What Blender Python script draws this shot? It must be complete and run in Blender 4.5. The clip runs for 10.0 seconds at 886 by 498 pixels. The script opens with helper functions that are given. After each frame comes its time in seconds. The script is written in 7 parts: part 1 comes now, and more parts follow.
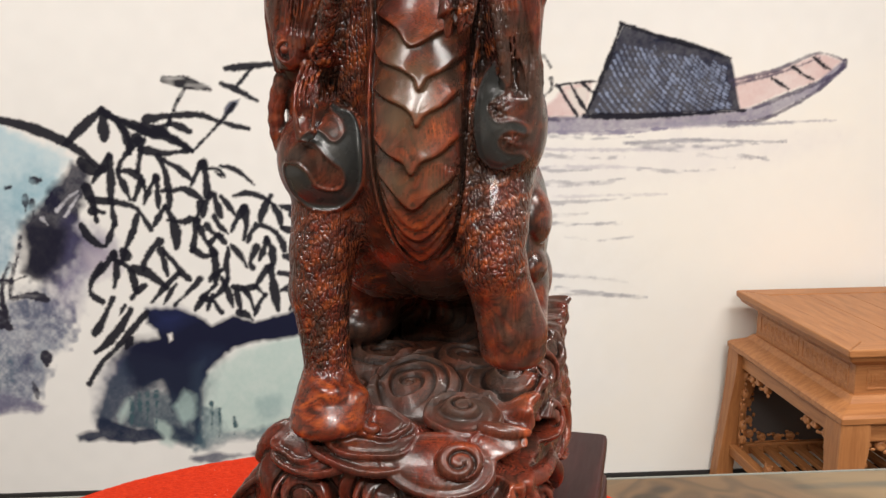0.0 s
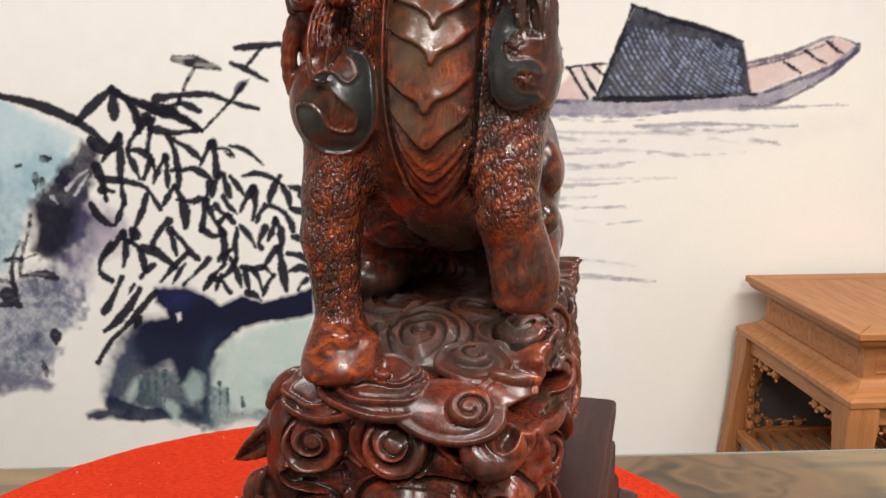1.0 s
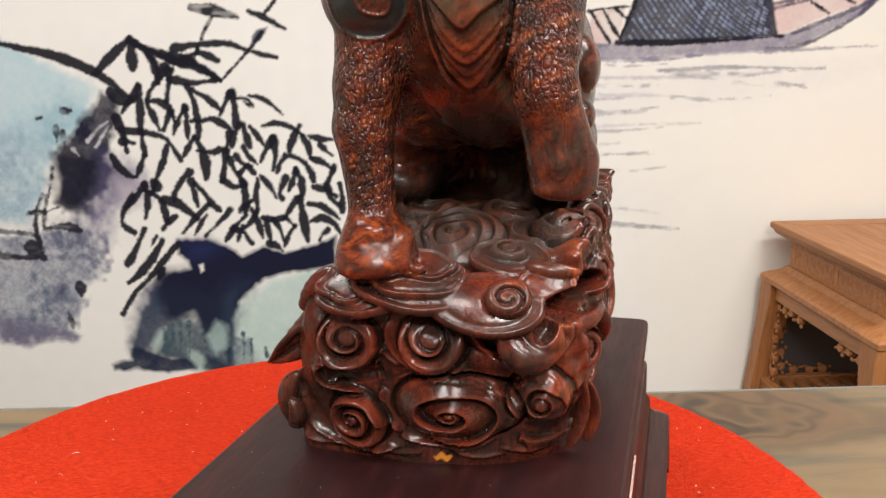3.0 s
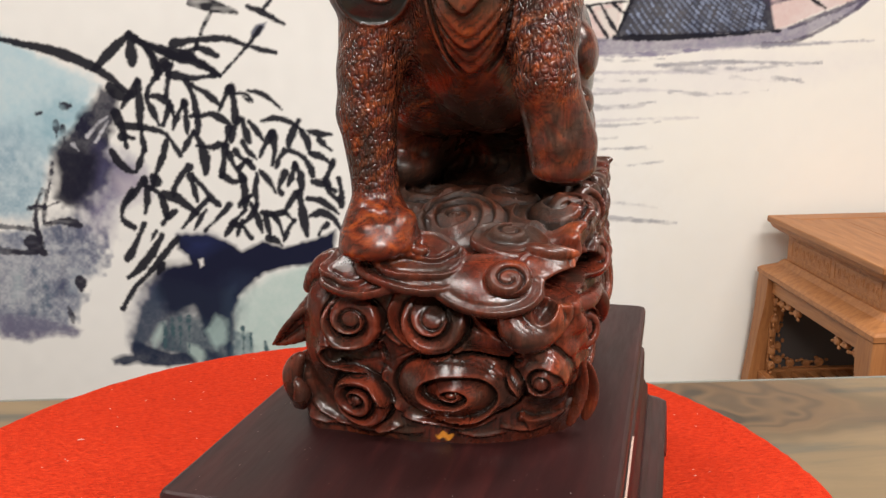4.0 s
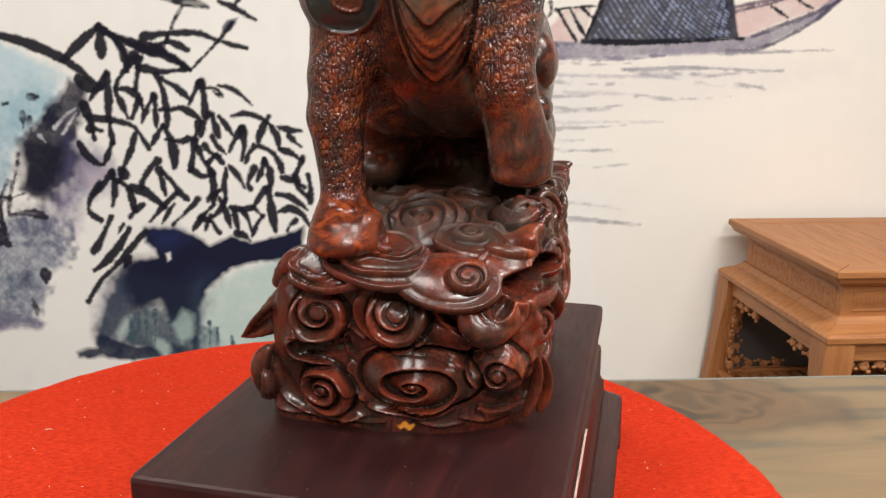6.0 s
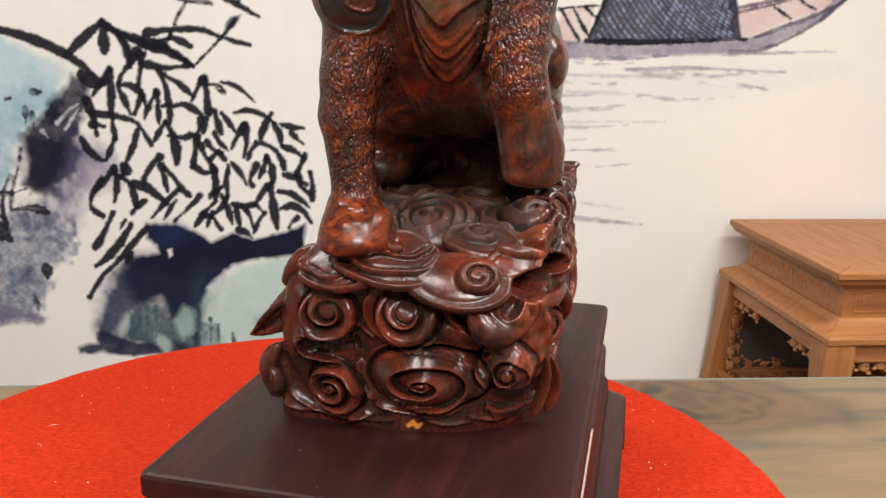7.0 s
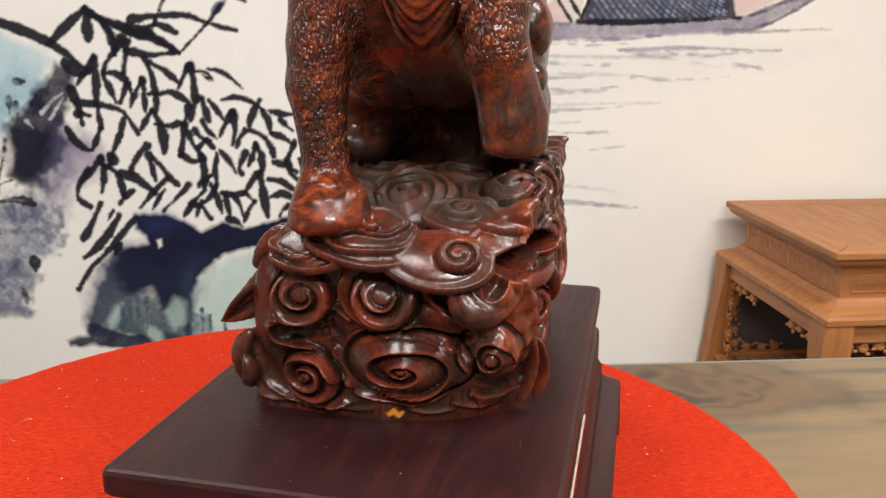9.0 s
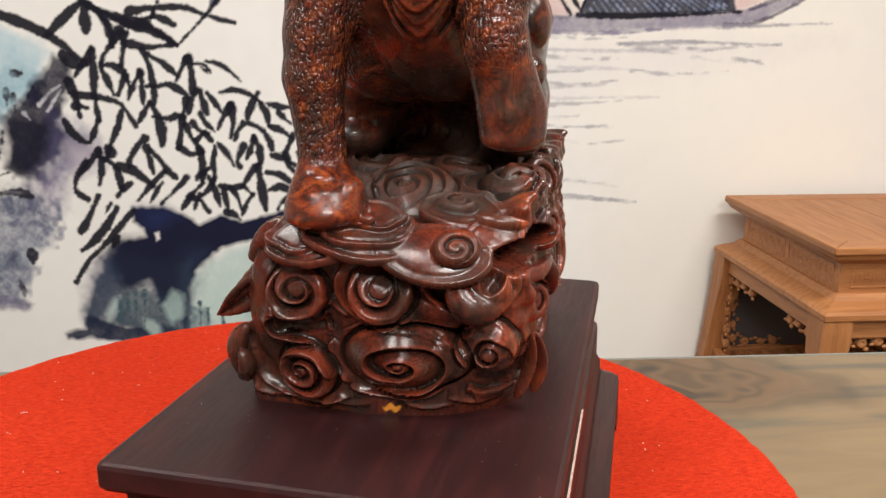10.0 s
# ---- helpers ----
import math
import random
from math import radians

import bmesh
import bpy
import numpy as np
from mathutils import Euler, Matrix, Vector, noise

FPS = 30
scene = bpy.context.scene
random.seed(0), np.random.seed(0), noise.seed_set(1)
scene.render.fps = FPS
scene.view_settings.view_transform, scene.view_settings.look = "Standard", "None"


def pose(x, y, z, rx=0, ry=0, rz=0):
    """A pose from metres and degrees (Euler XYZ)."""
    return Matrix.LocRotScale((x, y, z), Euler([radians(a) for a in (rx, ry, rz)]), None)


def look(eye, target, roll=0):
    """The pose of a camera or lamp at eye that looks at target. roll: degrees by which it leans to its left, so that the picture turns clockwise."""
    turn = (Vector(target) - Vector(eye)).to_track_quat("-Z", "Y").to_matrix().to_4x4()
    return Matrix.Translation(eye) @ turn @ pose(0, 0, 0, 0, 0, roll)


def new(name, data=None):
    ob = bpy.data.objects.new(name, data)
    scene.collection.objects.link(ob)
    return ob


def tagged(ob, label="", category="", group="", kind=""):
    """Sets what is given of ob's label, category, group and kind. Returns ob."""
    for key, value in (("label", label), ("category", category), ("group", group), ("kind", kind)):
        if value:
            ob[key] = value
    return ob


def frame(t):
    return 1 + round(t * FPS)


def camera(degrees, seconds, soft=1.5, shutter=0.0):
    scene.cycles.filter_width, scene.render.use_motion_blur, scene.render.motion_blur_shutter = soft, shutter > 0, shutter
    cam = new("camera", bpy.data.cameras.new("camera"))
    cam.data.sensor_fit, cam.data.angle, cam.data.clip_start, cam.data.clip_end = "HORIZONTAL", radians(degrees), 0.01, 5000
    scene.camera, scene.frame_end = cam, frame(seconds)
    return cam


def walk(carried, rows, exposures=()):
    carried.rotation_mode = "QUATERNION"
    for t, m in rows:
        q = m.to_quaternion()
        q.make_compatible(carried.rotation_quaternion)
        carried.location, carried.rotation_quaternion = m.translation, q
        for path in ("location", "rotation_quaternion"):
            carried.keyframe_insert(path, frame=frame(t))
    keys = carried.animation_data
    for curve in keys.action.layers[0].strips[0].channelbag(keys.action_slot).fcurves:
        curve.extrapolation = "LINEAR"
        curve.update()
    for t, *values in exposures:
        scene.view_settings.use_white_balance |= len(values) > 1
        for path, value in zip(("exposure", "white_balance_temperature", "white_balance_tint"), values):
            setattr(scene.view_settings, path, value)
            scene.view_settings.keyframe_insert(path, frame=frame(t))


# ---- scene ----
cam = camera(54.7, 10.0)
PATH = [
    (0, (0.002, -0.523, 1.388), (0.13, 1.441, 1.032), -0.3),
    (0.5, (-0.001, -0.52, 1.373), (0.118, 1.443, 1.006), -0.1),
    (1, (-0.001, -0.526, 1.36), (0.109, 1.435, 0.983), 0.1),
    (1.5, (-0.004, -0.53, 1.351), (0.102, 1.429, 0.961), 0.2),
    (2, (-0.006, -0.53, 1.338), (0.084, 1.425, 0.926), -0.4),
    (2.5, (-0.011, -0.529, 1.325), (0.064, 1.421, 0.887), -0.7),
    (3, (-0.012, -0.524, 1.315), (0.055, 1.42, 0.853), -0.7),
    (4.5, (-0.016, -0.544, 1.308), (0.062, 1.399, 0.838), -0.8),
    (5, (-0.014, -0.547, 1.308), (0.079, 1.394, 0.835), -0.7),
    (5.5, (-0.01, -0.562, 1.312), (0.117, 1.377, 0.84), -0.0),
    (7, (-0.02, -0.566, 1.317), (0.126, 1.371, 0.839), 1.1),
    (7.5, (-0.013, -0.558, 1.312), (0.141, 1.381, 0.847), 0.9),
    (8, (-0.017, -0.551, 1.303), (0.135, 1.387, 0.83), 0.7),
    (8.5, (-0.006, -0.537, 1.302), (0.141, 1.396, 0.809), 0.3),
    (9, (-0.006, -0.535, 1.302), (0.147, 1.394, 0.798), 0.3),
    (9.5, (-0.004, -0.53, 1.302), (0.149, 1.395, 0.784), 0.6),
    (10, (-0.005, -0.531, 1.301), (0.151, 1.394, 0.783), 0.5),
]
walk(cam, [(t, look(eye, target, roll)) for t, eye, target, roll in PATH], [(0, 0.0), (2.5, 0.02), (4.5, -0.04), (10, -0.04)])

# ---- world and lamps ----
world = bpy.data.worlds.new("room_air")
world.use_nodes = True
world.node_tree.nodes["Background"].inputs[0].default_value = (1.0, 0.93, 0.84, 1)
world.node_tree.nodes["Background"].inputs[1].default_value = 0.12
scene.world = world
scene.view_settings.exposure = 0.0


def ceiling_lamp(x, y, sx, sy, watts, colour=(1.0, 0.956, 0.908)):
    lamp = bpy.data.lights.new("ceiling_panel_light", "AREA")
    lamp.shape, lamp.size, lamp.size_y, lamp.energy, lamp.color = "RECTANGLE", sx, sy, watts, colour
    ob = new("ceiling_panel_light", lamp)
    ob.matrix_world = pose(x, y, 2.86, 0, 0, 0)
    return ob


ceiling_lamp(1.4, 0.35, 1.2, 0.30, 55)
ceiling_lamp(-1.1, 0.9, 1.2, 0.30, 29)
ceiling_lamp(-0.8, -1.0, 0.6, 0.6, 35)
ceiling_lamp(0.9, -1.1, 0.6, 0.6, 41)
ceiling_lamp(0.1, -2.4, 1.2, 0.3, 122)

# ---- materials ----
def mat(name, rough=0.5, coat=0.0, spec=0.5):
    m = bpy.data.materials.new(name)
    m.use_nodes = True
    n = m.node_tree.nodes
    b = n["Principled BSDF"]
    b.inputs["Roughness"].default_value = rough
    b.inputs["Coat Weight"].default_value = coat
    b.inputs["Specular IOR Level"].default_value = spec
    return m, m.node_tree, b


def coords(t, scale=(1, 1, 1), rot=(0, 0, 0), space="Object"):
    c = t.nodes.new("ShaderNodeTexCoord")
    m = t.nodes.new("ShaderNodeMapping")
    m.inputs["Scale"].default_value = scale
    m.inputs["Rotation"].default_value = [radians(a) for a in rot]
    t.links.new(c.outputs[space], m.inputs[0])
    return m.outputs[0]


def noise_tex(t, vec, scale, detail=4, rough=0.55, dist=0.0):
    n = t.nodes.new("ShaderNodeTexNoise")
    n.inputs["Scale"].default_value, n.inputs["Detail"].default_value = scale, detail
    n.inputs["Roughness"].default_value, n.inputs["Distortion"].default_value = rough, dist
    t.links.new(vec, n.inputs["Vector"])
    return n.outputs["Fac"]


def ramp(t, fac, stops):
    r = t.nodes.new("ShaderNodeValToRGB")
    els = r.color_ramp.elements
    while len(els) < len(stops):
        els.new(0.5)
    for e, (p, c) in zip(els, stops):
        e.position = p
        e.color = (*c, 1) if len(c) == 3 else c
    t.links.new(fac, r.inputs[0])
    return r.outputs[0]


def mix(t, fac, a, b, how="MIX"):
    m = t.nodes.new("ShaderNodeMix")
    m.data_type, m.blend_type = "RGBA", how
    for sock, val in ((m.inputs[0], fac), (m.inputs[6], a), (m.inputs[7], b)):
        if isinstance(val, (int, float)):
            sock.default_value = val
        elif isinstance(val, tuple):
            sock.default_value = (*val, 1)
        else:
            t.links.new(val, sock)
    return m.outputs[2]


def math_node(t, op, a, b=0.0):
    m = t.nodes.new("ShaderNodeMath")
    m.operation = op
    for sock, val in ((m.inputs[0], a), (m.inputs[1], b)):
        if isinstance(val, (int, float)):
            sock.default_value = val
        else:
            t.links.new(val, sock)
    return m.outputs[0]


def bump(t, b, height, strength, dist, before=None):
    n = t.nodes.new("ShaderNodeBump")
    n.inputs["Strength"].default_value, n.inputs["Distance"].default_value = strength, dist
    t.links.new(height, n.inputs["Height"])
    if before is not None:
        t.links.new(before, n.inputs["Normal"])
    t.links.new(n.outputs[0], b.inputs["Normal"])
    return n.outputs[0]


def attribute(t, name):
    a = t.nodes.new("ShaderNodeAttribute")
    a.attribute_name = name
    return a


def grain_wood(name, dark, mid, light, scale, rough, coat=0.0, stretch=(1, 12, 12), bump_d=0.0004):
    """Straight-grained wood whose grain runs along the object's x (stretch sets the other axes)."""
    m, t, b = mat(name, rough, coat)
    v = coords(t, stretch)
    g = noise_tex(t, v, scale, 6, 0.6, 0.6)
    big = noise_tex(t, coords(t), scale * 0.6, 3)
    col = ramp(t, g, [(0.30, dark), (0.5, mid), (0.72, light)])
    col = mix(t, math_node(t, "MULTIPLY", big, 0.45), col, mid)
    t.links.new(col, b.inputs["Base Color"])
    fine = noise_tex(t, v, scale * 5, 3, 0.6)
    t.links.new(math_node(t, "ADD", math_node(t, "MULTIPLY", fine, 0.25), rough - 0.12), b.inputs["Roughness"])
    bump(t, b, fine, 0.35, bump_d)
    return m


def plaster(name, colour):
    m, t, b = mat(name, 0.85)
    n = noise_tex(t, coords(t), 3, 5)
    t.links.new(mix(t, n, tuple(c * 0.93 for c in colour), colour), b.inputs["Base Color"])
    bump(t, b, noise_tex(t, coords(t), 180, 3), 0.2, 0.001)
    return m


wall_paint = plaster("wall_paint", (0.78, 0.74, 0.68))
# Unseen ceiling: its dark tone is chosen to cut grey reflections on the statue.
ceiling_paint = plaster("ceiling_paint", (0.20, 0.19, 0.18))
# Floor out of view; kept dark so little light bounces under the side table.
floor_tile = grain_wood("floor_boards", (0.05, 0.032, 0.02), (0.08, 0.05, 0.033), (0.11, 0.07, 0.045), 3, 0.4)
# Brown tone made up for the unseen south wall, to cut its bounce light.
unseen_wall = grain_wood("unseen_wall", (0.16, 0.11, 0.07), (0.24, 0.17, 0.11), (0.32, 0.23, 0.16), 3, 0.5)
# dark grey for the shade set in behind the side table
shade_grey = plaster("shade_grey", (0.075, 0.066, 0.064))
black_paint = plaster("black_paint", (0.02, 0.018, 0.017))
stool_wood = grain_wood("stool_wood", (0.26, 0.096, 0.030), (0.39, 0.158, 0.053), (0.49, 0.218, 0.080), 6, 0.5)
stool_wood_up = grain_wood("stool_wood_upright", (0.25, 0.090, 0.028), (0.37, 0.147, 0.048), (0.47, 0.205, 0.074), 6, 0.5, stretch=(12, 12, 1))
stool_wood_deep = grain_wood("stool_wood_crosswise", (0.26, 0.094, 0.029), (0.38, 0.154, 0.051), (0.48, 0.213, 0.078), 6, 0.5, stretch=(12, 1, 12))
stand_wood = grain_wood("stand_wood", (0.016, 0.006, 0.006), (0.023, 0.007, 0.007), (0.050, 0.011, 0.010), 5, 0.40, 0.0, stretch=(9, 1, 9), bump_d=0.0002)
stand_wood.node_tree.nodes["Principled BSDF"].inputs["Specular IOR Level"].default_value = 0.22
worn_edge = grain_wood("worn_edge_wood", (0.28, 0.16, 0.13), (0.45, 0.31, 0.26), (0.56, 0.42, 0.36), 30, 0.7)


def cloth_material():
    m, t, b = mat("red_felt", 0.95, 0.0, 0.05)
    v = coords(t)
    b.inputs["Sheen Weight"].default_value = 0.03
    b.inputs["Sheen Tint"].default_value = (1, 0.35, 0.2, 1)
    w = noise_tex(t, coords(t, (1, 2.4, 1), (0, 0, -32)), 150, 4, 0.65, 0.6)
    n2 = noise_tex(t, v, 420, 3)
    big = noise_tex(t, v, 6, 3)
    col = ramp(t, w, [(0.26, (0.30, 0.012, 0.004)), (0.48, (0.56, 0.031, 0.009)), (0.74, (0.72, 0.068, 0.020))])
    col = mix(t, math_node(t, "MULTIPLY", big, 0.5), col, (0.55, 0.029, 0.009))
    t.links.new(col, b.inputs["Base Color"])
    h = math_node(t, "ADD", w, math_node(t, "MULTIPLY", n2, 0.5))
    bump(t, b, h, 1.0, 0.0050)
    return m


red_felt = cloth_material()


def table_material():
    m, t, b = mat("table_laminate", 0.38, 0.0, 0.30)
    v = coords(t, (0.55, 4.0, 1), (0, 0, -22))
    warp = noise_tex(t, v, 2.0, 5, 0.55, 1.6)
    fine = noise_tex(t, coords(t, (1, 14, 1), (0, 0, -22)), 9, 4, 0.6)
    col = ramp(t, warp, [(0.32, (0.075, 0.075, 0.062)), (0.40, (0.125, 0.104, 0.072)), (0.48, (0.195, 0.136, 0.076)), (0.64, (0.235, 0.162, 0.086))])
    col = mix(t, math_node(t, "MULTIPLY", fine, 0.25), col, (0.11, 0.085, 0.060))
    dist = t.nodes.new("ShaderNodeVectorMath")
    dist.operation = "DISTANCE"
    warpv = t.nodes.new("ShaderNodeVectorMath")
    warpv.operation = "ADD"
    wn = t.nodes.new("ShaderNodeTexNoise")
    wn.inputs["Scale"].default_value = 5
    t.links.new(coords(t), wn.inputs["Vector"])
    sc = t.nodes.new("ShaderNodeVectorMath")
    sc.operation = "SCALE"
    sc.inputs["Scale"].default_value = 0.30
    t.links.new(wn.outputs["Color"], sc.inputs[0])
    t.links.new(coords(t, (0.75, 1.5, 1), (0, 0, -32)), warpv.inputs[0])
    t.links.new(sc.outputs[0], warpv.inputs[1])
    t.links.new(warpv.outputs[0], dist.inputs[0])
    knot_at = Matrix.Rotation(radians(-32), 3, "Z") @ Vector((0.50 * 0.75, 0.80 * 1.5, 0))
    dist.inputs[1].default_value = (knot_at.x + 0.15, knot_at.y + 0.15, 0.70)
    inside = ramp(t, dist.outputs["Value"], [(0.20, (1, 1, 1)), (0.30, (0, 0, 0))])
    ring = t.nodes.new("ShaderNodeTexNoise")
    ring.noise_dimensions = "1D"
    ring.inputs["Scale"].default_value = 22
    t.links.new(dist.outputs["Value"], ring.inputs["W"])
    brown = ramp(t, ring.outputs["Fac"], [(0.38, (0.038, 0.028, 0.020)), (0.58, (0.135, 0.080, 0.042))])
    col = mix(t, math_node(t, "MULTIPLY", inside, 0.9), col, brown)
    t.links.new(col, b.inputs["Base Color"])
    return m


table_top_mat = table_material()


edge_pale = plaster("edge_band", (0.20, 0.20, 0.175))


def carved_material():
    """Dark red rosewood with orange and black figure, varnished; the mesh's own marks say where it is ebony-dark, pitted or chipped."""
    m, t, b = mat("carved_rosewood", 0.34, 0.09, 0.34)
    fig = noise_tex(t, coords(t, (1, 1, 0.55), (0, 25, 0)), 15, 3, 0.5, 1.6)
    wave = t.nodes.new("ShaderNodeTexWave")
    wave.wave_type, wave.bands_direction = "BANDS", "Z"
    wave.inputs["Scale"].default_value, wave.inputs["Distortion"].default_value = 24, 7
    wave.inputs["Detail"].default_value, wave.inputs["Detail Scale"].default_value = 2.5, 1.4
    t.links.new(coords(t, (1, 1, 1), (0, 32, 12)), wave.inputs["Vector"])
    fine = noise_tex(t, coords(t, (3, 3, 0.6)), 260, 3)
    col = ramp(t, fig, [(0.33, (0.020, 0.010, 0.007)), (0.46, (0.080, 0.014, 0.008)), (0.62, (0.150, 0.027, 0.012)), (0.80, (0.27, 0.056, 0.015))])
    rings = ramp(t, wave.outputs["Fac"], [(0.50, (0, 0, 0)), (0.92, (1, 1, 1))])
    up = attribute(t, "upper").outputs["Fac"]
    col = mix(t, math_node(t, "MULTIPLY", rings, math_node(t, "ADD", math_node(t, "MULTIPLY", up, 0.20), math_node(t, "MULTIPLY", attribute(t, "pitted").outputs["Fac"], 0.48))), col, (0.34, 0.075, 0.016))
    shade = ramp(t, noise_tex(t, coords(t, (1, 1, 0.6), (20, 0, 0)), 26, 3, 0.55, 1.2), [(0.45, (0, 0, 0)), (0.60, (1, 1, 1))])
    col = mix(t, math_node(t, "MULTIPLY", shade, math_node(t, "ADD", math_node(t, "MULTIPLY", up, 0.22), 0.62)), col, (0.034, 0.022, 0.016))
    pores = ramp(t, noise_tex(t, coords(t, (1, 1, 0.10), (0, 18, 0)), 620, 3, 0.6, 0.4), [(0.48, (0, 0, 0)), (0.66, (1, 1, 1))])
    col = mix(t, math_node(t, "MULTIPLY", pores, 0.40), col, (0.040, 0.011, 0.007))
    streak = ramp(t, noise_tex(t, coords(t, (1, 1, 0.16), (8, 24, 0)), 420, 4, 0.65, 0.5), [(0.40, (0.35,) * 3), (0.52, (1,) * 3), (0.66, (1.9,) * 3)])
    col = mix(t, 0.38, col, streak, "MULTIPLY")
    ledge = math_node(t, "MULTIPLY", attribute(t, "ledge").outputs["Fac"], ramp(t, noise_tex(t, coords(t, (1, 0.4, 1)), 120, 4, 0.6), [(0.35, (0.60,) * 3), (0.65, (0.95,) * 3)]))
    warm = ramp(t, noise_tex(t, coords(t, (1, 1, 1.4), (0, 40, 0)), 55, 4, 0.6, 1.4), [(0.36, (0.030, 0.010, 0.006)), (0.48, (0.13, 0.020, 0.008)), (0.66, (0.34, 0.070, 0.014))])
    col = mix(t, math_node(t, "MULTIPLY", attribute(t, "warm").outputs["Fac"], 0.75), col, warm)
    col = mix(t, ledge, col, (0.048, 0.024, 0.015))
    # carved grooves go darker: dark residue, plus shade painted into the colour
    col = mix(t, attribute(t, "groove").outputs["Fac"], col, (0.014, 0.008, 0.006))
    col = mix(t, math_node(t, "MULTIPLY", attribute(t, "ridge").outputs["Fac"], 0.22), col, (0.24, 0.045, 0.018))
    # olive wood tone on the breast, with the plates' grey-green sheen painted in
    col = mix(t, math_node(t, "MULTIPLY", attribute(t, "olive_sheen").outputs["Fac"], ramp(t, noise_tex(t, coords(t), 34, 3, 0.55, 0.8), [(0.36, (0.15,) * 3), (0.62, (0.70,) * 3)])), col, (0.105, 0.066, 0.038))
    col = mix(t, attribute(t, "ebony").outputs["Fac"], col, (0.024, 0.025, 0.024))
    col = mix(t, attribute(t, "chip").outputs["Fac"], col, (0.62, 0.24, 0.03))
    vor = t.nodes.new("ShaderNodeTexVoronoi")
    vor.feature = "F1"
    vor.inputs["Scale"].default_value = 400
    warped = t.nodes.new("ShaderNodeVectorMath")
    warped.operation = "ADD"
    wn = t.nodes.new("ShaderNodeTexNoise")
    wn.inputs["Scale"].default_value = 120
    sc = t.nodes.new("ShaderNodeVectorMath")
    sc.operation = "SCALE"
    sc.inputs["Scale"].default_value = 0.008
    base_v = coords(t, (1.2, 1.2, 0.75), (0, 24, 0))
    t.links.new(base_v, wn.inputs["Vector"])
    t.links.new(wn.outputs["Color"], sc.inputs[0])
    t.links.new(base_v, warped.inputs[0])
    t.links.new(sc.outputs[0], warped.inputs[1])
    t.links.new(warped.outputs[0], vor.inputs["Vector"])
    wavy = noise_tex(t, coords(t, (0.8, 0.8, 1.3), (0, 24, 0)), 210, 2, 0.5, 1.2)
    dist = vor.outputs["Distance"]
    rough_h = math_node(t, "SUBTRACT", math_node(t, "MULTIPLY", wavy, 0.35), math_node(t, "MULTIPLY", math_node(t, "MULTIPLY", dist, dist), 1.6))
    valley = math_node(t, "MULTIPLY", ramp(t, dist, [(0.38, (0, 0, 0)), (0.66, (0.45, 0.45, 0.45))]), attribute(t, "pitted").outputs["Fac"])
    col = mix(t, valley, col, (0.020, 0.010, 0.007))
    t.links.new(col, b.inputs["Base Color"])
    pit = math_node(t, "MULTIPLY", rough_h, attribute(t, "pitted").outputs["Fac"])
    first = bump(t, b, pit, 0.75, 0.0018)
    chisel = noise_tex(t, coords(t, (1, 0.22, 1), (0, 0, 20)), 300, 3, 0.6, 0.6)
    first = bump(t, b, math_node(t, "MULTIPLY", chisel, attribute(t, "ledge").outputs["Fac"]), 0.6, 0.0016, first)
    tool = noise_tex(t, coords(t), 130, 3, 0.5, 0.6)
    bump(t, b, math_node(t, "ADD", math_node(t, "MULTIPLY", tool, 2.0), math_node(t, "MULTIPLY", fine, 0.25)), 0.16, 0.0010, first)
    rough = ramp(t, noise_tex(t, coords(t), 60, 3), [(0.3, (0.19,) * 3), (0.7, (0.35,) * 3)])
    rough = mix(t, math_node(t, "MULTIPLY", ledge, 0.9), rough, (0.62, 0.62, 0.62))
    rough = mix(t, math_node(t, "MULTIPLY", attribute(t, "pitted").outputs["Fac"], 0.8), rough, (0.17, 0.17, 0.17))
    t.links.new(rough, b.inputs["Roughness"])
    return m


carved = carved_material()


# ---- mesh tools ----
def link_mesh(name, bm, material, parent=None, smooth=False):
    me = bpy.data.meshes.new(name)
    bmesh.ops.recalc_face_normals(bm, faces=bm.faces)
    bm.to_mesh(me)
    bm.free()
    me.materials.append(material)
    if smooth:
        me.shade_smooth()
    ob = new(name, me)
    if parent is not None:
        ob.parent = parent
    return ob


def part(name, bm, material, parent, label="", smooth=False):
    ob = link_mesh(name, bm, material, parent, smooth)
    if label:
        ob["label"] = label
    return ob


def thing(name, label, category, at=None, group="", kind=""):
    ob = new(name)
    if at is not None:
        ob.matrix_world = at
    return tagged(ob, label, category, group, kind)


def box(x0, x1, y0, y1, z0, z1, bevel=0.0, seg=2, bm=None):
    own = bmesh.new()
    bmesh.ops.create_cube(own, size=1)
    for v in own.verts:
        v.co = ((x0 + x1) / 2 + v.co.x * (x1 - x0), (y0 + y1) / 2 + v.co.y * (y1 - y0), (z0 + z1) / 2 + v.co.z * (z1 - z0))
    if bevel:
        bmesh.ops.bevel(own, geom=own.edges[:], offset=bevel, segments=seg, affect="EDGES", profile=0.5)
    if bm is None:
        return own
    me = bpy.data.meshes.new("tmp")
    own.to_mesh(me)
    own.free()
    bm.from_mesh(me)
    bpy.data.meshes.remove(me)
    return bm


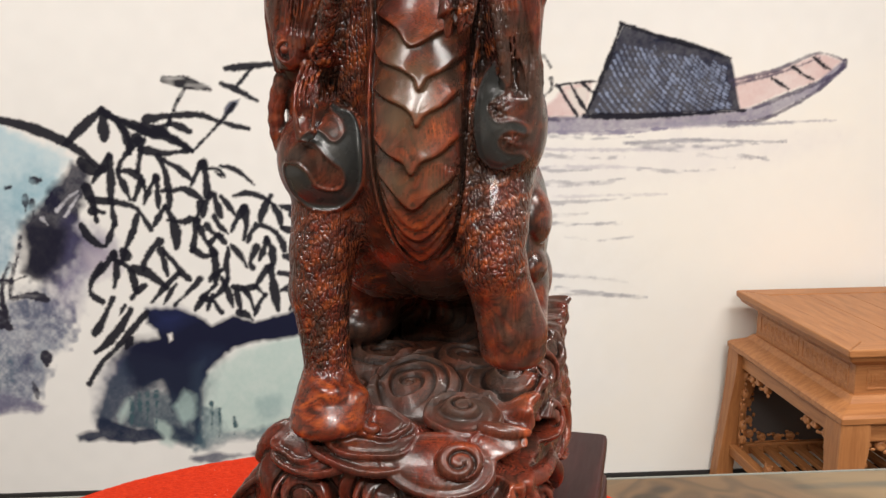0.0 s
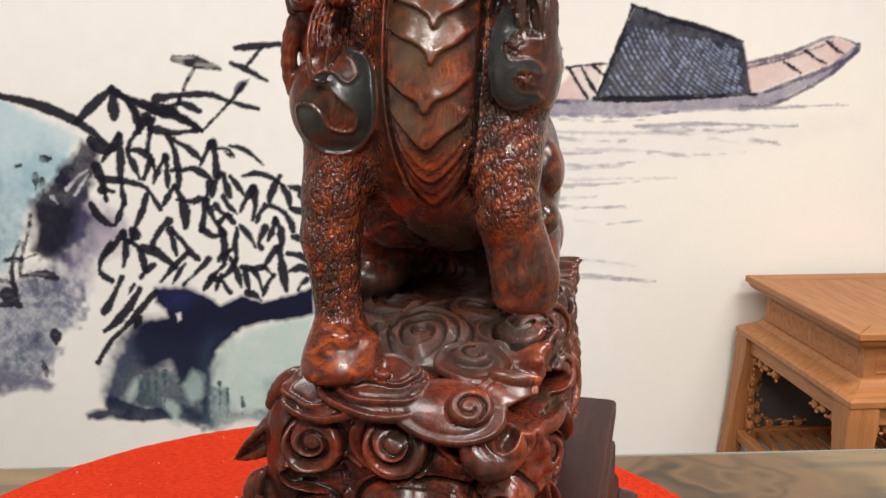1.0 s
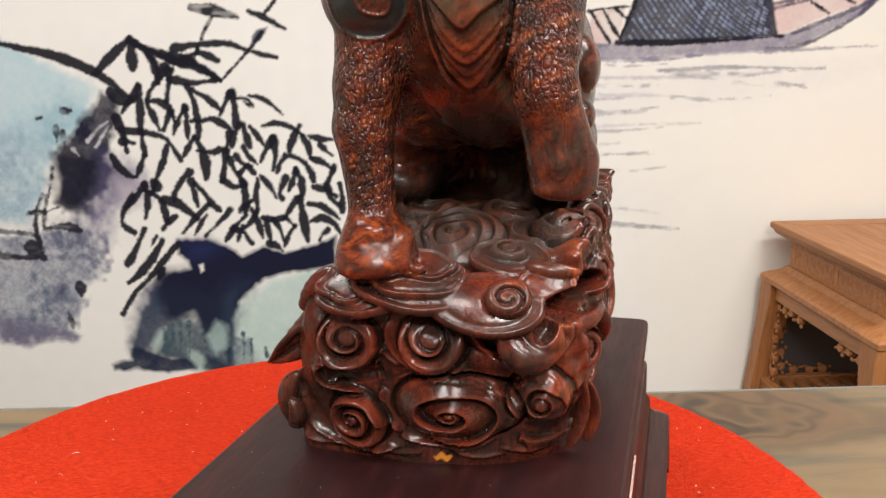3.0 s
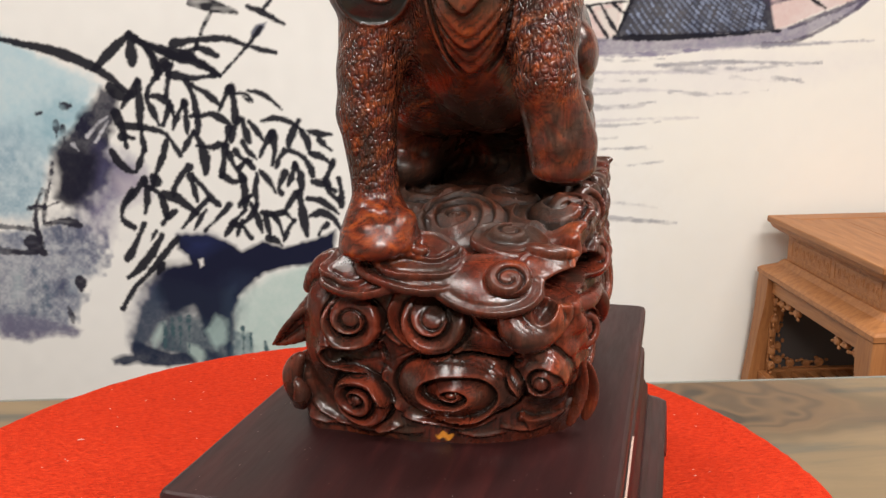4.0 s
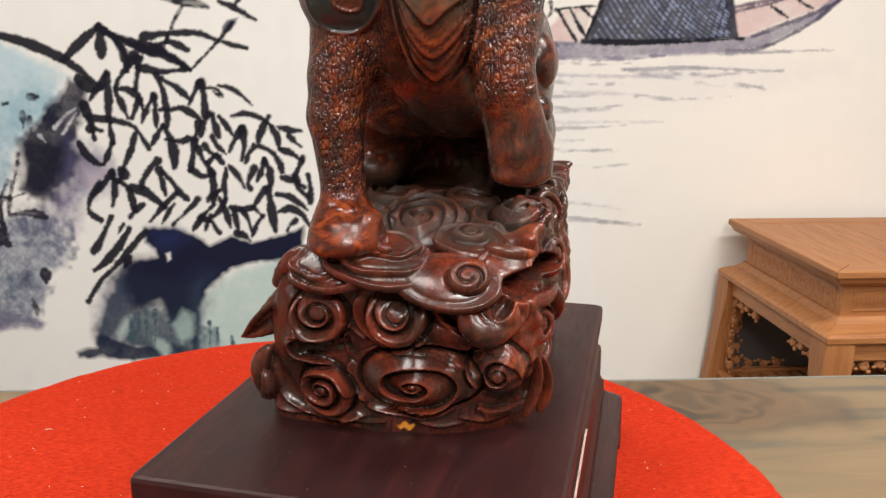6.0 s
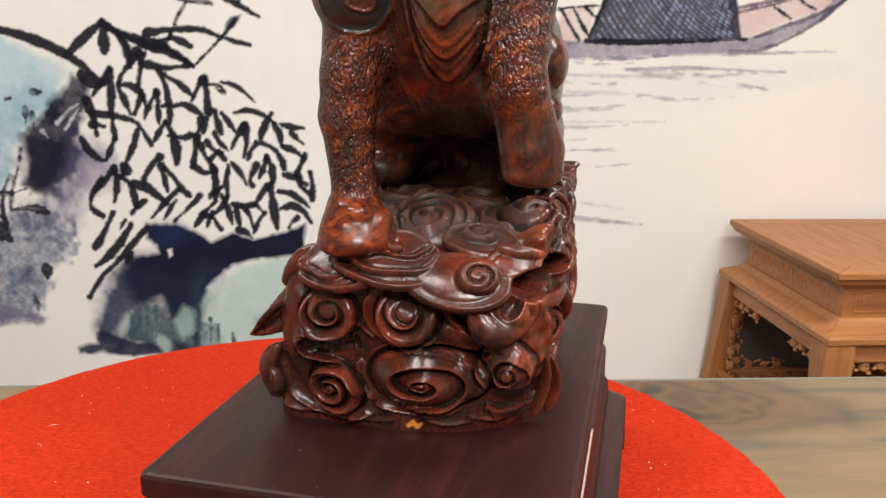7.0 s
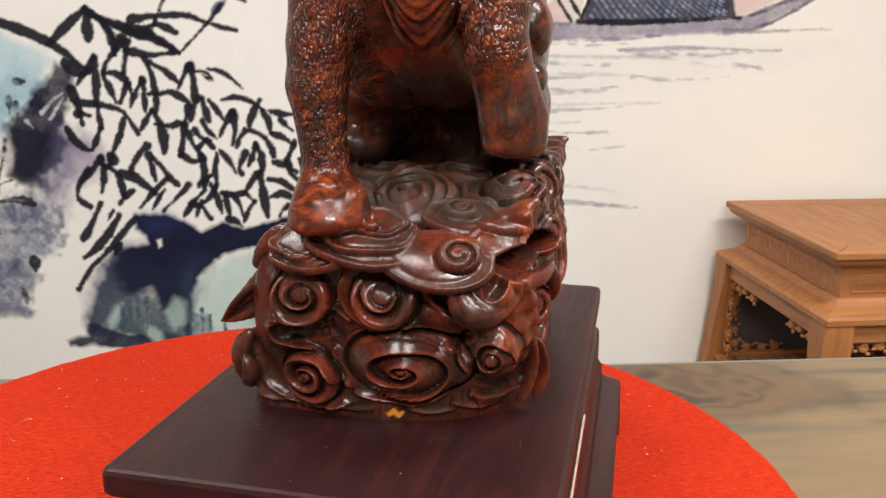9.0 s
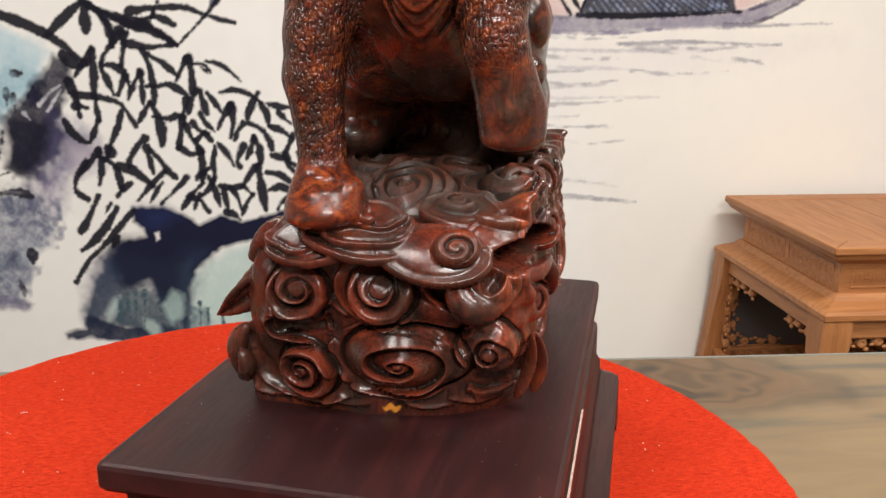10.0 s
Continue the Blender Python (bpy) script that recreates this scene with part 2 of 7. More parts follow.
def prism(outline, a, b, axis, bevel=0.0):
    """A flat outline pushed from a to b along an axis (0, 1 or 2); the outline gives the other two axes in order."""
    bm = bmesh.new()
    rest = [n for n in range(3) if n != axis]
    def at(p, h):
        co = [0, 0, 0]
        co[rest[0]], co[rest[1]], co[axis] = p[0], p[1], h
        return co
    face = bm.faces.new([bm.verts.new(at(p, a)) for p in outline])
    out = bmesh.ops.extrude_face_region(bm, geom=[face])
    for g in out["geom"]:
        if isinstance(g, bmesh.types.BMVert):
            g.co[axis] = b
    if bevel:
        bmesh.ops.bevel(bm, geom=bm.edges[:], offset=bevel, segments=2, affect="EDGES", profile=0.5)
    return bm


def ring_of_profile(x0, x1, y0, y1, profile, corner=0.006, steps=4):
    """A rectangular moulding: profile rows (outset, z) go round the rectangle, with small rounded corners; closed above and below."""
    bm = bmesh.new()
    rows = []
    for o, z in profile:
        r = max(corner, 0.0005)
        pts = []
        for cx, cy, a0 in ((x1 + o - r, y1 + o - r, 0), (x0 - o + r, y1 + o - r, 90), (x0 - o + r, y0 - o + r, 180), (x1 + o - r, y0 - o + r, 270)):
            for k in range(steps + 1):
                a = radians(a0 + 90 * k / steps)
                pts.append(bm.verts.new((cx + r * math.cos(a), cy + r * math.sin(a), z)))
        rows.append(pts)
    n = len(rows[0])
    for lo, hi in zip(rows, rows[1:]):
        for k in range(n):
            bm.faces.new((lo[k], lo[(k + 1) % n], hi[(k + 1) % n], hi[k]))
    bm.faces.new(rows[0][::-1])
    bm.faces.new(rows[-1])
    return bm


# ---- the room ----
WALL_Y = 2.183
def build_room():
    x0, x1, y0, h = -3.2, 3.6, -3.4, 2.9
    tagged(link_mesh("floor", box(x0 - 0.2, x1 + 0.2, y0 - 0.2, WALL_Y + 0.3, -0.12, 0.0), floor_tile), "brown wooden floor of the showroom", "floor", kind="structure")
    tagged(link_mesh("ceiling", box(x0 - 0.2, x1 + 0.2, y0 - 0.2, WALL_Y + 0.3, h, h + 0.1), ceiling_paint), "unseen ceiling, dark grey to cut reflections on the carving", "ceiling", kind="structure")
    tagged(link_mesh("wall_north", box(x0, x1, WALL_Y + 0.012, WALL_Y + 0.2, 0, h), wall_paint), "cream wall behind the printed mural", "wall", kind="structure")
    tagged(link_mesh("wall_south", box(x0, x1, y0 - 0.2, y0, 0, h), unseen_wall), "unseen wall behind the viewpoint, browned to cut reflected light", "wall", kind="structure")
    tagged(link_mesh("wall_west", box(x0 - 0.2, x0, y0, WALL_Y + 0.2, 0, h), wall_paint), "plain cream wall", "wall", kind="structure")
    tagged(link_mesh("wall_east", box(x1, x1 + 0.2, y0, WALL_Y + 0.2, 0, h), wall_paint), "plain cream wall", "wall", kind="structure")
    tagged(link_mesh("baseboard", box(x0, x1, WALL_Y - 0.006, WALL_Y + 0.012, 0, 0.108, 0.002), black_paint), "black baseboard below the mural", "baseboard", kind="structure")


build_room()


# ---- display table, turntable and stand ----
TABLE_Z, TABLE_BACK = 0.70, 0.912
CLOTH_Z, STAND_Z = 0.888, 1.040
def build_table():
    t = thing("display_table", "brown and grey wood-grained display table with a pale edge", "table", pose(0, 0, 0))
    part("tabletop", box(-1.7, 1.7, -0.25, TABLE_BACK - 0.0062, TABLE_Z - 0.045, TABLE_Z, 0.0015), table_top_mat, t)
    part("edge_band", box(-1.7, 1.7, TABLE_BACK - 0.006, TABLE_BACK, TABLE_Z - 0.045, TABLE_Z + 0.0008, 0.0012), edge_pale, t, "pale grey edge band")
    for sx in (-1.6, 1.55):
        for sy in (-0.2, 0.80):
            part("leg", box(sx, sx + 0.06, sy, sy + 0.06, 0.0, TABLE_Z - 0.0452, 0.003), stool_wood_up, t)


build_table()


def build_turntable():
    t = thing("turntable", "low round turntable drum covered with red felt", "turntable", pose(-0.081, 0.186, 0))
    bm = bmesh.new()
    bmesh.ops.create_cone(bm, cap_ends=True, segments=96, radius1=0.44, radius2=0.44, depth=CLOTH_Z - 0.004 - TABLE_Z)
    bmesh.ops.translate(bm, verts=bm.verts, vec=(0, 0, (CLOTH_Z - 0.004 + TABLE_Z) / 2))
    part("drum", bm, stand_wood, t)
    bm = bmesh.new()
    rng = random.Random(5)
    rings = [(0.0, 0), (0.15, 0), (0.30, 0), (0.40, 0), (0.445, 0), (0.453, -0.0006), (0.457, -0.0025), (0.456, -0.0045), (0.448, -0.005), (0.30, -0.005)]
    n = 360
    prev = None
    wob = [0.0016 * math.sin(3 * k / n * 2 * math.pi + 1) + rng.uniform(-0.0011, 0.0011) for k in range(n)]
    for i, (r, dz) in enumerate(rings):
        ring = []
        for k in range(n):
            a = 2 * math.pi * k / n
            rr = r + (wob[k] if r > 0.44 else 0)
            ring.append(bm.verts.new((rr * math.cos(a), rr * math.sin(a), CLOTH_Z + dz)))
        if prev:
            for k in range(n):
                bm.faces.new((prev[k], prev[(k + 1) % n], ring[(k + 1) % n], ring[k]))
        prev = ring
        if i == 0:
            bmesh.ops.remove_doubles(bm, verts=bm.verts, dist=1e-5)
            c = bm.verts[:] and list(bm.verts)[0]
            prev = [c] * n
            # first ring collapses to the centre: make a fan
            ring = []
            for k in range(n):
                a = 2 * math.pi * k / n
                ring.append(bm.verts.new((0.05 * math.cos(a), 0.05 * math.sin(a), CLOTH_Z)))
            for k in range(n):
                bm.faces.new((c, ring[k], ring[(k + 1) % n]))
            prev = ring
    part("felt_cover", bm, red_felt, t, "bright red felt with a fuzzy cut edge")


build_turntable()
STAND = pose(0.0245, 0.128, 0, 0, 0, -17.4)


def build_stand():
    s = thing("display_stand", "dark red-brown lacquered wooden stand on bracket feet", "stand", STAND)
    w, d = 0.1395, 0.2305
    def tier(name, rows, corner=0.006, material=stand_wood, label=""):
        return part(name, ring_of_profile(-w, w, -d, d, [(o, STAND_Z - h) for o, h in rows], corner), material, s, label)
    tier("top_slab", [(-0.006, 0.0195), (-0.002, 0.0185), (0, 0.0155), (0, 0.0035), (-0.0012, 0.0010), (-0.0035, 0.0)])
    tier("waist", [(-0.012, 0.0405), (-0.012, 0.0197)], 0.003)
    tier("frame", [(0.006, 0.0995), (0.0055, 0.088), (0.0015, 0.080), (0.0010, 0.050), (0.0, 0.0455), (-0.004, 0.0415), (-0.010, 0.0407)])
    tier("base_moulding", [(0.024, 0.1210), (0.026, 0.1180), (0.0255, 0.1130), (0.0200, 0.1085), (0.0120, 0.1040), (0.0075, 0.0997)], 0.008)
    # bracket feet at the corners, and a thin apron set back between them
    tier("apron", [(0.010, 0.1330), (0.0115, 0.1310), (0.0115, 0.1212)], 0.006)
    for sx in (-1, 1):
        for sy in (-1, 1):
            def foot(along):
                top, low = STAND_Z - 0.1212, CLOTH_Z
                rise = top - low
                prof = [(0, low), (0.024, low), (0.021, low + rise * 0.22), (0.024, low + rise * 0.42), (0.034, low + rise * 0.55), (0.046, low + rise * 0.60), (0.056, low + rise * 0.75), (0.060, top), (0, top)]
                bm = prism(prof, 0.0, 0.016, 1)
                for vert in bm.verts:
                    x, y, z = vert.co
                    bulge = 0.0015 * math.sin(math.pi * (z - low) / rise)
                    if along == "x":
                        vert.co = (sx * (w + 0.0265 - x), sy * (d + 0.0265 + bulge - y), z)
                    else:
                        vert.co = (sx * (w + 0.0265 + bulge - y), sy * (d + 0.0265 - 0.0161 - x * 1.6), z)
                return part("bracket_foot", bm, stand_wood, s)
            foot("x")
            foot("y")
    # a splintered edge where the lacquer has gone
    strip = bmesh.new()
    rng = random.Random(8)
    rows = []
    for k in range(40):
        y = -d + 0.012 + 0.225 * k / 39
        rows.append([strip.verts.new((w + 0.0002 + dx, y, STAND_Z - 0.0425 + dz - rng.uniform(0, 0.0010))) for dx, dz in ((-0.0008, 0.0010), (0.0004, 0.0006), (0.0008, 0.0000))])
    for lo, hi in zip(rows, rows[1:]):
        for j in range(2):
            strip.faces.new((lo[j], lo[j + 1], hi[j + 1], hi[j]))
    part("worn_edge", strip, worn_edge, s, "pale splintered edge with the lacquer gone")


build_stand()


# ---- the printed ink mural: paint laid in strokes and washes on a fine sheet ----
class Mural:
    def __init__(self, x0, x1, z0, z1, step):
        far = step * 6
        self.x = np.concatenate([np.arange(x0, -1.42, far), np.arange(-1.42, 1.56, step), np.arange(1.56, x1, far), [x1]])
        self.z = np.concatenate([np.arange(z0, 1.64, step), np.arange(1.64, z1, far), [z1]])
        self.step = step
        self.rng = np.random.default_rng(4)
        self.rough = self.cloudy(0.02) * 0.5 + self.cloudy(0.007) * 0.5
        self.soft = self.cloudy(0.16) * 0.5 + self.cloudy(0.05) * 0.3 + self.cloudy(0.016) * 0.2
        self.dry = self.cloudy(0.011, 2.5)
        self.rgb = np.ones((len(self.z), len(self.x), 3)) * (0.86, 0.850, 0.825)
        self.rgb *= 1 - 0.05 * self.cloudy(0.5)[..., None] - 0.03 * self.cloudy(0.04)[..., None]

    def cloudy(self, size, stretch=1.0):
        """Smooth noise between 0 and 1 whose grains are about size metres."""
        gz, gx = (self.z - self.z[0]) / size, (self.x - self.x[0]) / (size * stretch)
        g = self.rng.random((int(gz[-1]) + 3, int(gx[-1]) + 3))
        iz, ix = gz.astype(int), gx.astype(int)
        fz, fx = (gz - iz)[:, None], (gx - ix)[None]
        fz, fx = fz * fz * (3 - 2 * fz), fx * fx * (3 - 2 * fx)
        a, b = g[iz][:, ix], g[iz][:, ix + 1]
        c, d = g[iz + 1][:, ix], g[iz + 1][:, ix + 1]
        return (a * (1 - fx) + b * fx) * (1 - fz) + (c * (1 - fx) + d * fx) * fz

    def window(self, pts, e):
        i = np.searchsorted(self.x, [pts[:, 0].min() - e, pts[:, 0].max() + e])
        j = np.searchsorted(self.z, [pts[:, 1].min() - e, pts[:, 1].max() + e])
        s = (slice(*j), slice(*i))
        return s, self.x[s[1]][None], self.z[s[0]][:, None]

    def lay(self, s, alpha, colour):
        a = np.clip(alpha, 0, 1)[..., None]
        self.rgb[s] = self.rgb[s] * (1 - a) + np.array(colour) * a

    def ink(self, *xz, w=(0.006, 0.006), colour=(0.010, 0.010, 0.018), a=0.98, dry=0.0):
        """One brush stroke through the given points, w: its half width at the start and the end."""
        p = np.array(xz, float).reshape(-1, 2)
        p = np.vstack([2 * p[0] - p[1], p, 2 * p[-1] - p[-2]])
        line = []
        for k in range(1, len(p) - 2):
            for t in np.linspace(0, 1, 9)[: 9 if k == len(p) - 3 else 8]:
                line.append(0.5 * (2 * p[k] + (p[k + 1] - p[k - 1]) * t + (2 * p[k - 1] - 5 * p[k] + 4 * p[k + 1] - p[k + 2]) * t * t + (3 * p[k] - p[k - 1] - 3 * p[k + 1] + p[k + 2]) * t ** 3))
        line = np.array(line)
        s, x, z = self.window(line, max(w) + 0.012)
        best = np.full((z.size, x.size), 9.0)
        n = len(line) - 1
        for k in range(n):
            q, v = line[k], line[k + 1] - line[k]
            t = np.clip(((x - q[0]) * v[0] + (z - q[1]) * v[1]) / (v @ v + 1e-12), 0, 1)
            f = (k + t) / n
            wide = w[0] + (w[1] - w[0]) * f
            swell = (1 + 0.26 * np.sin(6 * f + 40 * line[0, 0])) * (1.06 - 0.40 * f ** 3)
            best = np.minimum(best, np.hypot(x - q[0] - t * v[0], z - q[1] - t * v[1]) - wide * swell)
        best = best + (self.rough[s] - 0.5) * 0.008
        alpha = a * np.clip(0.5 - best / 0.0062, 0, 1)
        if dry:
            alpha = alpha * np.clip(1 - dry * 2.4 * (self.dry[s] - 0.35), 0, 1)
        self.lay(s, alpha, colour)

    def wash(self, *xz, colour=(0.022, 0.022, 0.036), a=0.9, soft=0.01, mottle=0.0, ragged=0.02):
        """A pool of thinned paint inside the outline, with a ragged bleeding edge."""
        p = np.array(xz, float).reshape(-1, 2)
        s, x, z = self.window(p, soft * 2 + ragged)
        d = np.full((z.size, x.size), 9.0)
        inside = np.zeros((z.size, x.size), bool)
        for q, r in zip(p, np.roll(p, -1, 0)):
            v = r - q
            t = np.clip(((x - q[0]) * v[0] + (z - q[1]) * v[1]) / (v @ v + 1e-12), 0, 1)
            d = np.minimum(d, np.hypot(x - q[0] - t * v[0], z - q[1] - t * v[1]))
            if r[1] != q[1]:
                inside ^= ((q[1] > z) != (r[1] > z)) & (x < (r[0] - q[0]) * (z - q[1]) / (r[1] - q[1]) + q[0])
        d = np.where(inside, -d, d) + (self.soft[s] - 0.5) * ragged * 2
        alpha = a * np.clip(0.5 - d / (2 * soft), 0, 1)
        if mottle:
            alpha = alpha * np.clip(1 - mottle * (self.soft[s] * 1.5 + self.rough[s] * 0.7 - 0.6), 0, 1)
        self.lay(s, alpha, colour)

    def sheet(self, name, material, y):
        nz, nx = len(self.z), len(self.x)
        gx, gz = np.meshgrid(self.x, self.z)
        co = np.stack([gx, np.full_like(gx, y), gz], -1).reshape(-1, 3)
        i = np.arange(nz * nx).reshape(nz, nx)
        q = np.stack([i[:-1, :-1], i[:-1, 1:], i[1:, 1:], i[1:, :-1]], -1).reshape(-1, 4)
        me = bpy.data.meshes.new(name)
        me.vertices.add(len(co))
        me.vertices.foreach_set("co", co.astype(np.float32).ravel())
        me.loops.add(q.size)
        me.loops.foreach_set("vertex_index", q.astype(np.int32).ravel())
        me.polygons.add(len(q))
        me.polygons.foreach_set("loop_start", np.arange(0, q.size, 4, dtype=np.int32))
        me.update(calc_edges=True)
        col = me.attributes.new("paint", "FLOAT_COLOR", "POINT")
        col.data.foreach_set("color", np.concatenate([self.rgb, np.ones((nz, nx, 1))], -1).astype(np.float32).ravel())
        me.materials.append(material)
        return new(name, me)


def mural_material():
    m, t, b = mat("mural_print", 0.7, 0.0, 0.12)
    c = attribute(t, "paint").outputs["Color"]
    n = noise_tex(t, coords(t), 220, 3)
    t.links.new(c, b.inputs["Base Color"])
    bump(t, b, n, 0.15, 0.0006)
    return m


NAVY, INK, PLUM, ROSE, HULL = (0.014, 0.014, 0.036), (0.010, 0.010, 0.018), (0.23, 0.21, 0.30), (0.60, 0.38, 0.38), (0.17, 0.15, 0.25)


def hatch(m):
    """Woven roof of the boat: two sets of slanting pale lines on the dark canopy."""
    tl, tr, br, bl = (np.array(p) for p in [(0.744, 1.594), (1.091, 1.493), (1.133, 1.334), (0.632, 1.318)])
    def at(u, v):
        return (tl * (1 - u) + tr * u) * (1 - v) + (bl * (1 - u) + br * u) * v
    pale = (0.30, 0.36, 0.52)
    rng = random.Random(3)
    for i in range(-14, 21):
        cells = [(j / 16, i / 21 + 0.62 * j / 16) for j in range(17)]
        for (v0, u0), (v1, u1) in zip(cells, cells[1:]):
            if 0.03 < u0 and u1 < 0.97 and v0 > 0.10 + 0.10 * rng.random():
                a, b = at(u0, v0), at(u0 + (u1 - u0) * 0.62, v0 + (v1 - v0) * 0.62)
                m.ink(*a, *b, w=(0.0032, 0.0024), colour=pale, a=0.25 + 0.65 * rng.random())


def paint_mural():
    m = Mural(-1.78, 1.95, 0.109, 1.93, 0.0032)
    m.wash(-1.341, 1.357, -1.242, 1.342, -1.147, 1.291, -1.049, 1.256, -0.975, 1.233, -0.956, 1.195, -1.012, 1.118, -1.069, 1.066, -1.118, 1.014, -1.152, 0.944, -1.171, 0.854, -1.223, 0.782, -1.418, 0.768, colour=(0.42, 0.60, 0.68), a=0.95, soft=0.016, mottle=0.30, ragged=0.03)
    m.wash(-1.379, 1.071, -1.244, 1.051, -1.164, 0.997, -1.144, 0.935, -1.171, 0.854, -1.206, 0.782, -1.247, 0.728, -1.423, 0.731, colour=(0.18, 0.29, 0.40), a=0.85, soft=0.05, mottle=0.7, ragged=0.06)
    m.wash(-1.146, 1.154, -1.039, 1.187, -1.011, 1.126, -1.087, 1.066, -1.138, 0.997, -1.177, 1.033, colour=(0.26, 0.43, 0.52), a=0.7, soft=0.04, mottle=0.6, ragged=0.05)
    m.wash(-1.418, 0.768, -1.208, 0.764, -1.081, 0.789, -0.978, 0.759, -0.987, 0.629, -1.010, 0.572, -1.086, 0.532, -1.114, 0.441, -1.154, 0.407, -1.468, 0.392, colour=(0.20, 0.23, 0.31), a=1.0, soft=0.016, mottle=0.35, ragged=0.06)
    m.wash(-0.955, 0.994, -0.889, 0.917, -0.874, 0.881, -0.927, 0.827, -0.951, 0.758, -1.001, 0.666, -1.088, 0.724, -1.061, 0.816, -0.981, 0.905, colour=(0.17, 0.15, 0.27), a=1.0, soft=0.035, mottle=0.35, ragged=0.05)
    m.wash(-0.973, 1.203, -0.914, 1.185, -0.927, 1.108, -0.962, 1.012, -0.986, 0.994, -0.955, 0.954, -0.971, 0.901, -1.019, 0.844, -1.044, 0.808, -1.118, 0.809, -1.155, 0.843, -1.132, 0.907, -1.129, 0.993, -1.098, 1.028, -1.049, 1.059, -1.012, 1.121, colour=(0.016, 0.016, 0.036), a=1.0, soft=0.012, mottle=0.15, ragged=0.035)
    m.wash(-0.990, 0.994, -0.943, 0.940, -0.968, 0.865, -1.026, 0.806, -1.078, 0.816, -1.034, 0.906, colour=(0.07, 0.065, 0.14), a=0.9, soft=0.04, mottle=0.3, ragged=0.04)
    m.wash(-1.132, 0.997, -1.058, 1.013, -1.000, 0.977, -1.020, 0.869, -1.096, 0.813, -1.153, 0.845, colour=(0.012, 0.012, 0.026), a=1.0, soft=0.02, mottle=0.1, ragged=0.03)
    m.wash(-1.161, 0.944, -1.120, 0.997, -1.121, 0.907, -1.146, 0.845, -1.178, 0.872, colour=(0.04, 0.05, 0.09), a=1.0, soft=0.014, mottle=0.8, ragged=0.05)
    m.wash(-0.945, 0.913, -0.890, 0.903, -0.869, 0.863, -0.910, 0.822, -0.943, 0.850, colour=(0.62, 0.56, 0.60), a=0.6, soft=0.03, mottle=0.4, ragged=0.03)
    m.wash(-1.201, 0.818, -1.079, 0.812, -0.994, 0.778, -0.992, 0.685, -1.062, 0.630, -1.110, 0.687, -1.198, 0.689, colour=(0.055, 0.065, 0.12), a=1.0, soft=0.025, mottle=0.85, ragged=0.06)
    m.wash(-1.159, 0.689, -1.119, 0.669, -1.132, 0.514, -1.171, 0.519, colour=(0.045, 0.045, 0.09), a=1.0, soft=0.018, mottle=0.6, ragged=0.05)
    m.wash(-1.418, 0.768, -1.208, 0.764, -1.081, 0.789, -0.978, 0.759, -0.987, 0.629, -1.010, 0.572, -1.086, 0.532, -1.114, 0.441, -1.154, 0.407, -1.468, 0.392, colour=(0.085, 0.10, 0.17), a=0.95, soft=0.020, mottle=1.0, ragged=0.07)
    m.wash(-1.244, 0.634, -1.182, 0.614, -1.192, 0.458, -1.279, 0.460, colour=(0.07, 0.12, 0.17), a=1.0, soft=0.018, mottle=0.9, ragged=0.06)
    m.wash(-1.088, 0.761, -0.978, 0.759, -1.002, 0.584, -1.079, 0.608, colour=(0.10, 0.11, 0.19), a=1.0, soft=0.016, mottle=0.8, ragged=0.05)
    m.wash(-1.321, 0.627, -1.255, 0.635, -1.262, 0.510, -1.333, 0.485, colour=(0.56, 0.66, 0.66), a=0.7, soft=0.02, mottle=0.7, ragged=0.05)
    m.wash(-1.117, 0.622, -1.073, 0.612, -1.089, 0.546, -1.129, 0.537, colour=(0.52, 0.62, 0.66), a=0.6, soft=0.02, mottle=0.6, ragged=0.04)
    m.wash(-1.456, 0.480, -1.242, 0.459, -1.164, 0.434, -1.099, 0.405, -1.124, 0.383, -1.469, 0.380, colour=(0.16, 0.15, 0.23), a=1.0, soft=0.010, mottle=0.6, ragged=0.03)
    m.wash(-0.880, 0.550, -0.812, 0.611, -0.702, 0.628, -0.558, 0.609, -0.525, 0.551, -0.621, 0.486, -0.713, 0.481, -0.805, 0.468, -0.873, 0.483, colour=(0.010, 0.011, 0.020), a=0.9, soft=0.025, mottle=0.15, ragged=0.03)
    m.ink(-1.177, 0.876, -1.205, 0.818, -1.210, 0.745, -1.198, 0.689, w=(0.0060, 0.0100), colour=(0.022, 0.020, 0.034), dry=0.4)
    m.ink(-1.164, 0.868, -1.177, 0.818, -1.186, 0.763, w=(0.0080, 0.0050), colour=(0.022, 0.020, 0.034), dry=0.4)
    m.ink(-1.384, 0.764, -1.279, 0.754, -1.219, 0.745, -1.203, 0.723, w=(0.0050, 0.0130), colour=(0.022, 0.020, 0.034), dry=0.3)
    m.ink(-1.393, 0.694, -1.324, 0.679, -1.271, 0.672, -1.221, 0.675, w=(0.0100, 0.0130), colour=(0.022, 0.020, 0.034), dry=0.2)
    m.ink(-1.229, 0.705, -1.197, 0.667, w=(0.0200, 0.0140), colour=(0.022, 0.020, 0.034), dry=0.1)
    m.ink(-1.176, 0.763, -1.122, 0.771, -1.076, 0.757, w=(0.0080, 0.0160), colour=(0.022, 0.020, 0.034), dry=0.2)
    m.ink(-1.223, 0.815, -1.169, 0.821, -1.129, 0.835, w=(0.0070, 0.0040), colour=(0.022, 0.020, 0.034), dry=0.5)
    m.ink(-1.140, 0.484, -1.134, 0.457, -1.130, 0.431, w=(0.0040, 0.0100), colour=(0.022, 0.020, 0.034), dry=0.3)
    m.ink(-1.083, 1.133, -1.062, 1.134, w=(0.0110, 0.0070), colour=(0.022, 0.020, 0.034), dry=0.3)
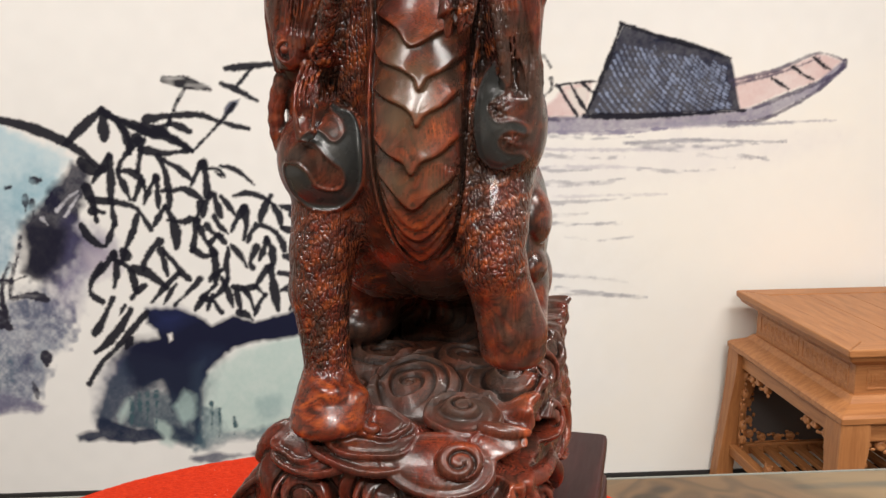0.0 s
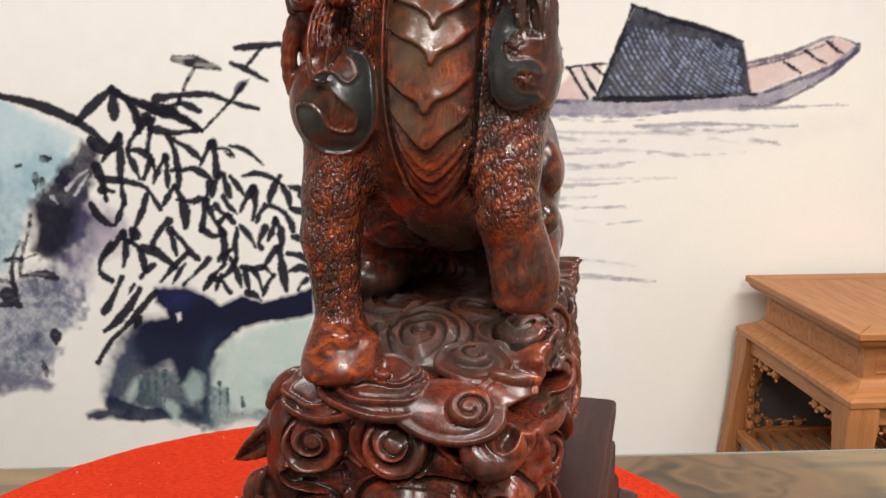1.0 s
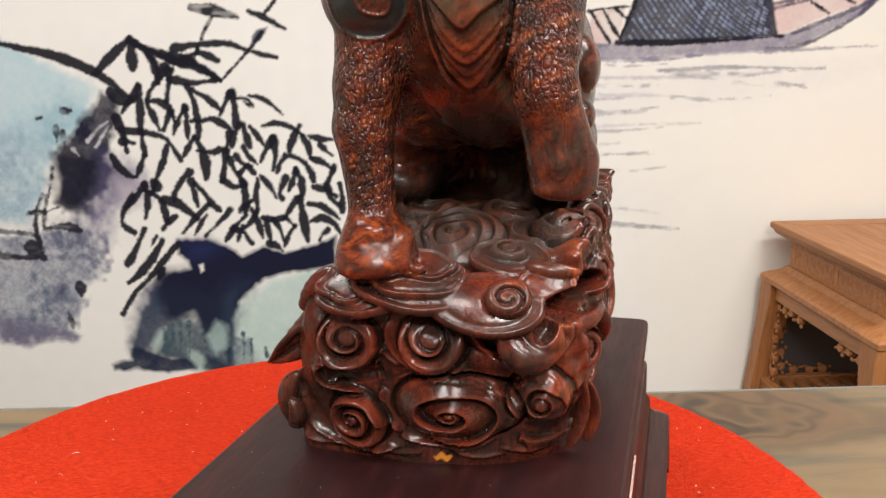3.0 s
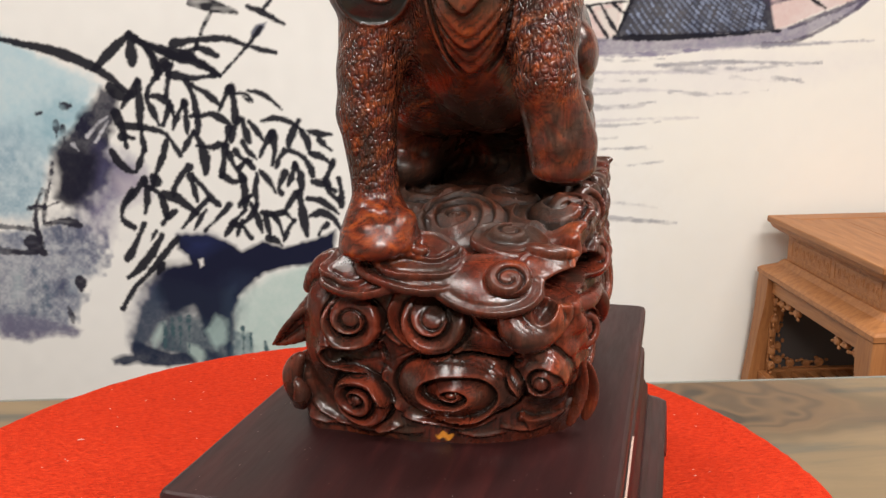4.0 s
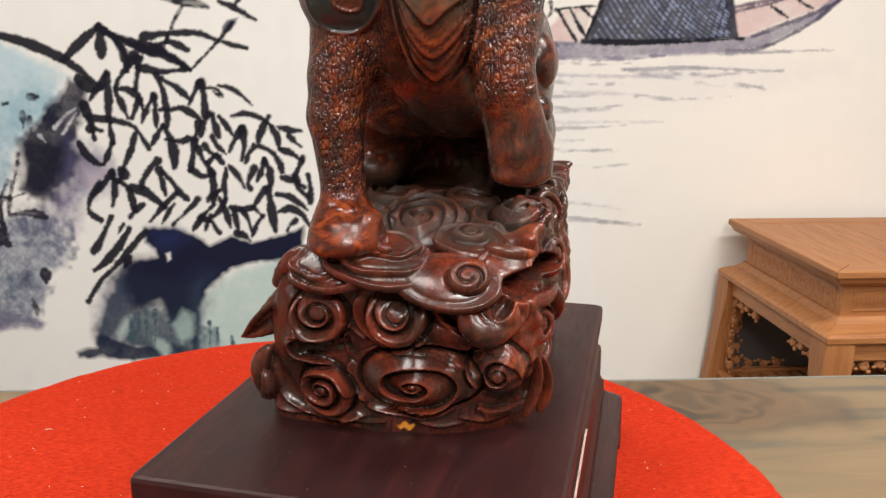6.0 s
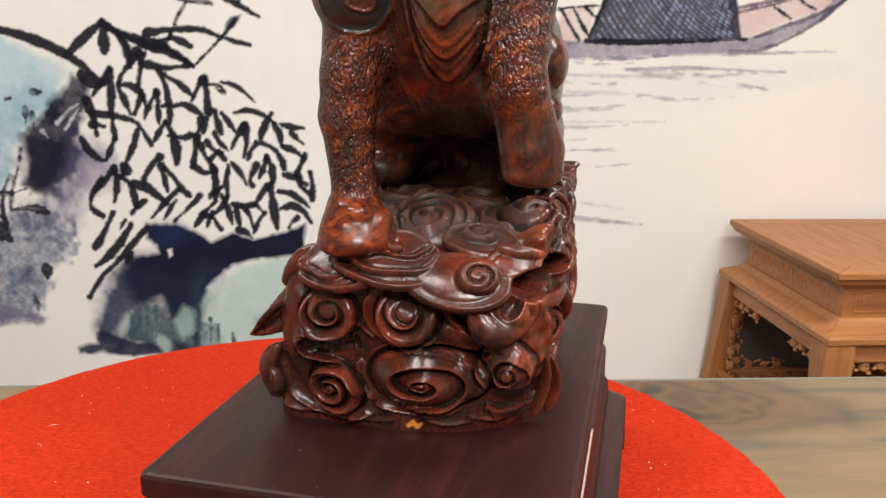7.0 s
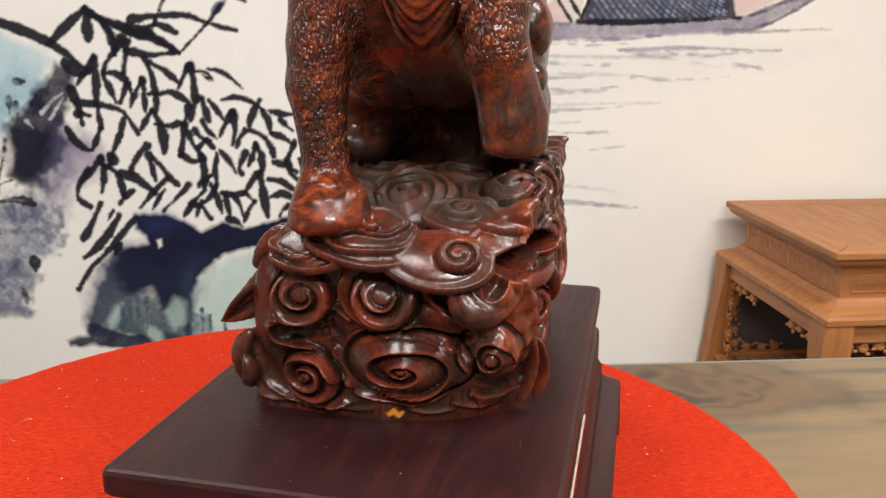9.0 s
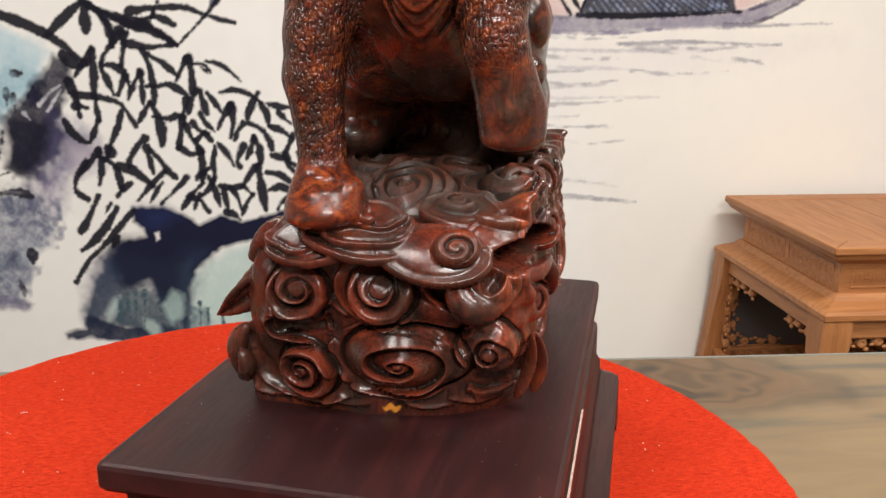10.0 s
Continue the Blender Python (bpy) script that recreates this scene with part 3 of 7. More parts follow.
    m.ink(-1.165, 1.110, -1.150, 1.115, w=(0.0070, 0.0050), colour=(0.022, 0.020, 0.034), dry=0.3)
    m.ink(-1.111, 1.084, -1.114, 1.039, w=(0.0090, 0.0050), colour=(0.022, 0.020, 0.034), dry=0.5)
    m.ink(-1.091, 1.070, -1.092, 1.017, w=(0.0080, 0.0040), colour=(0.022, 0.020, 0.034), dry=0.6)
    m.ink(-1.136, 0.961, -1.149, 0.908, -1.161, 0.863, w=(0.0060, 0.0040), colour=(0.022, 0.020, 0.034), dry=0.6)
    m.ink(-1.093, 0.574, -1.093, 0.540, w=(0.0150, 0.0100), colour=(0.022, 0.020, 0.034), dry=0.2)
    m.ink(-1.020, 1.039, -0.986, 1.074, -0.952, 1.099, w=(0.0060, 0.0030), colour=(0.62, 0.62, 0.68), a=0.8, dry=0.4)
    m.ink(-0.996, 1.021, -0.969, 1.061, -0.950, 1.085, w=(0.0060, 0.0030), colour=(0.62, 0.62, 0.68), a=0.8, dry=0.4)
    m.ink(-1.066, 1.013, -1.051, 0.995, w=(0.0060, 0.0030), colour=(0.62, 0.62, 0.68), a=0.8, dry=0.4)
    m.wash(0.443, 1.458, 1.616, 1.446, 1.778, 0.034, 0.622, 0.070, 0.676, 0.781, colour=(0.86, 0.825, 0.75), a=0.75, soft=0.15, mottle=0.3, ragged=0.10)
    m.wash(-0.615, 0.505, -0.565, 0.534, -0.483, 0.585, -0.266, 0.626, -0.277, 0.295, -0.418, 0.284, -0.517, 0.287, -0.629, 0.257, colour=(0.43, 0.58, 0.55), a=0.85, soft=0.020, mottle=0.3, ragged=0.02)
    m.wash(-0.856, 0.418, -0.784, 0.458, -0.721, 0.456, -0.627, 0.453, -0.620, 0.252, -0.678, 0.270, -0.755, 0.310, -0.851, 0.334, colour=(0.075, 0.145, 0.175), a=0.85, soft=0.012, mottle=0.3, ragged=0.03)
    m.wash(-0.861, 0.553, -0.774, 0.602, -0.774, 0.467, -0.837, 0.417, -0.890, 0.345, -0.940, 0.331, -0.939, 0.410, -0.912, 0.513, colour=(0.055, 0.060, 0.13), a=0.85, soft=0.025, mottle=0.2, ragged=0.03)
    m.wash(-0.767, 0.719, -0.691, 0.723, -0.613, 0.705, -0.567, 0.670, -0.498, 0.697, -0.431, 0.671, -0.263, 0.724, -0.266, 0.626, -0.405, 0.606, -0.494, 0.580, -0.566, 0.525, -0.609, 0.453, -0.623, 0.262, -0.638, 0.263, -0.646, 0.412, -0.712, 0.361, -0.722, 0.435, -0.739, 0.481, -0.800, 0.452, -0.837, 0.541, -0.805, 0.603, -0.739, 0.627, -0.738, 0.652, -0.770, 0.673, colour=(0.010, 0.012, 0.034), a=1.0, soft=0.007, mottle=0.0, ragged=0.016)
    m.wash(-0.750, 0.713, -0.671, 0.717, -0.614, 0.690, -0.695, 0.651, -0.733, 0.663, colour=(0.020, 0.028, 0.10), a=0.8, soft=0.03, mottle=0.2, ragged=0.02)
    m.wash(-0.620, 0.577, -0.543, 0.581, -0.575, 0.513, -0.611, 0.411, -0.668, 0.433, -0.674, 0.527, colour=(0.035, 0.055, 0.11), a=0.6, soft=0.04, mottle=0.4, ragged=0.02)
    m.wash(-0.836, 0.552, -0.593, 0.546, -0.611, 0.256, -0.678, 0.270, -0.756, 0.298, -0.852, 0.323, -0.940, 0.327, -0.935, 0.399, -0.900, 0.491, colour=(0.030, 0.048, 0.080), a=0.9, soft=0.014, mottle=0.30, ragged=0.03)
    m.wash(-0.835, 0.573, -0.612, 0.568, -0.630, 0.411, -0.710, 0.404, -0.746, 0.466, -0.825, 0.438, colour=(0.012, 0.014, 0.036), a=0.9, soft=0.020, mottle=0.15, ragged=0.03)
    m.wash(-0.710, 0.392, -0.667, 0.460, -0.628, 0.432, -0.629, 0.359, -0.674, 0.329, colour=(0.42, 0.56, 0.54), a=0.8, soft=0.012, mottle=0.3, ragged=0.02)
    m.wash(-0.883, 0.366, -0.856, 0.418, -0.831, 0.428, -0.843, 0.381, -0.877, 0.335, colour=(0.46, 0.58, 0.56), a=0.85, soft=0.010, mottle=0.2, ragged=0.015)
    m.wash(-0.767, 0.351, -0.733, 0.340, -0.697, 0.286, -0.719, 0.256, -0.752, 0.267, colour=(0.44, 0.56, 0.53), a=0.8, soft=0.010, mottle=0.2, ragged=0.015)
    m.wash(-0.939, 0.349, -0.899, 0.345, -0.852, 0.323, -0.775, 0.314, -0.746, 0.282, -0.836, 0.269, -0.934, 0.288, -1.012, 0.281, -1.021, 0.303, -0.950, 0.316, colour=(0.018, 0.026, 0.055), a=1.0, soft=0.007, mottle=0.1, ragged=0.02)
    m.wash(-0.700, 0.330, -0.637, 0.285, -0.648, 0.269, -0.717, 0.281, colour=(0.02, 0.03, 0.06), a=0.9, soft=0.010, mottle=0.2, ragged=0.015)
    m.wash(-0.613, 0.389, -0.573, 0.378, -0.537, 0.303, -0.476, 0.301, -0.406, 0.303, -0.346, 0.319, -0.316, 0.296, -0.419, 0.266, -0.559, 0.251, -0.639, 0.241, colour=(0.07, 0.12, 0.16), a=0.75, soft=0.009, mottle=0.4, ragged=0.03)
    m.wash(-0.661, 0.208, -0.581, 0.224, -0.450, 0.229, -0.299, 0.258, -0.299, 0.236, -0.441, 0.209, -0.583, 0.192, colour=(0.04, 0.05, 0.10), a=0.85, soft=0.007, mottle=0.2, ragged=0.02)
    m.wash(-0.423, 0.395, -0.373, 0.404, -0.354, 0.360, -0.415, 0.352, colour=(0.26, 0.38, 0.40), a=0.5, soft=0.012, mottle=0.6, ragged=0.03)
    m.wash(-0.710, 0.636, -0.694, 0.639, -0.688, 0.615, -0.705, 0.606, colour=(0.80, 0.78, 0.76), a=0.95, soft=0.004, mottle=0.0, ragged=0.006)
    m.ink(-0.837, 0.417, -0.836, 0.375, -0.842, 0.334, w=(0.0063, 0.0038), dry=0.7, colour=(0.05,0.10,0.12))
    m.ink(-0.810, 0.437, -0.810, 0.383, -0.818, 0.327, w=(0.0063, 0.0038), dry=0.7, colour=(0.05,0.10,0.12))
    m.ink(-0.785, 0.446, -0.786, 0.390, -0.792, 0.332, w=(0.0063, 0.0038), dry=0.7, colour=(0.05,0.10,0.12))
    m.ink(-0.756, 0.442, -0.758, 0.382, -0.764, 0.320, w=(0.0063, 0.0038), dry=0.7, colour=(0.05,0.10,0.12))
    m.ink(-0.581, 0.400, -0.582, 0.351, -0.586, 0.305, w=(0.0063, 0.0038), dry=0.7, colour=(0.05,0.10,0.12))
    m.ink(-0.559, 0.378, -0.557, 0.329, -0.563, 0.282, w=(0.0063, 0.0038), dry=0.7, colour=(0.05,0.10,0.12))
    m.ink(-0.511, 0.349, -0.508, 0.322, -0.513, 0.290, w=(0.0063, 0.0038), dry=0.7, colour=(0.05,0.10,0.12))
    m.ink(-0.933, 1.186, -0.896, 1.159, -0.860, 1.173, w=(0.0167, 0.0132))
    m.ink(-0.861, 1.351, -0.830, 1.321, -0.804, 1.286, -0.791, 1.244, -0.788, 1.215, w=(0.0077, 0.0114))
    m.ink(-0.830, 1.324, -0.780, 1.306, -0.739, 1.286, -0.706, 1.268, w=(0.0096, 0.0114))
    m.ink(-0.770, 1.260, -0.742, 1.252, w=(0.0132, 0.0132))
    m.ink(-0.761, 1.252, -0.787, 1.227, -0.812, 1.193, -0.829, 1.162, w=(0.0114, 0.0077))
    m.ink(-0.752, 1.252, -0.757, 1.209, -0.767, 1.157, w=(0.0114, 0.0096))
    m.ink(-0.749, 1.226, -0.693, 1.213, -0.641, 1.216, -0.598, 1.219, w=(0.0114, 0.0096))
    m.ink(-0.708, 1.289, -0.652, 1.301, -0.602, 1.280, w=(0.0077, 0.0132))
    m.ink(-0.739, 1.289, -0.680, 1.276, -0.639, 1.250, -0.598, 1.219, w=(0.0150, 0.0114))
    m.ink(-0.852, 1.205, -0.878, 1.168, -0.905, 1.125, w=(0.0096, 0.0077))
    m.ink(-0.849, 1.205, -0.849, 1.141, -0.855, 1.059, w=(0.0132, 0.0114))
    m.ink(-0.827, 1.158, -0.784, 1.154, -0.757, 1.128, -0.746, 1.096, w=(0.0096, 0.0114))
    m.ink(-0.825, 1.146, -0.809, 1.106, -0.795, 1.071, w=(0.0114, 0.0077))
    m.ink(-0.757, 1.128, -0.772, 1.096, -0.784, 1.070, w=(0.0096, 0.0077))
    m.ink(-0.711, 1.139, -0.733, 1.105, -0.754, 1.058, w=(0.0114, 0.0077))
    m.ink(-0.711, 1.134, -0.710, 1.087, -0.710, 1.043, w=(0.0114, 0.0077))
    m.ink(-0.701, 1.203, -0.684, 1.156, -0.676, 1.095, -0.677, 1.042, w=(0.0114, 0.0096))
    m.ink(-0.686, 1.191, -0.645, 1.168, -0.620, 1.143, -0.604, 1.125, w=(0.0114, 0.0077))
    m.ink(-0.569, 1.180, -0.589, 1.146, -0.607, 1.115, w=(0.0114, 0.0059))
    m.ink(-0.566, 1.180, -0.559, 1.128, -0.560, 1.076, w=(0.0132, 0.0132))
    m.ink(-0.558, 1.163, -0.523, 1.162, -0.502, 1.136, w=(0.0059, 0.0059))
    m.ink(-0.527, 1.154, -0.511, 1.136, w=(0.0059, 0.0059))
    m.ink(-0.511, 1.171, -0.480, 1.165, -0.446, 1.144, -0.413, 1.112, w=(0.0077, 0.0059))
    m.ink(-0.699, 1.095, -0.667, 1.095, -0.632, 1.101, -0.598, 1.085, -0.573, 1.062, w=(0.0077, 0.0114))
    m.ink(-0.913, 1.072, -0.870, 1.066, -0.818, 1.059, -0.776, 1.040, -0.756, 1.008, -0.738, 0.976, w=(0.0096, 0.0114))
    m.ink(-0.927, 1.108, -0.909, 1.055, -0.902, 1.002, w=(0.0132, 0.0096))
    m.ink(-0.913, 1.037, -0.878, 1.031, w=(0.0114, 0.0096))
    m.ink(-0.853, 1.059, -0.851, 1.027, -0.845, 0.992, w=(0.0096, 0.0096))
    m.ink(-0.850, 0.992, -0.866, 0.956, -0.877, 0.930, w=(0.0096, 0.0096))
    m.ink(-0.952, 0.994, -0.932, 0.958, -0.905, 0.930, -0.883, 0.924, w=(0.0096, 0.0132))
    m.ink(-0.778, 1.017, -0.797, 0.964, -0.818, 0.920, -0.834, 0.875, w=(0.0077, 0.0114))
    m.ink(-0.692, 1.046, -0.712, 1.016, -0.728, 0.986, w=(0.0114, 0.0077))
    m.ink(-0.689, 1.046, -0.670, 1.007, -0.663, 0.962, -0.663, 0.917, w=(0.0114, 0.0167))
    m.ink(-0.683, 1.003, -0.639, 0.997, -0.612, 1.006, -0.595, 0.996, w=(0.0077, 0.0114))
    m.ink(-0.595, 1.002, -0.603, 0.961, -0.614, 0.907, w=(0.0114, 0.0114))
    m.ink(-0.583, 1.055, -0.590, 1.023, -0.595, 1.002, w=(0.0096, 0.0096))
    m.ink(-0.549, 1.084, -0.569, 1.049, -0.577, 1.014, w=(0.0114, 0.0114))
    m.ink(-0.537, 1.084, -0.530, 1.049, -0.520, 1.013, w=(0.0096, 0.0132))
    m.ink(-0.517, 1.075, -0.495, 1.048, -0.476, 1.018, w=(0.0096, 0.0077))
    m.ink(-0.479, 1.078, -0.432, 1.086, -0.388, 1.073, -0.354, 1.046, w=(0.0059, 0.0096))
    m.ink(-0.362, 1.076, -0.381, 1.046, -0.395, 1.011, -0.402, 0.984, w=(0.0114, 0.0096))
    m.ink(-0.354, 1.046, -0.338, 1.010, -0.331, 0.974, w=(0.0114, 0.0096))
    m.ink(-0.337, 1.045, -0.302, 1.036, -0.263, 1.032, w=(0.0077, 0.0114))
    m.ink(-0.303, 1.018, -0.282, 0.996, -0.265, 0.982, w=(0.0077, 0.0077))
    m.ink(-0.447, 1.038, -0.471, 1.003, -0.491, 0.964, w=(0.0114, 0.0077))
    m.ink(-0.447, 1.035, -0.442, 0.985, -0.452, 0.940, w=(0.0114, 0.0096))
    m.ink(-0.541, 1.013, -0.526, 0.986, -0.501, 0.959, w=(0.0096, 0.0077))
    m.ink(-0.588, 0.978, -0.573, 0.942, -0.548, 0.906, w=(0.0096, 0.0096))
    m.ink(-0.566, 0.987, -0.545, 0.960, -0.519, 0.950, w=(0.0096, 0.0096))
    m.ink(-0.555, 0.933, -0.533, 0.951, -0.511, 0.929, w=(0.0096, 0.0114))
    m.ink(-0.714, 0.936, -0.743, 0.909, -0.764, 0.873, -0.769, 0.846, w=(0.0132, 0.0077))
    m.ink(-0.713, 0.909, -0.705, 0.872, -0.696, 0.827, w=(0.0132, 0.0077))
    m.ink(-0.700, 0.899, -0.675, 0.872, -0.651, 0.835, -0.626, 0.811, w=(0.0096, 0.0114))
    m.ink(-0.610, 0.907, -0.576, 0.888, -0.540, 0.896, w=(0.0096, 0.0114))
    m.ink(-0.549, 0.897, -0.543, 0.851, -0.549, 0.805, w=(0.0150, 0.0114))
    m.ink(-0.503, 0.914, -0.510, 0.860, -0.510, 0.805, w=(0.0077, 0.0096))
    m.ink(-0.494, 0.923, -0.469, 0.892, -0.445, 0.849, w=(0.0077, 0.0096))
    m.ink(-0.414, 0.912, -0.435, 0.867, -0.427, 0.843, w=(0.0114, 0.0096))
    m.ink(-0.411, 0.984, -0.430, 0.958, -0.440, 0.931, w=(0.0096, 0.0096))
    m.ink(-0.381, 0.939, -0.393, 0.903, -0.408, 0.872, w=(0.0114, 0.0077))
    m.ink(-0.381, 0.939, -0.365, 0.902, -0.364, 0.857, w=(0.0114, 0.0114))
    m.ink(-0.393, 0.984, -0.358, 0.965, -0.333, 0.929, -0.326, 0.902, w=(0.0096, 0.0114))
    m.ink(-0.331, 0.974, -0.296, 0.961, -0.261, 0.937, w=(0.0096, 0.0096))
    m.ink(-0.261, 0.946, -0.275, 0.910, -0.294, 0.883, w=(0.0096, 0.0096))
    m.ink(-0.326, 0.883, -0.291, 0.874, -0.256, 0.851, w=(0.0096, 0.0096))
    m.ink(-0.282, 0.883, -0.274, 0.846, -0.248, 0.821, w=(0.0096, 0.0096))
    m.ink(-0.382, 0.848, -0.401, 0.821, -0.426, 0.784, w=(0.0132, 0.0077))
    m.ink(-0.373, 0.848, -0.366, 0.802, -0.360, 0.746, -0.353, 0.708, w=(0.0150, 0.0114))
    m.ink(-0.347, 0.829, -0.311, 0.823, -0.276, 0.800, -0.250, 0.777, w=(0.0096, 0.0096))
    m.ink(-0.245, 0.891, -0.238, 0.851, -0.240, 0.799, w=(0.0077, 0.0096))
    m.ink(-0.340, 0.773, -0.304, 0.782, -0.269, 0.763, -0.243, 0.725, w=(0.0096, 0.0114))
    m.ink(-0.287, 0.744, -0.306, 0.726, -0.316, 0.708, w=(0.0077, 0.0077))
    m.ink(-0.493, 0.786, -0.457, 0.781, -0.421, 0.784, -0.395, 0.756, w=(0.0096, 0.0096))
    m.ink(-0.485, 0.776, -0.478, 0.739, -0.471, 0.702, w=(0.0096, 0.0096))
    m.ink(-0.461, 0.781, -0.441, 0.748, -0.430, 0.710, w=(0.0077, 0.0077))
    m.ink(-0.395, 0.756, -0.415, 0.728, -0.430, 0.691, w=(0.0096, 0.0077))
    m.ink(-0.527, 0.814, -0.508, 0.768, -0.497, 0.721, w=(0.0096, 0.0114))
    m.ink(-0.509, 0.814, -0.529, 0.777, -0.558, 0.750, w=(0.0096, 0.0077))
    m.ink(-0.589, 0.751, -0.559, 0.741, -0.534, 0.703, w=(0.0096, 0.0114))
    m.ink(-0.558, 0.759, -0.578, 0.713, w=(0.0096, 0.0077))
    m.ink(-0.480, 0.702, -0.453, 0.692, -0.436, 0.676, w=(0.0114, 0.0077))
    m.ink(-0.858, 0.902, -0.875, 0.876, -0.898, 0.849, -0.922, 0.822, w=(0.0132, 0.0077))
    m.ink(-0.856, 0.893, -0.852, 0.848, -0.864, 0.793, w=(0.0132, 0.0077))
    m.ink(-0.831, 0.911, -0.816, 0.884, w=(0.0132, 0.0167))
    m.ink(-0.857, 0.881, -0.818, 0.856, -0.803, 0.820, -0.795, 0.773, w=(0.0096, 0.0114))
    m.ink(-0.801, 0.851, -0.758, 0.837, -0.724, 0.809, -0.699, 0.786, w=(0.0150, 0.0114))
    m.ink(-0.770, 0.795, -0.798, 0.774, -0.812, 0.755, w=(0.0077, 0.0132))
    m.ink(-0.897, 0.867, -0.923, 0.831, -0.937, 0.795, -0.933, 0.767, -0.904, 0.746, w=(0.0077, 0.0114))
    m.ink(-0.660, 0.835, -0.698, 0.799, -0.723, 0.772, -0.751, 0.739, w=(0.0096, 0.0077))
    m.ink(-0.671, 0.799, -0.691, 0.771, -0.712, 0.735, w=(0.0077, 0.0077))
    m.ink(-0.595, 0.815, -0.628, 0.779, -0.657, 0.752, -0.680, 0.730, w=(0.0077, 0.0077))
    m.ink(-0.546, 0.796, -0.581, 0.760, -0.615, 0.714, w=(0.0077, 0.0096))
    m.ink(-0.526, 0.842, -0.553, 0.824, -0.567, 0.806, w=(0.0096, 0.0077))
    m.ink(-0.871, 0.757, -0.893, 0.711, -0.919, 0.665, -0.935, 0.642, w=(0.0077, 0.0150))
    m.ink(-0.817, 0.718, -0.859, 0.654, -0.902, 0.608, -0.937, 0.580, w=(0.0114, 0.0132))
    m.ink(-0.768, 0.708, -0.817, 0.653, -0.867, 0.597, -0.923, 0.542, -0.965, 0.476, w=(0.0077, 0.0132))
    m.ink(-0.820, 0.625, -0.841, 0.591, w=(0.0096, 0.0096))
    m.ink(-0.834, 0.732, -0.855, 0.701, w=(0.0059, 0.0059))
    m.ink(-1.296, 1.348, -1.167, 1.317, -1.069, 1.291, -0.964, 1.240, -0.868, 1.160, w=(0.0101, 0.0164))
    m.ink(-0.976, 1.244, -0.917, 1.300, -0.867, 1.344, w=(0.0114, 0.0139))
    m.ink(-0.863, 1.344, -0.823, 1.316, -0.794, 1.277, -0.778, 1.230, w=(0.0114, 0.0088))
    m.ink(-0.858, 1.332, -0.861, 1.260, w=(0.0152, 0.0177))
    m.ink(-0.847, 1.332, -0.795, 1.306, -0.736, 1.278, -0.666, 1.257, -0.596, 1.218, w=(0.0101, 0.0114))
    m.wash(-0.749, 1.285, -0.672, 1.295, -0.660, 1.258, -0.725, 1.268, colour=INK, a=0.95, soft=0.004, ragged=0.008)
    m.ink(-0.727, 1.317, -0.661, 1.327, -0.576, 1.330, w=(0.0139, 0.0101))
    m.ink(-0.668, 1.436, -0.605, 1.426, -0.534, 1.407, w=(0.0164, 0.0139), dry=0.3)
    m.ink(-0.611, 1.407, -0.639, 1.361, -0.648, 1.343, w=(0.0038, 0.0088), dry=0.4)
    m.ink(-0.656, 1.327, -0.670, 1.288, w=(0.0051, 0.0063))
    m.ink(-0.483, 1.469, -0.415, 1.474, -0.278, 1.488, w=(0.0076, 0.0114))
    m.ink(-0.405, 1.468, -0.452, 1.415, w=(0.0051, 0.0063))
    m.ink(-0.499, 1.424, -0.452, 1.403, -0.390, 1.370, w=(0.0076, 0.0088))
    m.wash(-0.496, 1.349, -0.478, 1.369, -0.443, 1.378, -0.468, 1.335, -0.499, 1.325, colour=(0.06, 0.07, 0.12), a=0.9, soft=0.004, ragged=0.008)
    m.ink(-0.463, 1.361, -0.500, 1.314, -0.592, 1.221, w=(0.0063, 0.0063))
    m.ink(-0.562, 1.327, -0.500, 1.306, -0.423, 1.286, w=(0.0088, 0.0076))
    m.wash(0.387, 1.309, 0.639, 1.318, 1.133, 1.333, 1.179, 1.343, 1.370, 1.410, 1.461, 1.487, 1.472, 1.466, 1.381, 1.387, 1.228, 1.310, 1.117, 1.290, 0.896, 1.280, 0.568, 1.261, 0.387, 1.266, colour=HULL, a=0.9, soft=0.005, mottle=0.35, ragged=0.008)
    m.wash(1.098, 1.428, 1.236, 1.458, 1.381, 1.507, 1.457, 1.487, 1.369, 1.417, 1.179, 1.347, 1.129, 1.336, colour=ROSE, a=0.75, soft=0.006, mottle=0.35, ragged=0.008)
    m.wash(0.467, 1.315, 0.538, 1.378, 0.564, 1.416, 0.651, 1.423, 0.632, 1.318, colour=ROSE, a=0.8, soft=0.006, mottle=0.3, ragged=0.01)
    m.wash(0.565, 1.399, 0.645, 1.416, 0.631, 1.323, 0.599, 1.321, colour=(0.72, 0.68, 0.64), a=0.8, soft=0.006, ragged=0.006)
    m.wash(0.744, 1.597, 0.847, 1.568, 0.976, 1.534, 1.093, 1.495, 1.109, 1.432, 1.133, 1.333, 0.894, 1.320, 0.628, 1.316, 0.672, 1.416, colour=(0.016, 0.018, 0.040), a=1.0, soft=0.004, mottle=0.1, ragged=0.006)
    hatch(m)
    m.ink(0.738, 1.602, 0.866, 1.561, 0.994, 1.527, 1.094, 1.495, w=(0.0076, 0.0063))
    m.ink(0.739, 1.599, 0.686, 1.451, 0.632, 1.318, w=(0.0063, 0.0051))
    m.ink(0.628, 1.316, 0.894, 1.318, 1.152, 1.332, w=(0.0076, 0.0076))
    m.ink(1.095, 1.425, 1.237, 1.456, 1.377, 1.509, 1.468, 1.487, w=(0.0051, 0.0051), dry=0.2, colour=(0.060, 0.050, 0.095), a=0.85)
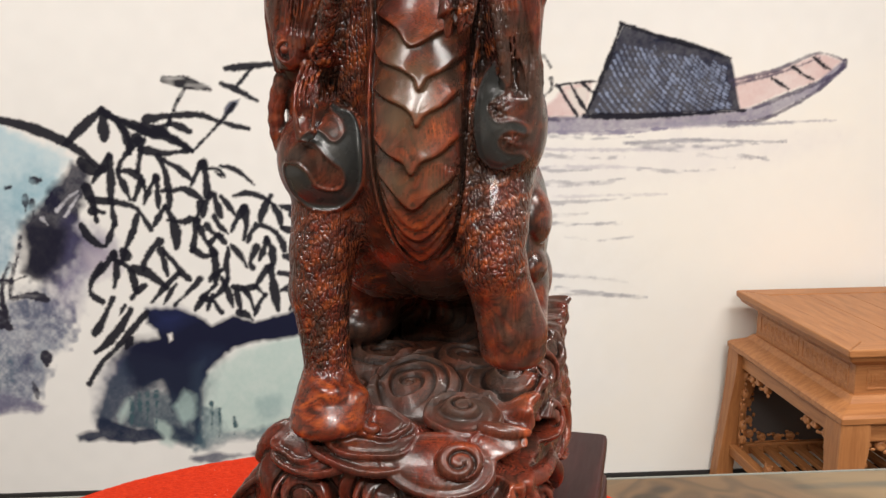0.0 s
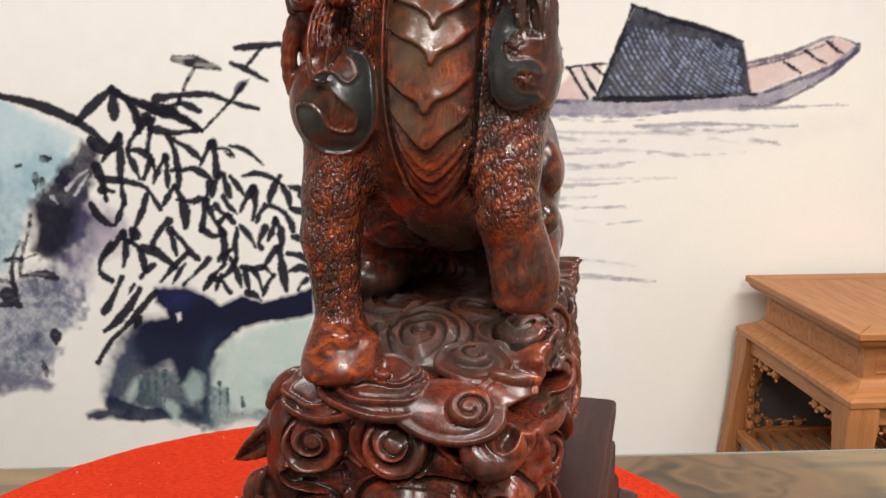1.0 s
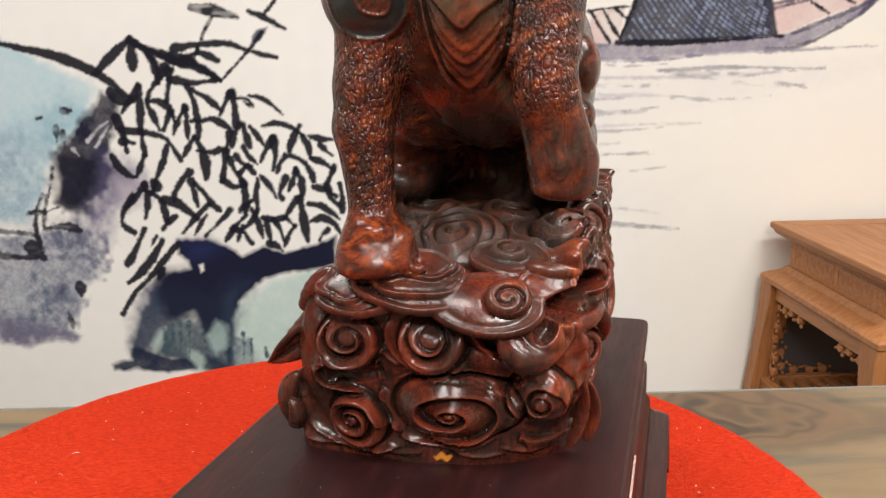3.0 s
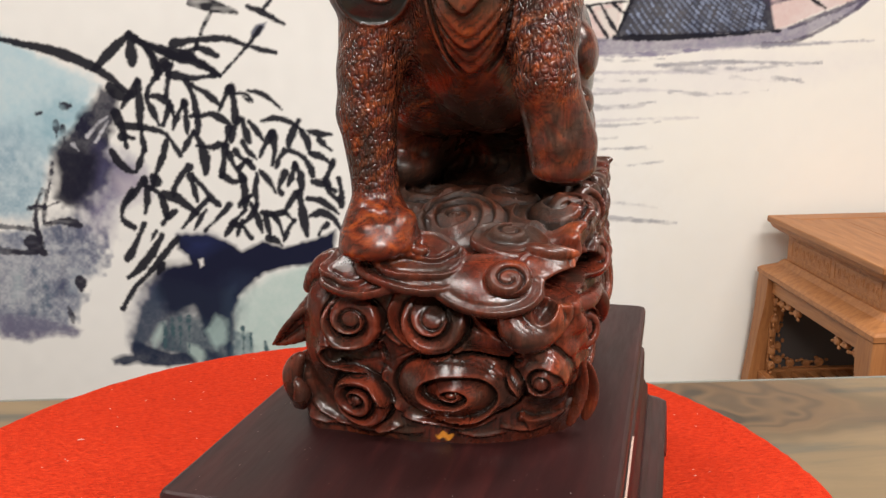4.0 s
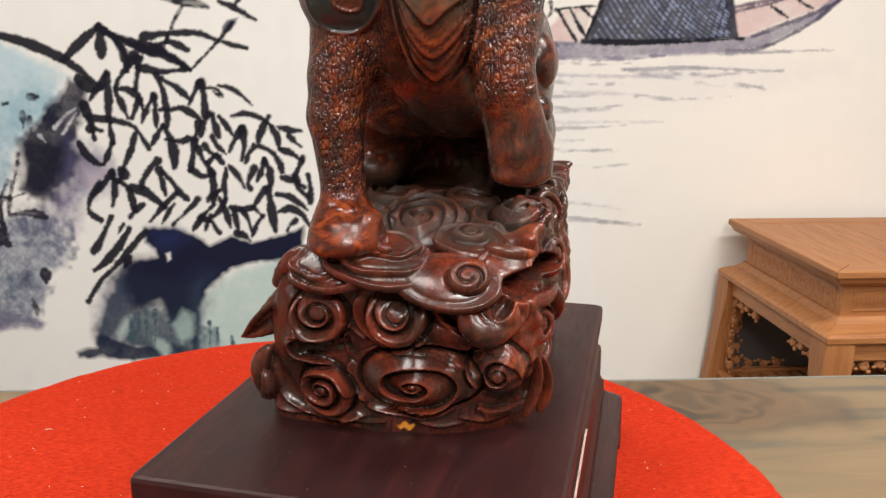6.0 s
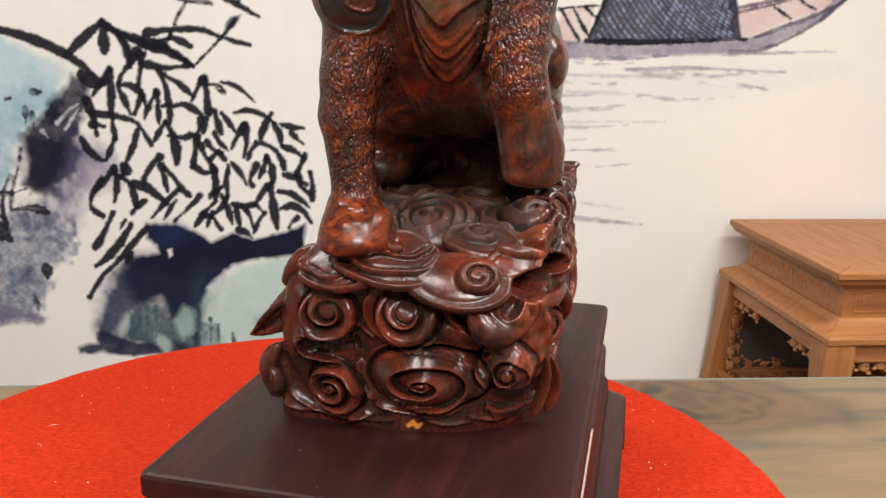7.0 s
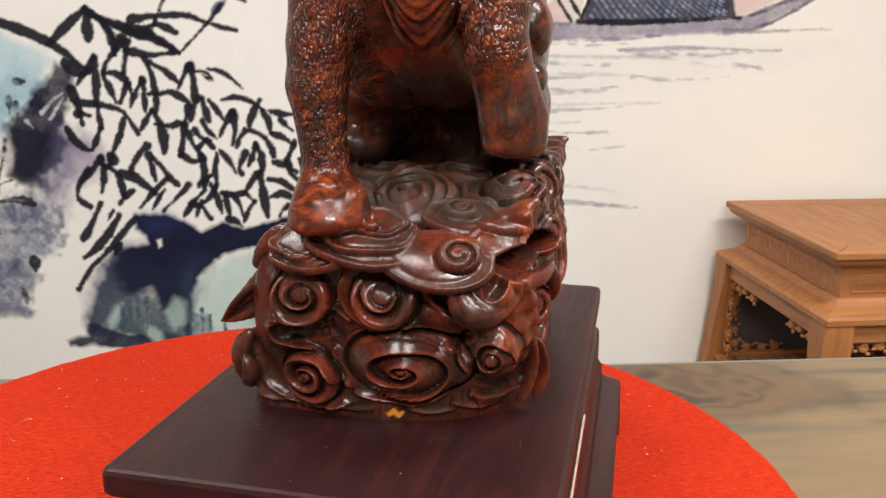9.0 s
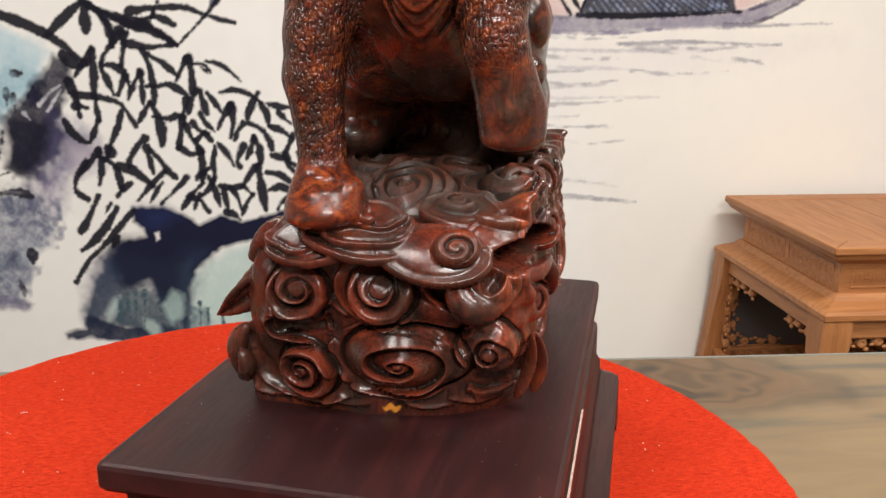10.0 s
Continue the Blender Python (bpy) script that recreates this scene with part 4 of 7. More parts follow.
    m.ink(1.468, 1.487, 1.456, 1.459, 1.370, 1.413, 1.179, 1.339, w=(0.0051, 0.0076), dry=0.2, colour=(0.060, 0.050, 0.095), a=0.85)
    m.ink(1.469, 1.473, 1.372, 1.385, 1.213, 1.303, 1.099, 1.290, w=(0.0063, 0.0076), dry=0.2, colour=(0.060, 0.050, 0.095), a=0.85)
    m.ink(1.110, 1.414, 1.247, 1.446, 1.382, 1.495, w=(0.0038, 0.0038), dry=0.2, colour=(0.060, 0.050, 0.095), a=0.85)
    m.ink(1.231, 1.432, 1.258, 1.417, 1.289, 1.399, w=(0.0051, 0.0051))
    m.ink(1.299, 1.467, 1.338, 1.442, 1.368, 1.428, w=(0.0051, 0.0051))
    m.ink(1.363, 1.498, 1.395, 1.473, 1.422, 1.459, w=(0.0051, 0.0051))
    m.ink(0.547, 1.408, 0.574, 1.364, 0.606, 1.318, w=(0.0051, 0.0051))
    m.ink(0.582, 1.416, 0.612, 1.367, 0.642, 1.325, w=(0.0051, 0.0051))
    m.ink(0.618, 1.423, 0.640, 1.402, 0.659, 1.390, w=(0.0051, 0.0038))
    m.ink(0.538, 1.413, 0.600, 1.421, 0.663, 1.425, w=(0.0038, 0.0038), dry=0.2)
    m.ink(0.474, 1.486, 0.495, 1.503, 0.519, 1.469, w=(0.0063, 0.0076), dry=0.5)
    m.ink(0.521, 1.434, 0.520, 1.399, 0.479, 1.371, w=(0.0051, 0.0051), dry=0.4)
    m.ink(0.440, 1.305, 0.639, 1.314, w=(0.0063, 0.0063), dry=0.6, colour=(0.060, 0.050, 0.095), a=0.85)
    m.ink(0.387, 1.277, 0.658, 1.264, 0.896, 1.277, w=(0.0076, 0.0076), dry=0.5, colour=PLUM)
    m.ink(0.914, 1.277, 1.191, 1.291, 1.453, 1.298, w=(0.0051, 0.0038), a=0.6, dry=0.5, colour=PLUM)
    m.ink(0.769, 1.231, 0.990, 1.238, 1.293, 1.229, w=(0.0051, 0.0051), a=0.75, dry=0.3, colour=(0.10,0.11,0.16))
    m.ink(0.387, 1.220, 0.678, 1.210, 1.084, 1.214, w=(0.0076, 0.0051), a=0.45, dry=0.6, colour=PLUM)
    m.ink(1.138, 1.188, 1.189, 1.184, 1.237, 1.171, w=(0.0051, 0.0051), a=0.6, dry=0.4, colour=(0.16,0.16,0.2))
    m.ink(0.442, 1.152, 0.661, 1.157, 0.846, 1.151, w=(0.0063, 0.0051), a=0.4, dry=0.6, colour=PLUM)
    m.ink(0.553, 1.096, 0.681, 1.102, 0.751, 1.116, w=(0.0063, 0.0051), a=0.5, dry=0.5, colour=(0.25,0.25,0.28))
    m.ink(0.535, 1.060, 0.756, 1.065, 0.905, 1.065, w=(0.0051, 0.0038), a=0.3, dry=0.6, colour=PLUM)
    m.ink(0.463, 0.995, 0.647, 1.007, w=(0.0063, 0.0051), a=0.45, dry=0.6, colour=(0.25,0.25,0.28))
    m.ink(0.481, 0.976, 0.759, 0.969, w=(0.0051, 0.0038), a=0.35, dry=0.6, colour=(0.25,0.25,0.28))
    m.ink(0.560, 0.739, 0.692, 0.736, 0.843, 0.724, w=(0.0051, 0.0051), a=0.5, dry=0.4, colour=(0.2,0.2,0.22))
    m.ink(0.503, 0.808, 0.690, 0.790, 0.785, 0.776, w=(0.0051, 0.0038), a=0.4, dry=0.5, colour=(0.25,0.25,0.28))
    m.wash(0.387, 1.250, 1.119, 1.254, 1.497, 1.233, 1.125, 1.145, 0.756, 1.075, 0.390, 0.970, colour=(0.66, 0.64, 0.70), a=0.35, soft=0.05, mottle=0.5, ragged=0.06)
    m.wash(0.390, 0.915, 0.856, 0.889, 0.863, 0.698, 0.392, 0.746, colour=(0.70, 0.68, 0.66), a=0.25, soft=0.05, mottle=0.6, ragged=0.06)
    m.ink(0.765, 1.235, 0.899, 1.216, 1.028, 1.215, 1.289, 1.234, w=(0.0114, 0.0063), dry=0.9, colour=(0.30,0.30,0.34), a=0.6)
    m.ink(0.496, 1.196, 0.624, 1.184, 0.761, 1.186, w=(0.0063, 0.0038), dry=0.9, colour=(0.30,0.30,0.34), a=0.6)
    m.ink(1.002, 1.193, 1.105, 1.179, 1.227, 1.180, w=(0.0051, 0.0038), dry=0.9, colour=(0.30,0.30,0.34), a=0.6)
    m.ink(0.507, 1.104, 0.644, 1.106, 0.764, 1.117, w=(0.0076, 0.0051), dry=0.9, colour=(0.30,0.30,0.34), a=0.6)
    m.ink(0.477, 1.039, 0.627, 1.044, 0.784, 1.055, w=(0.0076, 0.0038), dry=0.9, colour=(0.30,0.30,0.34), a=0.6)
    m.ink(0.509, 0.976, 0.629, 0.972, 0.759, 0.976, w=(0.0063, 0.0038), dry=0.9, colour=(0.30,0.30,0.34), a=0.6)
    m.ink(0.475, 0.812, 0.577, 0.803, 0.681, 0.795, w=(0.0076, 0.0051), dry=0.9, colour=(0.30,0.30,0.34), a=0.6)
    m.ink(0.550, 0.760, 0.691, 0.740, 0.853, 0.724, w=(0.0088, 0.0051), dry=0.9, colour=(0.30,0.30,0.34), a=0.6)
    m.ink(0.809, 1.148, 0.958, 1.137, 1.125, 1.148, w=(0.0051, 0.0038), dry=0.9, colour=(0.30,0.30,0.34), a=0.6)
    m.ink(0.497, 1.151, 0.570, 1.145, 0.680, 1.147, w=(0.0051, 0.0038), dry=0.9, colour=(0.30,0.30,0.34), a=0.6)
    m.ink(0.575, 0.930, 0.686, 0.919, 0.798, 0.927, w=(0.0038, 0.0038), dry=0.9, colour=(0.30,0.30,0.34), a=0.6)
    m.ink(0.486, 1.258, 0.659, 1.246, 0.787, 1.251, w=(0.0051, 0.0025), dry=0.9, colour=(0.30,0.30,0.34), a=0.6)
    m.ink(0.913, 1.305, 1.117, 1.286, 1.416, 1.299, w=(0.0063, 0.0038), dry=0.9, colour=(0.30,0.30,0.34), a=0.6)
    ob = m.sheet("printed_mural", mural_material(), WALL_Y)
    tagged(ob, "ink-wash landscape mural with a boat, printed on cream wallpaper", "mural", kind="structure")


paint_mural()


# ---- the carving: a solid modelled as one smooth field of blended forms, then skinned ----
class Clay:
    def __init__(self, lo, hi, step):
        self.lo, self.h = np.array(lo, np.float32), step
        self.n = np.ceil((np.array(hi) - np.array(lo)) / step).astype(int) + 1
        self.ax = [np.float32(l) + np.arange(n, dtype=np.float32) * np.float32(step) for l, n in zip(lo, self.n)]
        self.f = np.full(self.n, 0.03, np.float32)

    def window(self, lo, hi):
        a = np.clip(np.floor((np.array(lo) - self.lo) / self.h).astype(int), 0, self.n - 1)
        b = np.clip(np.ceil((np.array(hi) - self.lo) / self.h).astype(int) + 1, 1, self.n)
        if (b <= a).any():
            return None, None
        s = tuple(slice(i, j) for i, j in zip(a, b))
        g = [self.ax[k][s[k]].reshape([-1 if k == j else 1 for j in range(3)]) for k in range(3)]
        return s, g

    def blend(self, fn, lo, hi, k=0.006, cut=False):
        s, g = self.window(lo, hi)
        if s is None:
            return
        d = fn(*g).astype(np.float32)
        a = self.f[s]
        if cut:
            q = np.clip(0.5 - 0.5 * (a + d) / k, 0, 1)
            self.f[s] = a * (1 - q) - d * q + k * q * (1 - q)
        else:
            q = np.clip(0.5 + 0.5 * (a - d) / k, 0, 1)
            self.f[s] = a * (1 - q) + d * q - k * q * (1 - q)

    def ball(self, c, r, k=0.006, turn=(0, 0, 0), cut=False):
        """An ellipsoid with half axes r, turned by degrees."""
        m = np.array(Euler([radians(a) for a in turn]).to_matrix())
        r = np.array(r, float)
        def fn(x, y, z):
            px, py, pz = x - c[0], y - c[1], z - c[2]
            q = [(px * m[0, i] + py * m[1, i] + pz * m[2, i]) / r[i] for i in range(3)]
            k0 = np.sqrt(q[0] ** 2 + q[1] ** 2 + q[2] ** 2)
            k1 = np.sqrt((q[0] / r[0]) ** 2 + (q[1] / r[1]) ** 2 + (q[2] / r[2]) ** 2) + 1e-6
            return k0 * (k0 - 1) / k1
        e = max(r) + 2.5 * k + 0.004
        self.blend(fn, [v - e for v in c], [v + e for v in c], k, cut)

    def limb(self, p, q, r0, r1, k=0.006, flat=1.0, cut=False):
        """A round cone from p to q."""
        p, q = np.array(p, float), np.array(q, float)
        w = q - p
        ll = w @ w + 1e-9
        def fn(x, y, z):
            t = np.clip(((x - p[0]) * w[0] + (y - p[1]) * w[1] + (z - p[2]) * w[2]) / ll, 0, 1)
            dx, dy, dz = x - p[0] - t * w[0], (y - p[1] - t * w[1]) * flat, z - p[2] - t * w[2]
            return np.sqrt(dx * dx + dy * dy + dz * dz) - (r0 + (r1 - r0) * t)
        e = max(r0, r1) + 2.5 * k + 0.004
        self.blend(fn, np.minimum(p, q) - e, np.maximum(p, q) + e, k, cut)

    def lock(self, pts, r0, r1, k=0.003, n=7):
        """A strand along a bent line of three points."""
        a, b, c = (np.array(v, float) for v in pts)
        line = [(1 - s) ** 2 * a + 2 * s * (1 - s) * b + s * s * c for s in np.linspace(0, 1, n)]
        for i in range(n - 1):
            self.limb(line[i], line[i + 1], r0 + (r1 - r0) * i / (n - 1), r0 + (r1 - r0) * (i + 1) / (n - 1), k)

    def cloud(self, c, normal, up, a, b, turns=1.5, hand=1, thick=0.012, relief=0.008, dome=0.004, k=0.0015, start=0.0, knob=0.22, lobes=0.0, tail=0.0, toward=0.0, flat=False):
        """A carved cloud scroll: a domed oval plate whose face is one ribbon that winds in, dished, to a knob; on the plane through c.
        hand: which way it winds; tail: how far its outline draws out toward that angle; flat: a plain petal with a thin raised lip."""
        w = np.array(normal, float)
        w /= np.linalg.norm(w)
        u = np.cross(np.array(up, float), w)
        u /= np.linalg.norm(u)
        v = np.cross(w, u)
        def fn(x, y, z):
            px, py, pz = x - c[0], y - c[1], z - c[2]
            lu = (px * u[0] + py * u[1] + pz * u[2]) / a
            lv = (px * v[0] + py * v[1] + pz * v[2]) / b
            lw = px * w[0] + py * w[1] + pz * w[2]
            r = np.sqrt(lu * lu + lv * lv) + 1e-6
            ang = np.arctan2(lv, lu)
            th = ang * hand
            rim = 1.0 + lobes * np.cos(5 * th + 9 * start) + tail * np.clip(np.cos(ang - radians(toward)), 0, 1) ** 6
            if not flat and not lobes:
                turn = (ang - radians(toward)) * hand / (2 * np.pi)
                rim = rim * (1.06 - 0.30 * (1 - (turn - np.floor(turn))))
            rn = r / rim
            lip = np.exp(-((rn - 0.93) / 0.055) ** 2)
            if flat:
                h = relief * (0.45 * lip - 0.25 * (1 - rn) - 0.22 * np.exp(-((rn - 0.74) / 0.05) ** 2)) + dome * (1 - rn * rn)
            else:
                ph = turns * np.log(1 + 3.0 * r) / np.log(4.0) - (ang - radians(toward)) * hand / (2 * np.pi)
                fr = ph - np.floor(ph)
                ribbon = np.clip(fr / 0.16, 0, 1) ** 0.7 * (1 - 0.62 * np.clip((fr - 0.16) / 0.84, 0, 1) ** 1.2)
                ribbon = ribbon * np.clip((r - knob * 0.8) / (knob * 0.5), 0, 1)
                ball = np.sqrt(np.clip(1 - (r / knob) ** 2, 0, 1)) * 0.95
                h = relief * 1.45 * (np.maximum(ribbon, ball) - 0.75) + dome * (1 - rn * rn)
            top = (lw - h) * 0.62
            side = (rn - 1) * min(a, b) * 0.9
            q = np.clip(0.5 + 0.5 * (top - side) / 0.0012, 0, 1)
            edge = top * q + side * (1 - q) + 0.0012 * q * (1 - q)
            return np.maximum(edge, -(lw + thick))
        e = max(a, b) * (1.1 + abs(lobes) + abs(tail)) + thick + 0.004
        self.blend(fn, [i - e for i in c], [i + e for i in c], k)

    def ribbon(self, line, normal, wide, high, k=0.0012):
        """A band of rounded section that follows a line of points, lying flat to the normal; wide and high: half sizes point by point."""
        w = np.array(normal, float)
        w /= np.linalg.norm(w)
        line = np.array(line, float)
        for i in range(len(line) - 1):
            p, d = line[i], line[i + 1] - line[i]
            flat = d - (d @ w) * w
            ll = flat @ flat + 1e-10
            w0, w1, h0, h1 = wide[i], wide[i + 1], high[i], high[i + 1]
            def fn(x, y, z):
                px, py, pz = x - p[0], y - p[1], z - p[2]
                t = np.clip((px * flat[0] + py * flat[1] + pz * flat[2]) / ll, 0, 1)
                qx, qy, qz = px - t * d[0], py - t * d[1], pz - t * d[2]
                lw = qx * w[0] + qy * w[1] + qz * w[2]
                side = np.sqrt(np.maximum(qx * qx + qy * qy + qz * qz - lw * lw, 0))
                ww, hh = w0 + (w1 - w0) * t, h0 + (h1 - h0) * t
                return (np.sqrt((side / ww) ** 2 + (lw / hh) ** 2) - 1) * np.minimum(ww, hh) * 0.9
            e = max(w0, w1, h0, h1) + 0.003
            self.blend(fn, np.minimum(p, line[i + 1]) - e, np.maximum(p, line[i + 1]) + e, k)

    def scroll(self, c, normal, up, a, b, start=0.0, hand=1, turns=1.6, high=0.008, knob=0.2, tail=(), wide=0.005, deep=0.012):
        """A cloud scroll: one broad band that winds in to a knob; its face swells from a low outer side to the inner side, which drops into a groove.
        start: the angle of the free end, seen from in front; hand 1: it winds in counter-clockwise;
        tail: points, in half sizes of the scroll, along which a band runs up to its free end."""
        w = np.array(normal, float)
        w /= np.linalg.norm(w)
        u = np.cross(np.array(up, float), w)
        u /= np.linalg.norm(u)
        v = np.cross(w, u)
        c = np.array(c, float)
        m = min(a, b)
        kn = knob * 0.85
        def edge(s):
            return kn * 0.9 + (1 - kn * 0.9) * (1 - np.clip(s, 0, 1)) ** 1.35
        def fn(x, y, z):
            px, py, pz = x - c[0], y - c[1], z - c[2]
            lu = (px * u[0] + py * u[1] + pz * u[2]) / a
            lv = (px * v[0] + py * v[1] + pz * v[2]) / b
            lw = px * w[0] + py * w[1] + pz * w[2]
            r = np.sqrt(lu * lu + lv * lv) + 1e-6
            turn = (np.arctan2(lv, lu) - radians(start)) * hand / (2 * np.pi)
            turn = turn - np.floor(turn)
            inner = edge(turn / turns)
            rim = np.where(turn > 0.55, inner + (1 - inner) * np.clip((turn - 0.55) / 0.45, 0, 1) ** 1.5, inner)
            ends = [rim] + [edge((turn + i) / turns) for i in range(0, int(math.ceil(turns)) + 2)]
            q = np.zeros_like(r * turn)
            cut = np.zeros_like(q)
            for i in range(len(ends) - 1):
                hi, lo = ends[i], ends[i + 1]
                t = (hi - r) / np.maximum(hi - lo, 0.02)
                here = (r <= hi) & (r > lo)
                q = np.where(here, np.clip(t, 0, 1), q)
                cut = np.where(here, np.clip((1 - (turn + i) / turns) / 0.12, 0, 1), cut)
            q = np.where(r <= kn, 1.0, q)
            swell = (0.06 + 0.94 * np.sin(0.5 * np.pi * np.clip(q / 0.60, 0, 1))) * (1 - 1.0 * cut * np.clip((q - 0.80) / 0.20, 0, 1) ** 1.5)
            h = high * (swell * (0.62 + 0.38 * np.clip((r - 0.2) / 0.5, 0, 1)) - 0.32 + 0.42 * (1 - np.minimum(r, 1.2) ** 2))
            d = smooth_max((lw - h) * 0.62, (r - rim * 1.0) * m * 0.9, 0.0018)
            return np.maximum(d, -(lw + deep))
        e = max(a, b) * 1.05 + high + 0.004
        self.blend(fn, c - e, c + e, 0.0014)
        if tail:
            pts = [np.array(t, float) for t in tail] + [np.array((math.cos(radians(start)), math.sin(radians(start)))) * 0.84]
            line = []
            for i in range(len(pts) - 1):
                for t in np.linspace(0, 1, 6)[:-1]:
                    line.append(pts[i] * (1 - t) + pts[i + 1] * t)
            line.append(pts[-1])
            n = len(line)
            self.ribbon([c + u * a * x + v * b * y for x, y in line], w, [wide * (0.6 + 0.4 * i / n) for i in range(n)], [high * (0.5 + 0.2 * i / n) for i in range(n)], 0.002)
        kr = kn * m * 1.05
        self.ball(c + w * high * 0.22, (kr, kr, kr * 0.8), 0.0012)

    def skin(self):
        """Surface nets: one vertex in each cell that the surface crosses, one quad round each crossed edge."""
        f = self.f
        inside = f < 0
        n = self.n
        cnt = np.zeros(n - 1, np.uint8)
        for dx in (0, 1):
            for dy in (0, 1):
                for dz in (0, 1):
                    cnt += inside[dx:n[0] - 1 + dx, dy:n[1] - 1 + dy, dz:n[2] - 1 + dz]
        cells = np.argwhere((cnt > 0) & (cnt < 8))
        ids = np.full(n - 1, -1, np.int32)
        ids[tuple(cells.T)] = np.arange(len(cells))
        acc, num = np.zeros((len(cells), 3)), np.zeros(len(cells))
        corners = [(i, j, k) for i in (0, 1) for j in (0, 1) for k in (0, 1)]
        val = {c: f[cells[:, 0] + c[0], cells[:, 1] + c[1], cells[:, 2] + c[2]] for c in corners}
        for c in corners:
            for axis in range(3):
                if c[axis] == 0:
                    d = tuple(v + (i == axis) for i, v in enumerate(c))
                    va, vb = val[c], val[d]
                    hit = (va < 0) != (vb < 0)
                    t = np.where(hit, va / np.where(va == vb, 1, va - vb), 0)
                    p = np.tile(np.array(c, float), (len(cells), 1))
                    p[:, axis] += t
                    acc += p * hit[:, None]
                    num += hit
        co = self.lo + (cells + acc / num[:, None]) * self.h
        quads = []
        for axis in range(3):
            o1, o2 = [k for k in range(3) if k != axis]
            a = [slice(None)] * 3
            b = [slice(None)] * 3
            a[axis], b[axis] = slice(0, -1), slice(1, None)
            for k in (o1, o2):
                a[k] = b[k] = slice(1, -1)
            ia, ib = inside[tuple(a)], inside[tuple(b)]
            e = np.argwhere(ia != ib)
            out = ia[tuple(e.T)]
            e[:, o1] += 1
            e[:, o2] += 1
            def cell(s1, s2):
                q = e.copy()
                q[:, o1] += s1
                q[:, o2] += s2
                return ids[tuple(q.T)]
            q = np.stack([cell(-1, -1), cell(0, -1), cell(0, 0), cell(-1, 0)], 1)
            flip = out if axis != 1 else ~out
            q[~flip] = q[~flip][:, ::-1]
            quads.append(q)
        return co, np.concatenate(quads)


def smooth_max(a, b, k):
    q = np.clip(0.5 + 0.5 * (a - b) / k, 0, 1)
    return a * q + b * (1 - q) + k * q * (1 - q)


class Relief:
    """A low relief over a flat chart: heights in metres that are pressed on to the clay, and where the wood is left ebony-dark."""
    def __init__(self, u0, u1, v0, v1, step=0.0005):
        self.u0, self.v0, self.step = u0, v0, step
        self.u = np.arange(u0, u1, step)[:, None]
        self.v = np.arange(v0, v1, step)[None]
        self.h = np.zeros((self.u.size, self.v.size))
        self.dark = np.zeros_like(self.h)

    def line(self, uv, n=8):
        p = np.array(uv, float).reshape(-1, 2)
        p = np.vstack([2 * p[0] - p[1], p, 2 * p[-1] - p[-2]])
        out = []
        for k in range(1, len(p) - 2):
            for t in np.linspace(0, 1, n + 1)[: n + 1 if k == len(p) - 3 else n]:
                out.append(0.5 * (2 * p[k] + (p[k + 1] - p[k - 1]) * t + (2 * p[k - 1] - 5 * p[k] + 4 * p[k + 1] - p[k + 2]) * t * t + (3 * p[k] - p[k - 1] - 3 * p[k + 1] + p[k + 2]) * t ** 3))
        return np.array(out)

    def reach(self, uv, far):
        """Window, distance, side (left of the line is positive) and place along the line."""
        ln = self.line(uv)
        i = np.clip(((np.array([ln[:, 0].min() - far, ln[:, 0].max() + far]) - self.u0) / self.step).astype(int), 0, self.u.size)
        j = np.clip(((np.array([ln[:, 1].min() - far, ln[:, 1].max() + far]) - self.v0) / self.step).astype(int), 0, self.v.size)
        s = (slice(*i), slice(*j))
        u, v = self.u[s[0]], self.v[:, s[1]]
        best = np.full((u.size, v.size), 9.0)
        side, along = np.ones_like(best), np.zeros_like(best)
        n = len(ln) - 1
        for k in range(n):
            q, w = ln[k], ln[k + 1] - ln[k]
            t = np.clip(((u - q[0]) * w[0] + (v - q[1]) * w[1]) / (w @ w + 1e-14), 0, 1)
            d = np.hypot(u - q[0] - t * w[0], v - q[1] - t * w[1])
            near = d < best
            best = np.where(near, d, best)
            side = np.where(near, np.sign(w[0] * (v - q[1]) - w[1] * (u - q[0])), side)
            along = np.where(near, (k + t) / n, along)
        return s, best, side, along

    def lip(self, *uv, high=0.003, soft=0.007, drop=0.0010, ends=0.12):
        """The edge of a folded sheet: swells slowly on its left, falls off sharply on its right."""
        s, d, side, t = self.reach(uv, soft * 3)
        f = np.where(side > 0, np.exp(-(d / soft) ** 1.3), np.clip(1 - d / drop, 0, 1))
        f = f * np.clip(t / ends, 0, 1) ** 0.6 * np.clip((1 - t) / ends, 0, 1) ** 0.6
        self.h[s] += high * f

    def roll(self, *uv, high=0.003, wide=0.004, ends=0.15):
        """A rounded ridge (or, with a negative height, a gouged channel)."""
        s, d, side, t = self.reach(uv, wide * 1.1)
        f = np.clip(1 - (d / wide) ** 2, 0, 1) * np.clip(t / ends, 0, 1) ** 0.6 * np.clip((1 - t) / ends, 0, 1) ** 0.6
        self.h[s] += high * f

    def comb(self, a, b, n, deep=0.0022, wide=0.0018):
        """Strands: n grooves that run between two guide lines."""
        a, b = (np.array(g, float).reshape(-1, 2) for g in (a, b))
        for k in range(n):
            f = (k + 0.5) / n
            self.roll(*(a * (1 - f) + b * f).ravel(), high=-deep, wide=wide, ends=0.06)

    def patch(self, uv, high=0.0, rim=0.0, rim_wide=0.0011, dark=1.0):
        """A closed outline: ebony-dark inside, with a thin raised rim."""
        p = np.array(uv, float).reshape(-1, 2)
        s, d, side, t = self.reach(np.vstack([p, p[:1]]).ravel(), 0.004)
